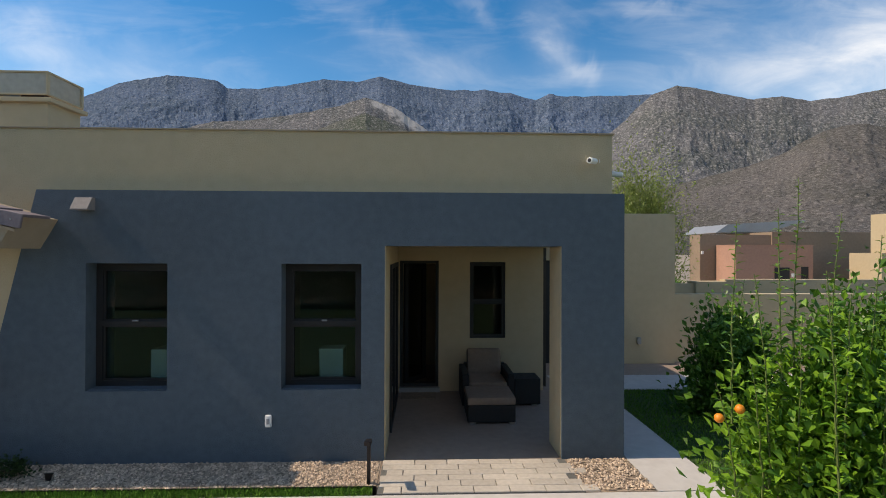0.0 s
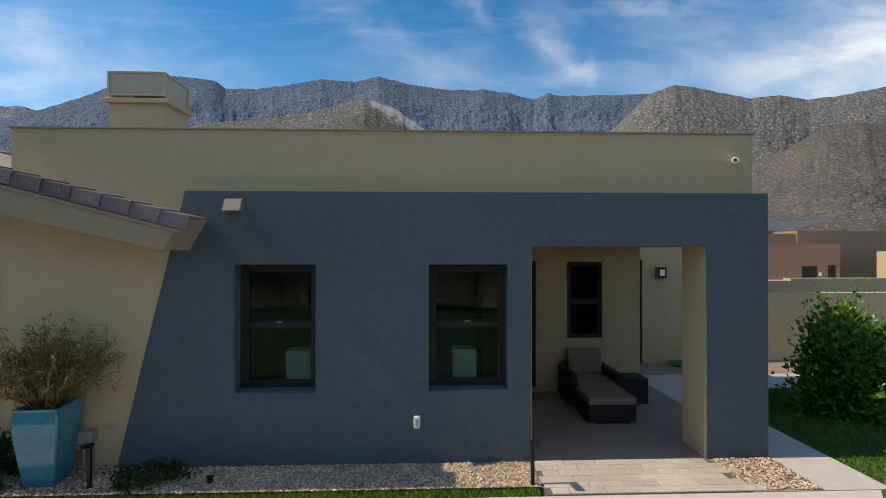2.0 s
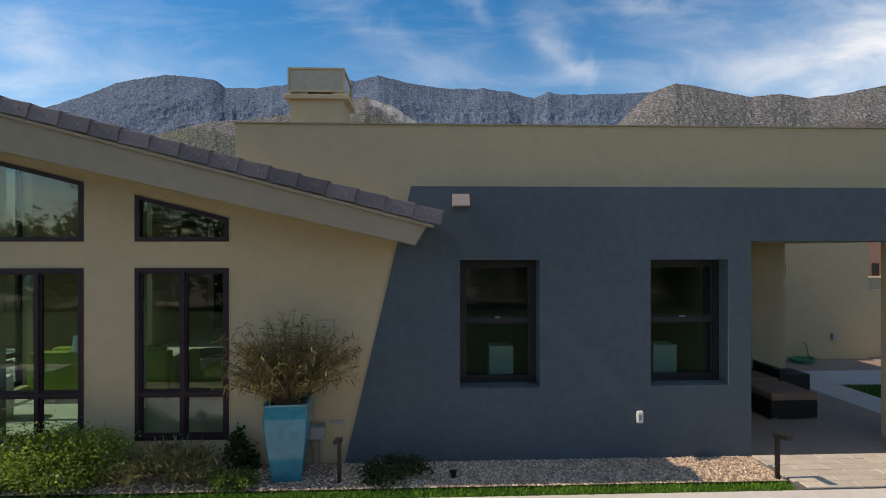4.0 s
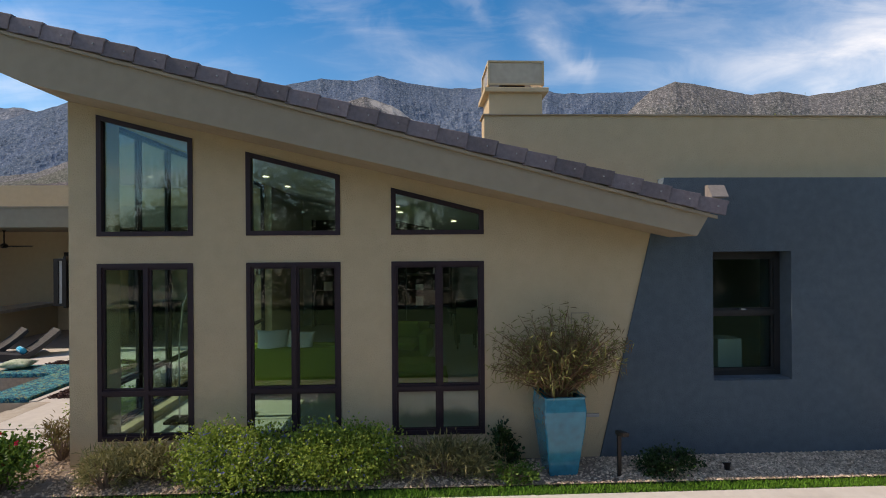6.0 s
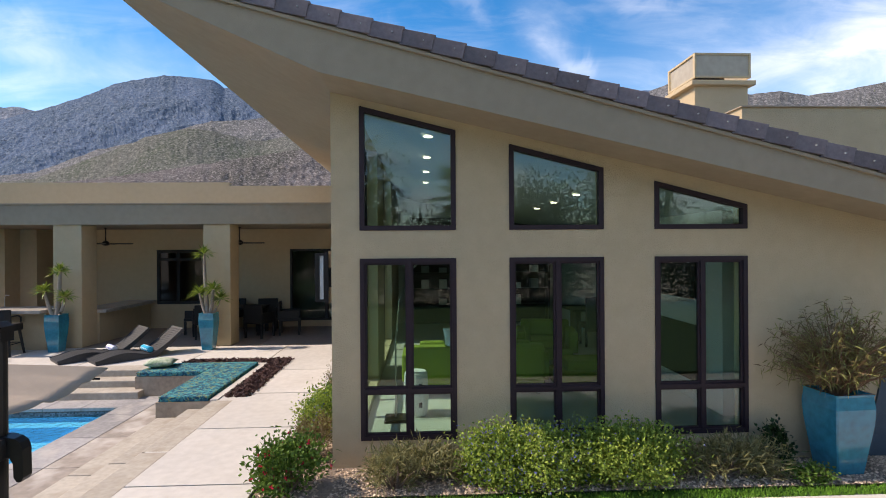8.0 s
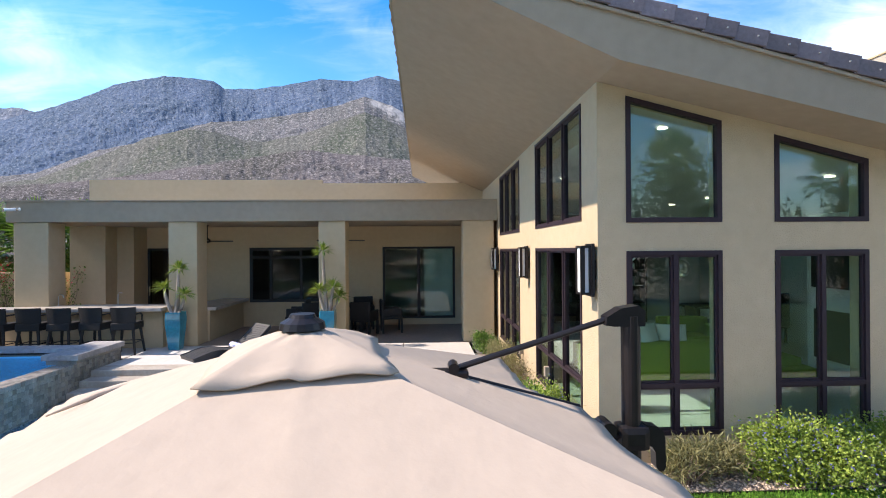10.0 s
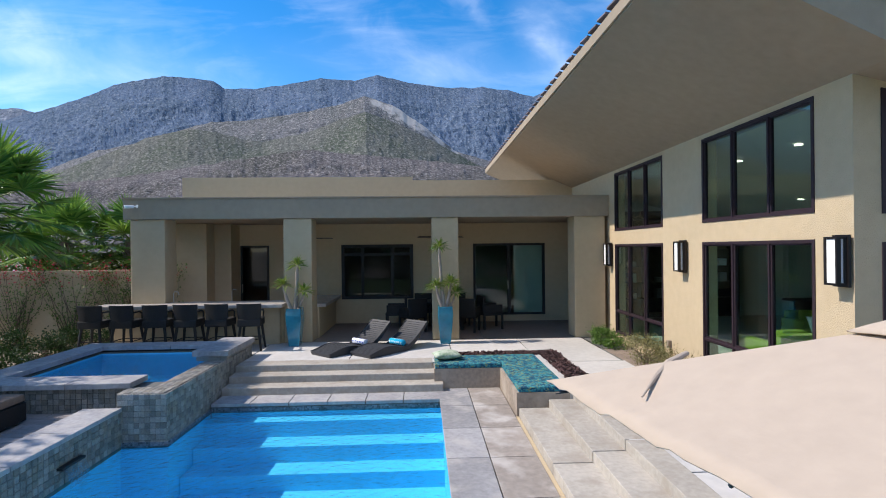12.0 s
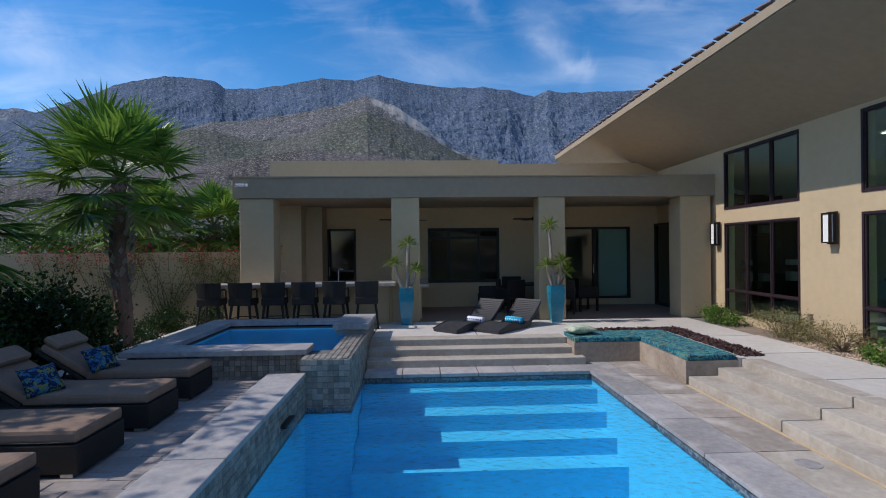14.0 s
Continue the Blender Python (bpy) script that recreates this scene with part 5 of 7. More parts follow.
def pillow(at, rot, size, material, label, name="throw_pillow"):
    bm = bmesh.new()
    n = 12
    sx, sy, h = size
    for s in (1, -1):
        g = [[bm.verts.new((sx * (2 * i / n - 1) * (1 - 0.06 * math.sin(math.pi * j / n)), sy * (2 * j / n - 1) * (1 - 0.06 * math.sin(math.pi * i / n)), s * h * (math.sin(math.pi * i / n) * math.sin(math.pi * j / n)) ** 0.5)) for i in range(n + 1)] for j in range(n + 1)]
        for j in range(n):
            for i in range(n):
                q = (g[j][i], g[j][i + 1], g[j + 1][i + 1], g[j + 1][i])
                bm.faces.new(q if s > 0 else q[::-1])
    bmesh.ops.remove_doubles(bm, verts=bm.verts, dist=0.0005)
    ob = part(name, bm, material, smooth=True)
    ob.matrix_basis = pose(*at, *rot)
    return tagged(ob, label, "pillow")


ch0 = local(chaise(), pose(-21.49, 7.55, 0.152))
for y in (6.55, 5.53, 4.52):
    copy_thing(ch0, pose(-21.45, y, 0.152))
pillow((-21.66, 7.36, 0.66), (8, 50, -24), (0.165, 0.165, 0.06), THROW, "blue leaf-patterned throw pillow on the wicker chaise")
pillow((-21.62, 6.36, 0.66), (8, 50, -28), (0.165, 0.165, 0.06), THROW, "blue leaf-patterned throw pillow on the wicker chaise")


def wave_lounger():
    ob = thing("pool_lounger", (0, 0, 0), "graphite wave-shaped resin pool lounger", "lounger", "wave loungers")
    top, under = [], []
    for i in range(41):
        q = i / 40
        x = -0.82 + 1.64 * q
        if q < 0.6:
            z = 0.065 + 0.085 * math.sin(math.pi * min(q / 0.58, 1.0)) ** 1.4 + 0.02 * q
        else:
            g = (q - 0.6) / 0.4
            z = 0.077 + 0.46 * g ** 1.35
        top.append((x, z))
        under.append((x + 0.02, 0.0 if q < 0.56 else max(0.0, z - 0.06 - 0.05 * (1 - (q - 0.56) / 0.44))))
    bm = bmesh.new()
    for k in range(40):
        prism(bm, [top[k], top[k + 1], under[k + 1], under[k]], -0.30, 0.30)
    bmesh.ops.remove_doubles(bm, verts=bm.verts, dist=0.0008)
    part("deck", bm, LOUNGER, ob)
    bm = bmesh.new()
    for w in (-0.303, 0.303):
        tube(bm, [(x, w, z + 0.004) for x, z in top[::2]], 0.012, 6)
    part("rolled_edge", bm, LOUNGER, ob)
    bm = bmesh.new()
    for k in range(1, 40):
        x, z = top[k]
        box(bm, x - 0.009, x + 0.009, -0.285, 0.285, z - 0.004, z + 0.004)
    tagged(part("weave", bm, LOUNGER, ob), kind="stuff")
    return ob


lo = local(wave_lounger(), pose(-16.78, 11.62, PZ, 0, 0, 47))
copy_thing(lo, pose(-15.98, 11.50, PZ, 0, 0, 47))


def towel(at, rz, material, label):
    bm = bmesh.new()
    tube(bm, [(0, -0.2, 0), (0, -0.195, 0), (0, 0.195, 0), (0, 0.2, 0)], [0.05, 0.062, 0.062, 0.05], 16)
    ob = part("rolled_towel", bm, material, smooth=True)
    ob.matrix_basis = pose(*at, 0, 0, rz)
    return tagged(ob, label, "towel", "rolled towels")


towel((-16.64, 11.75, PZ + 0.155), 47, TOWEL1, "rolled white and blue dotted towel on the lounger")
towel((-15.84, 11.63, PZ + 0.155), 47, TOWEL2, "rolled turquoise dotted towel on the lounger")
pillow((-14.86, 10.28, 0.43), (0, 0, 10), (0.26, 0.2, 0.09), LEAFY, "green leaf-patterned cushion on the concrete bench", "outdoor_cushion")


def bar_stool():
    ob = thing("bar_stool", (0, 0, 0), "black woven bar stool at the outdoor counter", "bar stool", "bar stools")
    bm = bmesh.new()
    soft_box(bm, -0.235, 0.235, -0.23, 0.22, 0.52, 0.68, 0.025)
    part("seat", bm, WICKER, ob)
    bm = bmesh.new()
    g = []
    for j in range(7):
        row = []
        for i in range(9):
            u, v = i / 8 * 2 - 1, j / 6
            row.append((u * (0.225 + 0.025 * v), -0.225 - 0.05 * v + 0.06 * u * u, 0.60 + 0.40 * v))
        g.append(row)
    for off in (0, 0.03):
        vs = [[bm.verts.new((x, y + off, z)) for x, y, z in r] for r in g]
        for j in range(6):
            for i in range(8):
                bm.faces.new((vs[j][i], vs[j][i + 1], vs[j + 1][i + 1], vs[j + 1][i]))
        if off == 0:
            first = vs
    for i in range(8):
        bm.faces.new((first[6][i], first[6][i + 1], vs[6][i + 1], vs[6][i]))
    for j in range(6):
        bm.faces.new((first[j][0], first[j + 1][0], vs[j + 1][0], vs[j][0])), bm.faces.new((first[j][8], vs[j][8], vs[j + 1][8], first[j + 1][8]))
    part("backrest", bm, WICKER, ob)
    for s in (-1, 1):
        bm = bmesh.new()
        tube(bm, [(s * 0.2, -0.2, 0.84), (s * 0.23, 0.05, 0.85), (s * 0.22, 0.16, 0.80), (s * 0.21, 0.17, 0.66)], 0.018, 6)
        part("armrest", bm, WICKER, ob)
        for t in (-1, 1):
            bm = bmesh.new()
            tube(bm, [(s * 0.18, t * 0.17, 0.53), (s * 0.24, t * 0.23, 0.0)], [0.030, 0.022], 6)
            part("leg", bm, WICKER, ob)
    bm = bmesh.new()
    c = [(-0.215, -0.205, 0.25), (0.215, -0.205, 0.25), (0.215, 0.205, 0.25), (-0.215, 0.205, 0.25), (-0.215, -0.205, 0.25)]
    tube(bm, c, 0.011, 6)
    part("footrest", bm, METAL, ob)
    return ob


st = local(bar_stool(), pose(-22.18, 11.86, PZ))
for i, rz in enumerate((-3, 4, 0, -5, 6)):
    copy_thing(st, pose(-21.53 + i * 0.645, 11.86 + 0.02 * (i % 2), PZ, 0, 0, rz))

bar = thing("outdoor_bar", (-20.4, 12.5, PZ), "stucco outdoor bar counter with a stone top", "bar counter")
bm = bmesh.new()
box(bm, -22.2, -21.88, 12.5, 12.8, PZ, 1.14), box(bm, -21.88, -18.52, 12.45, 12.595, PZ, 1.14), box(bm, -18.66, -18.47, 12.596, 13.3, PZ, 1.14)
part("base", bm, STUCCO, bar)
bm = bmesh.new()
box(bm, -22.45, -18.36, 12.06, 12.597, 1.14, 1.215, bevel=0.012), box(bm, -21.10, -18.47, 12.60, 12.95, 1.14, 1.215, bevel=0.006)
part("countertop", bm, GRANITE, bar)
bm = bmesh.new()
tube(bm, [(-21.0, 12.75, 1.21), (-21.0, 12.75, 1.42), (-20.97, 12.75, 1.47), (-20.9, 12.75, 1.46), (-20.88, 12.75, 1.40)], 0.012, 8)
part("tap", bm, STEEL, bar)
bm = bmesh.new()
tube(bm, [(-19.7, 12.8, 1.21), (-19.7, 12.8, 1.45), (-19.67, 12.8, 1.5), (-19.6, 12.8, 1.49)], 0.01, 8)
part("tap", bm, STEEL, bar)
bar = thing("side_counter", (-18.0, 14.3, PZ), "stucco side counter with a thick stone top", "counter")
boxpart("base", (-18.30, -17.78, 13.16, 15.44, PZ, 1.02), STUCCO, bar)
boxpart("countertop", (-18.42, -17.62, 13.155, 15.45, 1.02, 1.10), GRANITE, bar, bevel=0.01)


def dining_chair():
    ob = thing("patio_chair", (0, 0, 0), "black wicker dining chair on the patio", "chair", "patio dining chairs")
    bm = bmesh.new()
    soft_box(bm, -0.27, 0.27, -0.27, 0.27, 0.36, 0.44, 0.02)
    part("seat", bm, WICKER, ob)
    bm = bmesh.new()
    soft_box(bm, -0.27, 0.27, -0.29, -0.23, 0.40, 0.86, 0.02)
    part("backrest", bm, WICKER, ob)
    for s in (-1, 1):
        boxpart("armrest", (s * 0.25 - 0.03, s * 0.25 + 0.03, -0.25, 0.24, 0.44, 0.64), WICKER, ob, bevel=0.012)
        for t in (-1, 1):
            boxpart("leg", (s * 0.24 - 0.025, s * 0.24 + 0.025, t * 0.24 - 0.025, t * 0.24 + 0.025, 0, 0.36), WICKER, ob)
    return ob


pc = local(dining_chair(), pose(-14.15, 13.75, PZ, 0, 0, -20))
for x, y, rz in ((-15.55, 13.8, 30), (-16.0, 14.45, 90), (-15.3, 14.95, 170), (-13.5, 14.2, -80), (-14.3, 14.85, 190)):
    copy_thing(pc, pose(x, y, PZ, 0, 0, rz))
for x in (-14.75,):
    tb = thing("patio_table", (x, 14.35, PZ), "dark wicker patio dining table", "table")
    boxpart("tabletop", (x - 0.55, x + 0.55, 13.95, 14.75, PZ + 0.68, PZ + 0.73), WICKER, tb, bevel=0.01)
    for sx in (-0.48, 0.48):
        for sy in (-0.34, 0.34):
            boxpart("leg", (x + sx - 0.04, x + sx + 0.04, 14.35 + sy - 0.04, 14.35 + sy + 0.04, PZ, PZ + 0.68), WICKER, tb)


def fan(x, y):
    ob = thing("ceiling_fan", (x, y, 3.1), "dark bronze ceiling fan under the patio roof", "ceiling fan", "patio fans")
    bm = bmesh.new()
    tube(bm, [(x, y, 3.118), (x, y, 3.08), (x, y, 2.78)], [0.05, 0.015, 0.015], 10)
    part("rod", bm, METAL, ob)
    bm = bmesh.new()
    tube(bm, [(x, y, 2.78), (x, y, 2.74), (x, y, 2.68), (x, y, 2.65)], [0.03, 0.08, 0.09, 0.04], 14)
    part("motor", bm, METAL, ob)
    for k in range(4):
        a = 0.3 + k * math.pi / 2
        bm = bmesh.new()
        d, e = Vector((math.cos(a), math.sin(a), 0)), Vector((-math.sin(a), math.cos(a), 0))
        vs = [Vector((x, y, 2.705)) + d * r + e * s * wd + Vector((0, 0, s * 0.012)) for r, wd in ((0.08, 0.03), (0.3, 0.06), (0.62, 0.065)) for s in (-1, 1)]
        up = [bm.verts.new(v) for v in vs]
        dn = [bm.verts.new(v - Vector((0, 0, 0.01))) for v in vs]
        for i in (0, 2):
            bm.faces.new((up[i], up[i + 1], up[i + 3], up[i + 2])), bm.faces.new((dn[i], dn[i + 2], dn[i + 3], dn[i + 1]))
        ring = (0, 2, 4, 5, 3, 1)
        for i, j in zip(ring, ring[1:] + ring[:1]):
            bm.faces.new((up[i], dn[i], dn[j], up[j]))
        part("blade", bm, METAL, ob)


fan(-18.25, 14.18), fan(-14.8, 14.18)

# entry porch seating
ac = thing("lounge_chair", (0.75, 8.1, FZ), "dark wicker armchair with taupe cushions", "armchair")
boxpart("base", (0.42, 1.10, 7.85, 8.58, FZ + 0.03, FZ + 0.24), WICKER, ac, bevel=0.01)
for x in (0.38, 1.08):
    boxpart("arm", (x - 0.04, x + 0.06, 7.82, 8.58, FZ + 0.02, FZ + 0.50), WICKER, ac, bevel=0.015)
boxpart("back", (0.42, 1.10, 8.50, 8.62, FZ + 0.2, FZ + 0.52), WICKER, ac, bevel=0.015)
boxpart("seat_cushion", (0.45, 1.03, 7.80, 8.42, FZ + 0.245, FZ + 0.38), CUSHION, ac, bevel=0.04)
bm = bmesh.new()
soft_box(bm, -0.28, 0.28, -0.07, 0.07, 0.0, 0.42, 0.05)
bm.transform(pose(0.74, 8.42, FZ + 0.36, -10))
part("back_cushion", bm, CUSHION, ac)
ot = thing("ottoman", (0.75, 7.3, FZ), "dark wicker ottoman with a taupe cushion", "ottoman")
boxpart("base", (0.36, 1.02, 7.05, 7.68, FZ + 0.03, FZ + 0.26), WICKER, ot, bevel=0.01)
boxpart("cushion", (0.355, 1.025, 7.04, 7.69, FZ + 0.262, FZ + 0.37), CUSHION, ot, bevel=0.035)
for x in (0.40, 0.95):
    boxpart("foot", (x - 0.01, x + 0.07, 7.06, 7.12, FZ + 0.004, FZ + 0.03), STEEL, ot)
sd = thing("side_table", (1.35, 8.0, FZ), "small square dark wicker side table", "side table")
boxpart("body", (1.15, 1.55, 7.85, 8.25, FZ + 0.03, FZ + 0.42), WICKER, sd, bevel=0.012)
boxpart("foot", (1.42, 1.50, 7.86, 7.92, FZ + 0.004, FZ + 0.03), STEEL, sd)
mt = thing("door_mat", (-0.3, 8.4, FZ), "dark brown door mat at the entry", "mat")
boxpart("mat", (-0.62, -0.05, 8.25, 8.58, FZ + 0.005, FZ + 0.02), SOIL, mt)


# ---- tall turquoise pots ----
def pot(at, w, h, rz=0):
    """A square pot that swells at the shoulder and narrows to the foot."""
    ob = thing("planter", at, "tall glazed turquoise square planter", "planter", "turquoise planters")
    bm = bmesh.new()
    prof = [(0.0, 0.33), (0.02, 0.345), (0.30, 0.41), (0.62, 0.485), (0.82, 0.505), (0.93, 0.485), (0.97, 0.48), (1.0, 0.50), (1.0, 0.43), (0.93, 0.42), (0.90, 0.0)]
    rings = []
    for z, r in prof:
        if r == 0:
            break
        ring = []
        for k in range(4):
            for s in (-1, 1):
                a = math.pi / 2 * k + math.pi / 4
                c = Vector((math.cos(a), math.sin(a))) * r * w * 1.414
                t = Vector((-math.sin(a), math.cos(a)))
                ring.append(bm.verts.new((*(c * 0.965 + t * s * r * w * 0.045), z * h)))
        rings.append(ring)
    for a, b in zip(rings, rings[1:]):
        for k in range(8):
            bm.faces.new((a[k], a[(k + 1) % 8], b[(k + 1) % 8], b[k]))
    bm.faces.new(rings[0][::-1])
    part("body", bm, TEAL, None).parent = ob
    bm = bmesh.new()
    box(bm, -0.42 * w, 0.42 * w, -0.42 * w, 0.42 * w, 0.86 * h, 0.91 * h)
    part("soil", bm, SOIL, None).parent = ob
    ob.matrix_basis = pose(*at, 0, 0, rz)
    return ob


pot((-18.12, 12.22, PZ), 0.33, 0.83, 0), pot((-14.79, 12.22, PZ), 0.33, 0.83, 0)
pot((-5.80, 5.62, FZ), 0.43, 0.80, 4)

# ---- cantilever umbrella ----
um = thing("cantilever_umbrella", (-11.82, 2.98, PZ), "beige canvas cantilever umbrella on a dark bronze mast", "umbrella")
bm = bmesh.new()
tube(bm, [(-11.82, 2.98, PZ), (-11.82, 2.98, 2.16)], 0.039, 20)
part("mast", bm, METAL, um, smooth=False)
bm = bmesh.new()
box(bm, -12.25, -11.40, 2.55, 3.4, PZ, PZ + 0.06, bevel=0.01)
part("base_plate", bm, METAL, um)
bm = bmesh.new()
prism(bm, [(-11.772, 2.12), (-11.772, 2.185), (-11.80, 2.205), (-11.87, 2.195), (-11.93, 2.16), (-11.935, 2.125), (-11.90, 2.12)], 2.945, 3.015)
part("mast_head", bm, METAL, um)
bm = bmesh.new()
tube(bm, [(-11.92, 2.98, 2.145), (-12.56, 2.96, 1.955)], 0.013, 8)
part("tie_bar", bm, METAL, um)
bm = bmesh.new()
box(bm, -12.66, -12.50, 2.92, 3.0, 1.925, 1.955, bevel=0.01)
tube(bm, [(-12.56, 2.92, 1.965), (-12.56, 3.0, 1.965)], 0.022, 10)
part("tie_clamp", bm, METAL, um)
crank = bmesh.new()
box(crank, -11.885, -11.755, 2.925, 3.035, 1.61, 1.715, bevel=0.03)
prism(crank, [(-11.77, 1.715), (-11.725, 1.708), (-11.70, 1.69), (-11.69, 1.66), (-11.688, 1.54), (-11.698, 1.522), (-11.715, 1.522), (-11.728, 1.54), (-11.731, 1.60), (-11.745, 1.625), (-11.77, 1.63)], 2.95, 3.0)
slider = part("crank_box", crank, METAL, um)
bm = bmesh.new()
tube(bm, [(-11.93, 2.93, 1.70), (-11.93, 3.03, 1.70)], 0.032, 12)
part("pivot", bm, METAL, slider)
bm = bmesh.new()
tube(bm, [(-11.90, 2.98, 1.68), (-12.15, 2.95, 1.70), (-13.13, 2.84, 1.84)], 0.018, 8)
part("arm", bm, METAL, um)
HUB, HALF, EDGE, TURN = Vector((-13.13, 2.82, 2.12)), 1.25, 1.72, math.radians(11.5)
corners = []
for k in range(8):
    a = k * math.pi / 4
    c, s = math.cos(a), math.sin(a)
    r = HALF / max(abs(c), abs(s)) * (0.91 if k == 0 else 1.0)
    ct_, st_ = math.cos(TURN), math.sin(TURN)
    corners.append(Vector((HUB.x + r * (c * ct_ - s * st_), HUB.y + r * (c * st_ + s * ct_), EDGE - (0.05 if k % 2 else 0.0) + 0.04 * c)))
bm = bmesh.new()
rows = 14
ring = []
for j in range(rows + 1):
    f = 0.09 + 0.91 * j / rows
    rr_ = []
    for k in range(8):
        a, b = corners[k], corners[(k + 1) % 8]
        for i in range(16):
            u = i / 16
            e = a.lerp(b, u)
            p = HUB.lerp(e, f)
            h_ = u / 2 if k % 2 else 0.5 + u / 2   # from corner to corner
            p.z -= (0.075 * math.sin(math.pi * u) if k in (7, 0) else 0.035 * math.sin(math.pi * h_)) * f * (1 if j else 0)
            p.z += 0.0018 * math.sin(k * 2.1 + u * 14 + f * 5) * f * math.sin(math.pi * h_)
            edge_ = max(0.0, (f - 0.72) / 0.28)
            p.z += 0.011 * edge_ * math.sin(u * 6.283 * 3 + k * 1.3) * math.sin(math.pi * u) + 0.006 * edge_ * math.sin(u * 41 + f * 9 + k)
            rr_.append(bm.verts.new(p))
    ring.append(rr_)
for a, b in zip(ring, ring[1:]):
    for k in range(128):
        bm.faces.new((a[k], a[(k + 1) % 128], b[(k + 1) % 128], b[k]))
for a, b in zip(ring, ring[1:]):   # stitched seams at the four corners
    for k in (16, 48, 80, 112):
        bm.edges.get((a[k], b[k])).smooth = False
canopy = part("canopy", bm, CANVAS, um, smooth=True)
sol = canopy.modifiers.new("thickness", "SOLIDIFY")
sol.thickness = 0.006
bm = bmesh.new()
ring = []
for j in range(7):
    f = 0.02 + 0.23 * j / 6
    rr_ = []
    for k in range(8):
        for i in range(10):
            u = i / 10
            e = corners[k].lerp(corners[(k + 1) % 8], u)
            p = HUB.lerp(e, f)
            h_ = u / 2 if k % 2 else 0.5 + u / 2
            p.z += 0.040 - 0.09 * f + 0.012 * math.sin(math.pi * min(f / 0.32, 1)) - 0.012 * f / 0.3 * math.sin(math.pi * h_)
            p.z += 0.006 * (f / 0.3) * math.sin(k * 1.7 + u * 7) + 0.004 * math.sin(k * 2.9 + u * 5 + f * 30)
            rr_.append(bm.verts.new(p))
    ring.append(rr_)
for a, b in zip(ring, ring[1:]):
    for k in range(80):
        bm.faces.new((a[k], a[(k + 1) % 80], b[(k + 1) % 80], b[k]))
vent = part("vent", bm, CANVAS, canopy, smooth=True)
sol = vent.modifiers.new("thickness", "SOLIDIFY")
sol.thickness = 0.005
bm = bmesh.new()
tube(bm, [HUB + Vector((0, 0, 0.03)), HUB + Vector((0, 0, 0.055)), HUB + Vector((0, 0, 0.072)), HUB + Vector((0, 0, 0.085))], [0.085, 0.08, 0.05, 0.045], 18)
part("finial", bm, METAL, um)
for c in corners:
    bm = bmesh.new()
    tube(bm, [HUB.lerp(c, 0.05) - Vector((0, 0, 0.07)), HUB.lerp(c, 0.5) - Vector((0, 0, 0.075)), HUB.lerp(c, 0.97) - Vector((0, 0, 0.075))], 0.008, 6)
    part("rib", bm, METAL, um)
bm = bmesh.new()
tube(bm, [(-12.16, 2.96, 1.76), (-12.02, 2.96, 1.70), (-11.87, 2.97, 1.66)], 0.018, 8)
part("tie_arm", bm, METAL, um)
bm = bmesh.new()
tube(bm, [HUB.lerp(corners[0], f) + Vector((0, 0, 0.008)) for f in (0.52, 0.7, 0.85, 1.0)], 0.008, 6)
part("seam_tape", bm, METAL, canopy, "dark seam tape")
bm = bmesh.new()
fl = [Vector((-14.33, 3.19, 1.725)), Vector((-14.20, 3.34, 1.772)), Vector((-14.05, 3.50, 1.80)), Vector((-13.90, 3.61, 1.822))]
tube(bm, fl, [0.004, 0.014, 0.02, 0.014], 8)
part("pocket_flap", bm, CANVAS, canopy)

# ---- inside the living room ----
def lime_seat(name, at, rz, width, depth, height, label, back=True):
    """Upholstered seat with loose cushions, facing local +y."""
    ob = thing(name, (0, 0, 0), label, "sofa" if width > 1.2 else "armchair")
    w, d = width / 2, depth / 2
    boxpart("base", (-w, w, -d, d, 0.06, 0.28), LIME, ob, bevel=0.03)
    k = max(1, round(width / 0.8))
    for i in range(k):
        a = -w + 0.17 + i * (width - 0.34) / k
        boxpart("seat_cushion", (a + 0.004, a + (width - 0.34) / k - 0.004, -d + 0.2, d + 0.02, 0.282, 0.43), LIME, ob, bevel=0.04)
        if back:
            boxpart("back_cushion", (a + 0.004, a + (width - 0.34) / k - 0.004, -d + 0.17, -d + 0.34, 0.432, height + 0.03), LIME, ob, bevel=0.05)
    if back:
        boxpart("backrest", (-w, w, -d - 0.02, -d + 0.168, 0.20, height), LIME, ob, bevel=0.05)
        for q in (-1, 1):
            boxpart("armrest", (q * w - 0.085, q * w + 0.085, -d + 0.05, d, 0.20, height - 0.13), LIME, ob, bevel=0.04)
    for q in (-1, 1):
        for r in (-1, 1):
            boxpart("foot", (q * (w - 0.08) - 0.025, q * (w - 0.08) + 0.025, r * (d - 0.08) - 0.025, r * (d - 0.08) + 0.025, 0.0, 0.06), STEEL, ob)
    ob.matrix_basis = pose(*at, 0, 0, rz)
    return ob


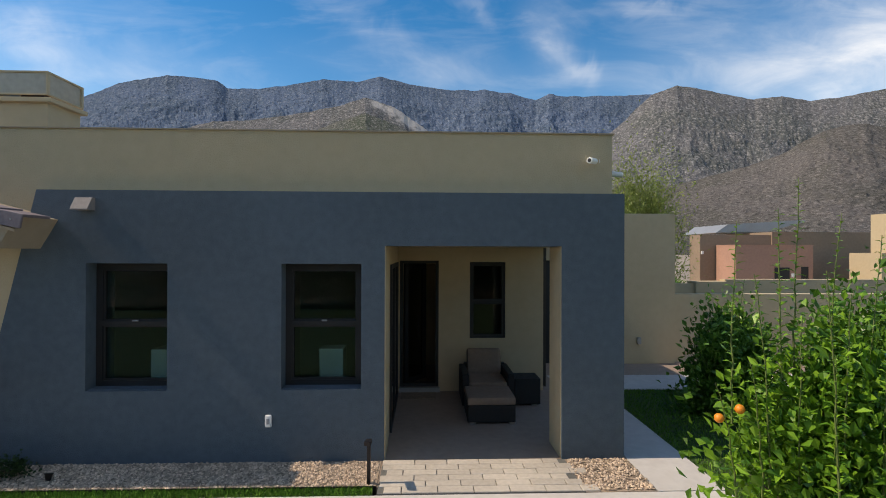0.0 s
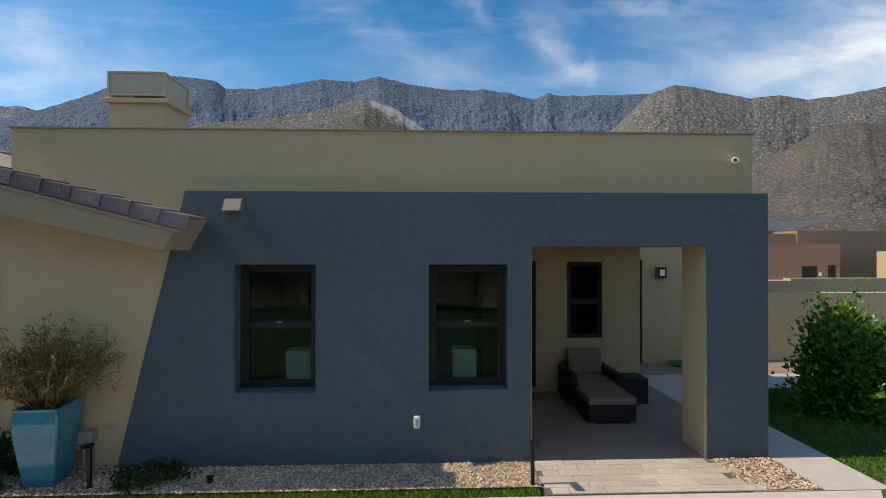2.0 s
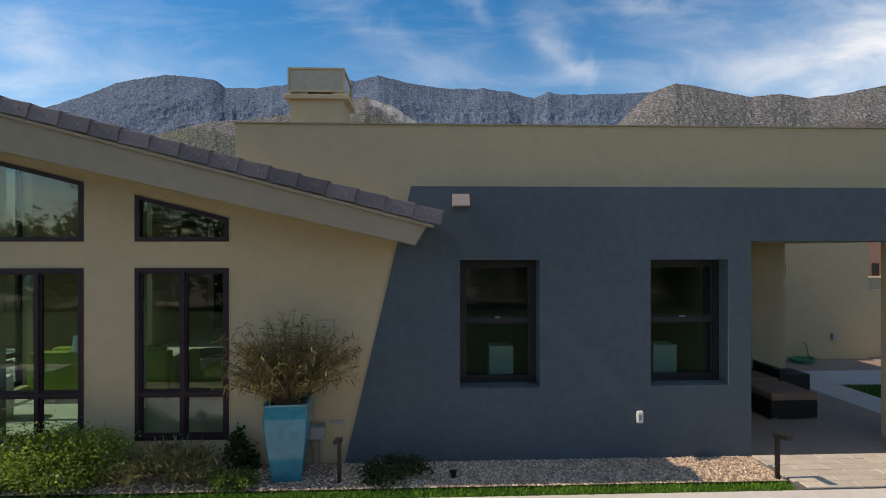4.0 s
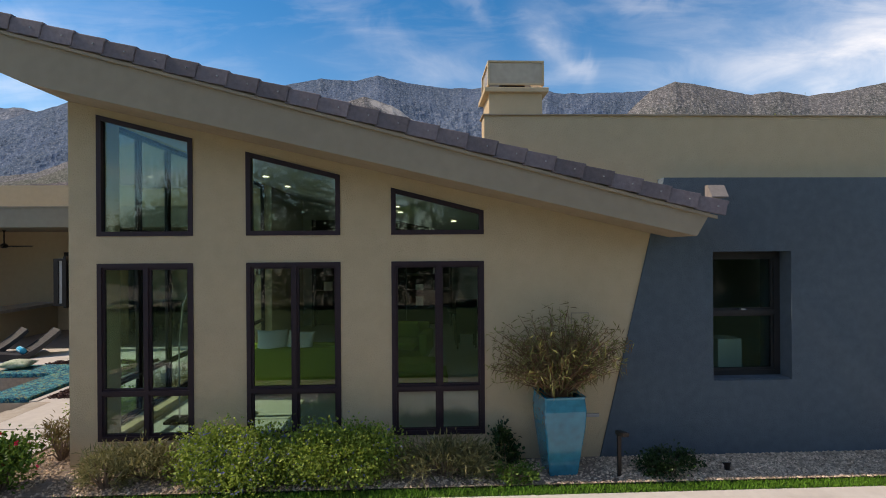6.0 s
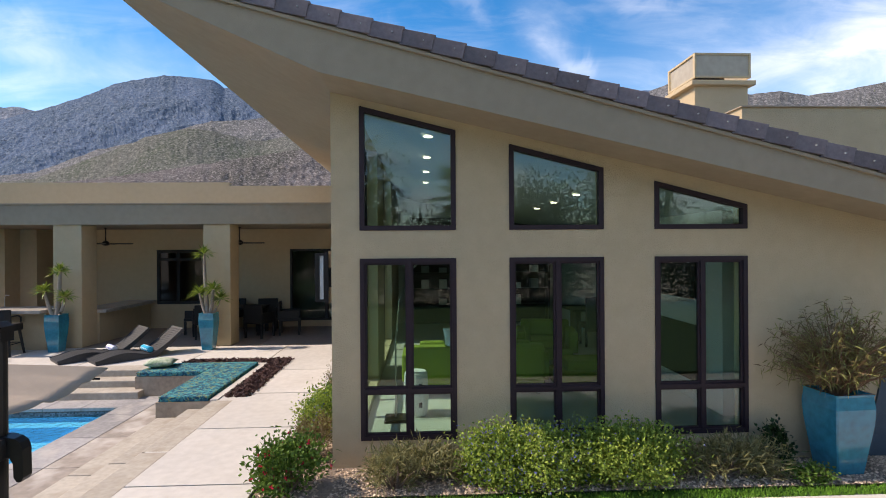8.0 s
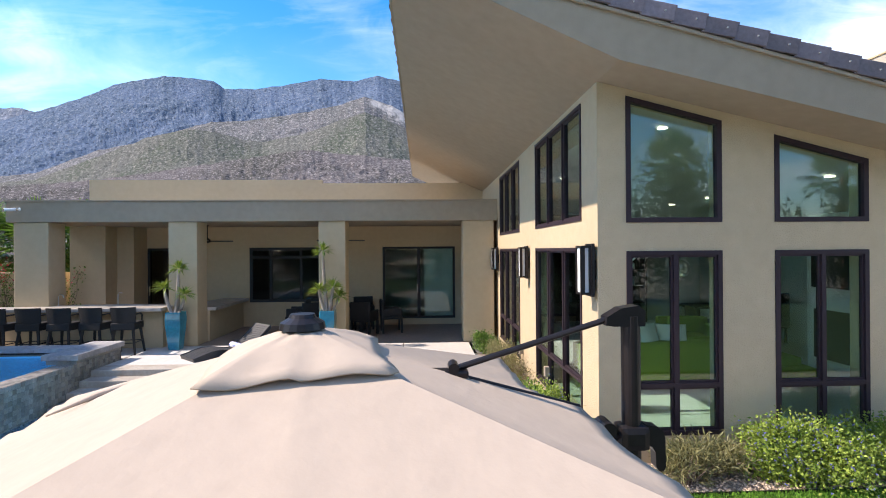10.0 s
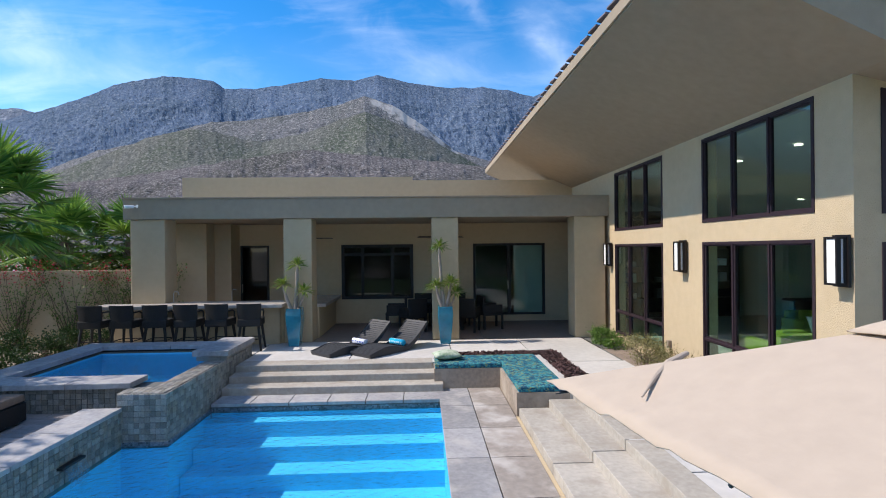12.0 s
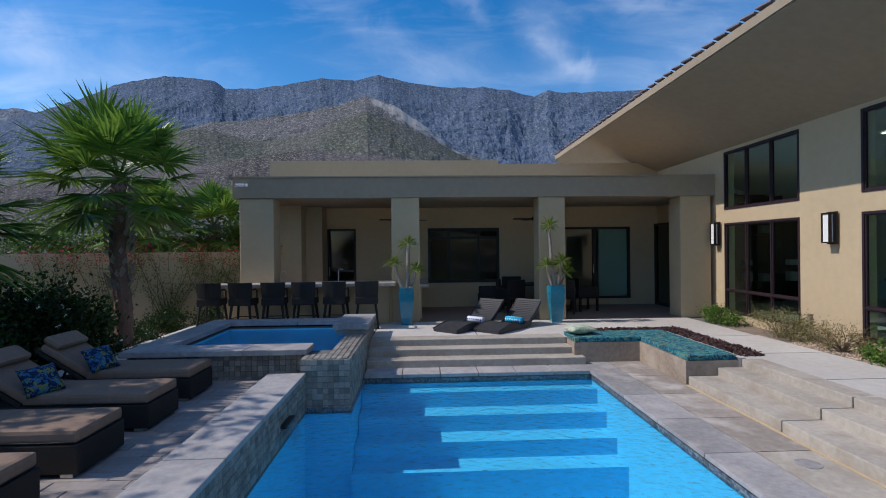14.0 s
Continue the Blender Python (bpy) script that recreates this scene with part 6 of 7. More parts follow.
lime_seat("sofa", (-9.2, 8.42, 0.362), 0, 2.0, 0.9, 0.74, "lime green fabric sofa in the living room")
pillow((-9.45, 8.08, 1.14), (66, 0, 10), (0.22, 0.22, 0.09), WHITE, "white fluffy pillow on the green sofa")
pillow((-9.05, 8.10, 1.12), (66, 0, -14), (0.22, 0.22, 0.09), WHITE, "white fluffy pillow on the green sofa")
lime_seat("armchair", (-7.6, 10.35, 0.362), 170, 0.95, 0.85, 0.72, "lime green fabric armchair across the room")
lime_seat("lime_ottoman", (-7.4, 8.35, 0.362), 0, 1.15, 0.7, 0.5, "low lime green ottoman near the windows", back=False)
ct_ = thing("coffee_table", (-8.3, 9.6, 0.362), "low round dark coffee table", "coffee table")
bm = bmesh.new()
tube(bm, [(-8.3, 9.6, 0.72), (-8.3, 9.6, 0.76)], 0.42, 28)
part("tabletop", bm, BLACK, ct_)
bm = bmesh.new()
tube(bm, [(-8.3, 9.6, 0.364), (-8.3, 9.6, 0.38), (-8.3, 9.6, 0.40), (-8.3, 9.6, 0.72)], [0.22, 0.22, 0.04, 0.04], 18)
part("pedestal", bm, STEEL, ct_)
st2 = thing("pedestal_table", (-10.05, 7.25, 0.36), "white ceramic garden stool by the window", "side table")
bm = bmesh.new()
tube(bm, [(-10.07, 7.27, z) for z in (0.364, 0.40, 0.62, 0.86, 0.90, 0.92)], [0.14, 0.15, 0.165, 0.15, 0.145, 0.13], 20)
part("body", bm, WHITE, st2, smooth=False)
for z in (0.52, 0.76):
    for x in (-10.13, -10.01):
        boxpart("cutout", (x - 0.022, x + 0.022, 7.098, 7.125, z - 0.03, z + 0.03), BLACK, st2)
lampf = thing("floor_lamp", (-10.23, 7.1, 0.36), "tall arched steel floor lamp with a globe shade", "floor lamp")
bm = bmesh.new()
tube(bm, [(-10.32, 7.05, 0.40), (-10.32, 7.05, 1.3), (-10.27, 7.05, 1.85), (-10.12, 7.05, 2.25), (-9.85, 7.05, 2.48), (-9.6, 7.05, 2.47), (-9.47, 7.05, 2.28)], 0.011, 8)
part("stem", bm, STEEL, lampf)
bm = bmesh.new()
bmesh.ops.create_uvsphere(bm, u_segments=20, v_segments=12, radius=0.105, matrix=Matrix.Translation((-9.45, 7.05, 2.18)))
part("shade", bm, STEEL, lampf, smooth=True)
boxpart("base", (-10.46, -10.18, 6.91, 7.19, 0.362, 0.40), METAL, lampf, bevel=0.008)
dt = thing("dining_table", (-5.6, 12.3, 0.36), "dark dining table in the living room", "table")
boxpart("tabletop", (-6.6, -4.7, 11.9, 12.8, 1.06, 1.11), BLACK, dt, bevel=0.008)
for x in (-6.4, -4.9):
    boxpart("leg", (x - 0.05, x + 0.05, 12.1, 12.6, 0.362, 1.06), BLACK, dt)
for x in (-6.25, -5.65, -5.05):
    dc = thing("dining_chair", (x, 11.6, 0.36), "dark upholstered high-backed dining chair", "chair", "dining chairs")
    boxpart("seat", (x - 0.23, x + 0.23, 11.4, 11.85, 0.76, 0.86), BLACK, dc, bevel=0.02)
    boxpart("backrest", (x - 0.23, x + 0.23, 11.33, 11.40, 0.70, 1.45), BLACK, dc, bevel=0.025)
    for a in (-0.2, 0.2):
        for b in (11.42, 11.82):
            boxpart("leg", (x + a - 0.02, x + a + 0.02, b - 0.02, b + 0.02, 0.362, 0.76), BLACK, dc)
fp = thing("fireplace", (-5.9, 8.05, 0.36), "white chimney breast with a black television and firebox", "fireplace")
boxpart("surround", (-6.17, -5.6, 6.95, 9.15, 0.362, 2.98), WHITE, fp)
boxpart("firebox", (-6.178, -6.171, 7.45, 9.0, 0.62, 1.42), BLACK, fp, "black firebox opening")
boxpart("television", (-6.22, -6.171, 7.5, 9.0, 1.78, 2.38), BLACK, fp, "flat black television", bevel=0.006)
bk = thing("bookcase", (-8.4, 14.9, 0.362), "tall dark wood shelving along the rear wall", "shelving")
boxpart("back_panel", (-10.3, -6.4, 15.10, 15.19, 0.364, 3.4), DARKWOOD_SHADE, bk)
for x in (-10.3, -9.0, -7.7, -6.4):
    boxpart("upright", (x - 0.025, x + 0.025, 14.75, 15.099, 0.364, 3.4), DARKWOOD_SHADE, bk)
for z in (0.9, 1.35, 1.8, 2.25, 2.7, 3.15):
    boxpart("shelf", (-10.27, -6.43, 14.77, 15.098, z, z + 0.035), DARKWOOD_SHADE, bk)
rb = random.Random(77)
for z in (0.935, 1.385, 1.835, 2.285):
    for x in (-9.9, -9.4, -8.6, -8.1, -7.3, -6.8):
        if rb.random() < 0.6:
            o = thing("shelf_box", (x, 14.9, z), "small pale storage box on the dark shelves", "box", "shelf boxes")
            boxpart("box", (x - 0.11, x + 0.11, 14.82, 15.02, z + 0.001, z + rb.uniform(0.12, 0.28)), rb.choice((WHITE, CUSHION, GREY)), o, bevel=0.01)
for x, y in [(-9.9, y) for y in (6.6, 7.95, 9.3, 10.7)] + [(-7.65, y) for y in (6.9, 8.2, 9.5, 10.8)] + [(-6.6, 9.9)]:
    z = SOFF(x) - 0.065
    dl = thing("downlight", (x, y, z), "round recessed ceiling light", "ceiling light", "downlights")
    bm = bmesh.new()
    tube(bm, [(x, y, z - 0.012), (x, y, z)], 0.055, 14)
    part("lens", bm, DOWNLIGHT, dl)
for x in (-3.45, -1.40):
    bl = thing("bedside_lamp", (x, 6.6, 0.34), "bedside lamp with a square pale shade", "lamp", "bedside lamps")
    boxpart("stand", (x - 0.18, x + 0.18, 6.46, 6.80, 0.341, 0.95), BLACK, bl)
    boxpart("shade", (x - 0.15, x + 0.15, 6.48, 6.76, 1.0, 1.42), FROST, bl, bevel=0.01)
    boxpart("foot", (x - 0.05, x + 0.05, 6.58, 6.68, 0.951, 1.0), BLACK, bl)


# ---- planting ----
class Leaves:
    """Collects folded leaf blades into one mesh."""

    def __init__(self, seed):
        self.v, self.f, self.r = [], [], random.Random(seed)

    def blade(self, p, d, length, width, up=None, droop=0.0, fold=0.25):
        r = self.r
        up = up or Vector((r.gauss(0, 1), r.gauss(0, 1), r.gauss(0, 1)))
        side = d.cross(up)
        if side.length < 1e-5:
            side = d.cross(Vector((1, 0.3, 0)))
        side.normalize()
        nrm = side.cross(d)
        mid = p + d * length * 0.5 - Vector((0, 0, droop * length * 0.25))
        tip = p + d * length - Vector((0, 0, droop * length))
        k = len(self.v)
        self.v += [p, mid + side * width / 2 + nrm * width * fold, tip, mid - side * width / 2 + nrm * width * fold, mid]
        self.f += [(k, k + 4, k + 1), (k + 1, k + 4, k + 2), (k, k + 3, k + 4), (k + 4, k + 3, k + 2)]

    def mesh(self, name):
        me = bpy.data.meshes.new(name)
        me.from_pydata([tuple(v) for v in self.v], [], self.f)
        return me


def rand_dir(r, upward=0.0):
    d = Vector((r.gauss(0, 1), r.gauss(0, 1), r.gauss(0, 1) + upward))
    return d.normalized()


def shrub(name, at, radii, n, length, width, material, label, category="shrub", seed=1, stems=9, upward=0.5, flowers=None, clumps=26, group="", stem_mat=None, shell=0.55):
    """A bush: thin branching stems and clumps of single leaves with an uneven outline."""
    ob = thing(name, at, label, category, group)
    r = random.Random(seed)
    base = Vector(at)
    rx, ry, rz = radii
    cl = []
    for k in range(clumps):
        d = rand_dir(r, 0.35)
        q = r.uniform(shell, 1.0)
        cl.append((base + Vector((d.x * rx * q, d.y * ry * q, max(0.08 * rz, rz * (0.75 + d.z * 0.8 * q) * 0.62))), r.uniform(0.28, 0.5)))
    bm = bmesh.new()
    for c, s in cl[: stems * 2]:
        m = base.lerp(c, 0.5) + Vector((r.uniform(-0.05, 0.05), r.uniform(-0.05, 0.05), 0.04))
        tube(bm, [base + Vector((r.uniform(-0.1, 0.1) * rx, r.uniform(-0.1, 0.1) * ry, -0.02)), m, c], [0.012, 0.008, 0.003], 5, caps=False)
    tagged(part("woody_stem", bm, stem_mat or BARK, ob), kind="stuff")
    lv, fl = Leaves(seed + 1), Leaves(seed + 2)
    for i in range(n):
        c, s = cl[r.randrange(len(cl))]
        p = c + Vector((r.gauss(0, s * rx * 0.5), r.gauss(0, s * ry * 0.5), r.gauss(0, s * rz * 0.42)))
        if p.z < at[2] + 0.01:
            p.z = at[2] + r.uniform(0.01, 0.08)
        d = ((p - base).normalized() * 0.6 + rand_dir(r, upward) * 0.8).normalized()
        lv.blade(p, d, length * r.uniform(0.6, 1.25), width * r.uniform(0.7, 1.2), droop=r.uniform(0, 0.3))
        if flowers and r.random() < flowers[1]:
            for _ in range(4):
                fl.blade(p + d * length * 0.6, rand_dir(r, 0.5), flowers[2], flowers[2] * 0.7)
    foliage = part("foliage", lv.mesh("foliage"), material, ob)
    tagged(foliage, kind="stuff")
    if flowers:
        tagged(part("blossom", fl.mesh("blossom"), flowers[0], ob), kind="stuff")
    return ob


L_OLIVEGREEN = leaf_mat("palo_verde_leaf", (0.14, 0.19, 0.04), (0.28, 0.34, 0.09))
# front bed
shrub("lantana_hedge", (-9.05, 5.50, FZ), (0.64, 0.33, 0.44), 21000, 0.036, 0.025, L_LIME, "low rounded green hedge with small blue flowers", "hedge", 11, clumps=46, flowers=(L_BLUE, 0.07, 0.018))
shrub("lantana_hedge", (-8.05, 5.51, FZ), (0.62, 0.33, 0.45), 20000, 0.036, 0.025, L_LIME, "low rounded green hedge with small blue flowers", "hedge", 12, clumps=42, flowers=(L_BLUE, 0.03, 0.016))
shrub("feathery_shrub", (-9.95, 5.60, FZ), (0.42, 0.22, 0.32), 1900, 0.11, 0.014, L_OLIVE, "sparse olive-green narrow-leaved shrub", "shrub", 13, clumps=24)
shrub("feathery_shrub", (-10.25, 5.45, FZ), (0.26, 0.2, 0.34), 900, 0.10, 0.013, L_OLIVE, "sparse olive-green narrow-leaved shrub", "shrub", 14, clumps=16)
shrub("feathery_shrub", (-7.02, 5.55, FZ), (0.52, 0.24, 0.32), 2400, 0.12, 0.015, L_OLIVE, "olive-green narrow-leaved shrub by the pot", "shrub", 15, clumps=26)
shrub("dark_shrub", (-6.34, 5.72, FZ), (0.17, 0.14, 0.38), 700, 0.05, 0.035, L_DARK, "small dark-leaved upright shrub", "shrub", 16, clumps=12)
shrub("groundcover", (-6.30, 5.40, FZ), (0.20, 0.14, 0.18), 900, 0.035, 0.026, L_GREEN, "small bright green groundcover plant", "shrub", 17, clumps=14)
shrub("dark_groundcover", (-4.68, 5.50, FZ), (0.34, 0.22, 0.19), 1500, 0.04, 0.026, L_DARK, "low dark green groundcover on the gravel", "shrub", 18, clumps=22)
shrub("crown_of_thorns", (-11.20, 5.45, FZ), (0.36, 0.28, 0.46), 2600, 0.055, 0.032, L_GREEN, "dark green bush with red flowers at the corner", "shrub", 19, clumps=28, flowers=(L_RED, 0.02, 0.03))
# bed under the side windows
shrub("yellow_shrub", (-11.15, 6.15, FZ), (0.2, 0.3, 0.42), 1100, 0.08, 0.012, L_DRY, "thin yellow-green wiry shrub", "shrub", 20, clumps=18)
shrub("lantana_hedge", (-11.22, 7.0, FZ), (0.28, 0.4, 0.46), 3600, 0.04, 0.024, L_LIME, "rounded green shrub with blue flowers", "hedge", 21, clumps=26, flowers=(L_BLUE, 0.04, 0.016))
shrub("groundcover", (-11.28, 7.75, FZ), (0.26, 0.35, 0.30), 1500, 0.05, 0.035, L_GREEN, "glossy low green plant in the side bed", "shrub", 22, clumps=18)
shrub("yellow_shrub", (-11.22, 8.7, FZ), (0.24, 0.5, 0.42), 1300, 0.07, 0.011, L_DRY, "thin yellow-green wiry shrub", "shrub", 23, clumps=22)
shrub("lantana_hedge", (-11.25, 10.0, FZ), (0.30, 0.75, 0.48), 3000, 0.04, 0.02, L_OLIVE, "rounded grey-green shrub under the windows", "hedge", 24, clumps=34)
shrub("groundcover", (-11.30, 11.6, FZ), (0.28, 0.6, 0.34), 1900, 0.05, 0.036, L_GREEN, "glossy low green plant in the side bed", "shrub", 25, clumps=22)


def wiry_plant(at, n, height, spread, label, seed):
    """Thin arching twigs with narrow leaves, growing from a pot."""
    ob = thing("potted_shrub", at, label, "plant")
    r = random.Random(seed)
    bm = bmesh.new()
    lv = Leaves(seed)
    b = Vector(at)
    for k in range(n):
        a, t = r.uniform(0, 2 * math.pi), r.uniform(0.05, 1.0) ** 0.7
        end = b + Vector((math.cos(a) * spread * t, math.sin(a) * spread * t * 0.6, height * r.uniform(0.35, 1.0) * (1 - 0.35 * t * t)))
        mid = b.lerp(end, 0.5) + Vector((r.uniform(-0.08, 0.08), r.uniform(-0.06, 0.06), height * 0.14))
        pts = []
        for i in range(8):
            u = i / 7
            pts.append(b * (1 - u) ** 2 + mid * 2 * u * (1 - u) + end * u * u + Vector((r.uniform(-1, 1), r.uniform(-1, 1), r.uniform(-1, 1))) * 0.016)
        tube(bm, pts, [0.007 - 0.0007 * i for i in range(8)], 4, caps=False)
        for i in range(2, 8):
            for _ in range(4 if i > 3 else 2):
                p = pts[i] + Vector((r.uniform(-1, 1), r.uniform(-1, 1), r.uniform(-1, 1))) * 0.02
                lv.blade(p, rand_dir(r, 0.2), r.uniform(0.05, 0.12), 0.013, droop=r.uniform(0, 0.5))
    tagged(part("twig_work", bm, DRYTWIG, ob), kind="stuff")
    tagged(part("foliage", lv.mesh("foliage"), L_DRYGREEN, ob), kind="stuff")


DRYTWIG = mat("dry_twig", (0.19, 0.10, 0.055), 0.9, scale=20, vary=0.3, bump=0.3)
L_DRYGREEN = leaf_mat("dry_green_leaf", (0.14, 0.085, 0.04), (0.27, 0.27, 0.08))
wiry_plant((-5.80, 5.60, FZ + 0.71), 210, 1.0, 0.76, "dry wiry shrub with narrow leaves in the turquoise planter", 31)


def pachypodium(at, trunks, seed):
    ob = thing("potted_palm", at, "spiny grey-stemmed potted palm with leaf rosettes", "plant", "potted palms")
    r = random.Random(seed)
    b = Vector(at)
    for dx, dy, h, rad in trunks:
        top = b + Vector((dx, dy, h))
        mid = b + Vector((dx * 0.75, dy * 0.6, h * 0.45))
        pts = [b + Vector((dx * 0.15, 0, 0)), mid, top]
        fine = []
        for i in range(9):
            u = i / 8
            fine.append(pts[0] * (1 - u) ** 2 + pts[1] * 2 * u * (1 - u) + pts[2] * u * u)
        bm = bmesh.new()
        tube(bm, fine, [rad * (1 - 0.055 * i) for i in range(9)], 9)
        part("trunk", bm, PALEBARK, ob, smooth=True)
        lv = Leaves(seed + int(h * 100))
        for k in range(60):
            a, e = r.uniform(0, 6.283), r.uniform(-0.25, 1.25)
            d = Vector((math.cos(a) * math.cos(e), math.sin(a) * math.cos(e), math.sin(e)))
            lv.blade(top + d * 0.02, d, r.uniform(0.20, 0.33), 0.036, up=Vector((0, 0, 1)), droop=r.uniform(0.1, 0.4), fold=0.3)
        tagged(part("leaf_rosette", lv.mesh("rosette"), L_ROSETTE, ob), kind="stuff")


L_ROSETTE = leaf_mat("rosette_leaf", (0.07, 0.14, 0.02), (0.26, 0.33, 0.05), 0.4)
pachypodium((-18.12, 12.22, PZ + 0.72), [(-0.25, 0, 0.62, 0.05), (0.05, 0.05, 1.05, 0.058), (0.22, -0.05, 0.48, 0.045)], 41)
pachypodium((-14.79, 12.22, PZ + 0.72), [(-0.20, 0, 0.55, 0.045), (-0.12, 0.05, 1.42, 0.05), (0.12, -0.05, 0.62, 0.05), (0.24, 0.03, 0.40, 0.035)], 42)


def fan_palm(at, height, crown, seed, fronds=34, name="fan_palm", label="desert fan palm with a shaggy trunk"):
    ob = thing(name, at, label, "palm tree", "fan palms")
    r = random.Random(seed)
    b = Vector(at)
    bm = bmesh.new()
    n = 26
    pts = [b + Vector((0.05 * math.sin(i * 0.25), 0.03 * math.sin(i * 0.4), height * i / n)) for i in range(n + 1)]
    tube(bm, pts, [0.145 - 0.03 * i / n + 0.014 * (i % 2) for i in range(n + 1)], 14)
    part("trunk", bm, PALMBARK, ob, smooth=False)
    lv = Leaves(seed + 5)
    for k in range(160):
        a, z = r.uniform(0, 6.283), r.uniform(0.35, 1.0) * height
        d = Vector((math.cos(a) * 0.5, math.sin(a) * 0.5, 0.8)).normalized()
        lv.blade(b + Vector((math.cos(a) * 0.15, math.sin(a) * 0.15, z - 0.1)), d, 0.2, 0.09, up=Vector((math.cos(a), math.sin(a), 0)), droop=0.1)
    tagged(part("frond_base", lv.mesh("frond_base"), PALEBARK, ob, "dry cut frond base"), kind="stuff")
    top = pts[-1]
    st_, lv = bmesh.new(), Leaves(seed + 9)
    for k in range(fronds):
        a = k * 2.399 + r.uniform(-0.2, 0.2)
        e = 1.25 - 2.15 * (k / fronds) + r.uniform(-0.15, 0.15)
        d = Vector((math.cos(a) * math.cos(e), math.sin(a) * math.cos(e), math.sin(e)))
        plen = crown * r.uniform(0.42, 0.58)
        p1 = top + d * plen - Vector((0, 0, 0.10 * plen * math.cos(e)))
        tube(st_, [top, top.lerp(p1, 0.5) + Vector((0, 0, 0.03)), p1], [0.02, 0.014, 0.01], 5, caps=False)
        side = d.cross(Vector((0, 0, 1)))
        if side.length < 0.1:
            side = Vector((math.sin(a), -math.cos(a), 0))
        side.normalize()
        nrm = side.cross(d)
        L = crown * r.uniform(0.50, 0.62)
        m = 36
        for j in range(m):
            g = math.radians(-118 + 236 * j / (m - 1))
            dd = (d * math.cos(g) + side * math.sin(g) + nrm * (0.22 - 0.25 * abs(g) / 2)).normalized()
            ll = L * (1 - 0.28 * abs(g) / 2.1) * r.uniform(0.88, 1.05)
            lv.blade(p1, dd, ll, 0.07, up=nrm, droop=r.uniform(0.05, 0.30), fold=0.2)
    tagged(part("petiole_work", st_, L_PETIOLE, ob), kind="stuff")
    tagged(part("crown", lv.mesh("crown"), L_PALM, ob), kind="stuff")
    return ob


PALMBARK = mat("palm_bark", (0.20, 0.115, 0.085), 0.95, scale=14, vary=0.35, bump=0.8, bump_scale=40, dist=0.02)
L_PETIOLE = mat("palm_petiole", (0.12, 0.16, 0.04), 0.6, scale=20, vary=0.2, bump=0.1)
fan_palm((-23.12, 10.25, 0.1), 3.15, 1.68, 51, fronds=30)
fan_palm((-24.35, 7.6, 0.1), 2.35, 1.75, 52, label="desert fan palm beside the garden wall")
fan_palm((-25.6, 15.9, 0.0), 2.7, 1.7, 53, fronds=24, label="smaller fan palm behind the garden wall")
fan_palm((-24.0, 16.4, 0.0), 2.7, 1.6, 54, fronds=22, label="smaller fan palm behind the garden wall")
fan_palm((7.3, 15.5, 0.0), 1.0, 1.1, 55, fronds=22, label="low fan palm behind the garden wall")
# garden wall on the far side of the pool, with climbers
bm = bmesh.new()
box(bm, -34, -22.0, 14.4, 14.62, -0.12, 1.92), box(bm, -30.2, -30.0, 2, 14.4, -0.12, 1.92)
tagged(part("wall_garden_pool", bm, STUCCO), "beige stucco garden wall behind the pool", "wall", kind="structure")


def climber(x, w, seed, red):
    ob = thing("bougainvillea", (x, 14.3, 0.0), "sparse bougainvillea with red flowers on the wall", "climber", "climbers")
    r = random.Random(seed)
    bm = bmesh.new()
    lv, fl = Leaves(seed), Leaves(seed + 1)
    for k in range(16):
        p = Vector((x + r.uniform(-0.1, 0.1), 14.3, 0.0))
        pts = [p]
        dx = r.uniform(-1, 1) * w / 9
        for i in range(9):
            p = p + Vector((dx + r.uniform(-0.06, 0.06), r.uniform(-0.03, 0.03), r.uniform(0.16, 0.27)))
            p.y = min(14.36, max(14.05, p.y))
            pts.append(p)
            for _ in range(7):
                q = p + Vector((r.gauss(0, 0.09), r.gauss(-0.03, 0.05), r.gauss(0, 0.09)))
                lv.blade(q, rand_dir(r), r.uniform(0.04, 0.07), 0.035)
            if p.z > 1.55:
                for _ in range(red):
                    q = p + Vector((r.gauss(0, 0.13), r.gauss(-0.03, 0.08), r.gauss(0.05, 0.1)))
                    fl.blade(q, rand_dir(r), 0.045, 0.04)
        tube(bm, pts, [0.012 - 0.001 * i for i in range(10)], 5, caps=False)
    tagged(part("woody_stem", bm, BARK, ob), kind="stuff")
    tagged(part("foliage", lv.mesh("foliage"), L_GREEN, ob), kind="stuff")
    tagged(part("blossom", fl.mesh("blossom"), L_RED, ob), kind="stuff")


for i, (x, rd) in enumerate(((-27.2, 4), (-25.7, 6), (-24.3, 2), (-23.2, 5), (-22.4, 1))):
    climber(x, 1.1, 60 + i, rd)
for i, (x, y, rx, ry, rz) in enumerate(((-23.7, 9.2, 0.9, 0.8, 1.25), (-24.6, 7.9, 1.0, 0.9, 1.6), (-23.6, 7.7, 0.6, 0.6, 0.9), (-24.3, 6.4, 0.9, 0.8, 1.5), (-24.9, 5.0, 0.9, 0.8, 1.5), (-26.2, 10.8, 1.2, 0.9, 1.3))):
    shrub("dark_hedge", (x, y, 0.0), (rx, ry, rz), 7000, 0.10, 0.06, L_DARK, "dark glossy shrub with a few white roses", "shrub", 70 + i, clumps=40, flowers=(L_PETAL, 0.003, 0.045) if i < 3 else None)
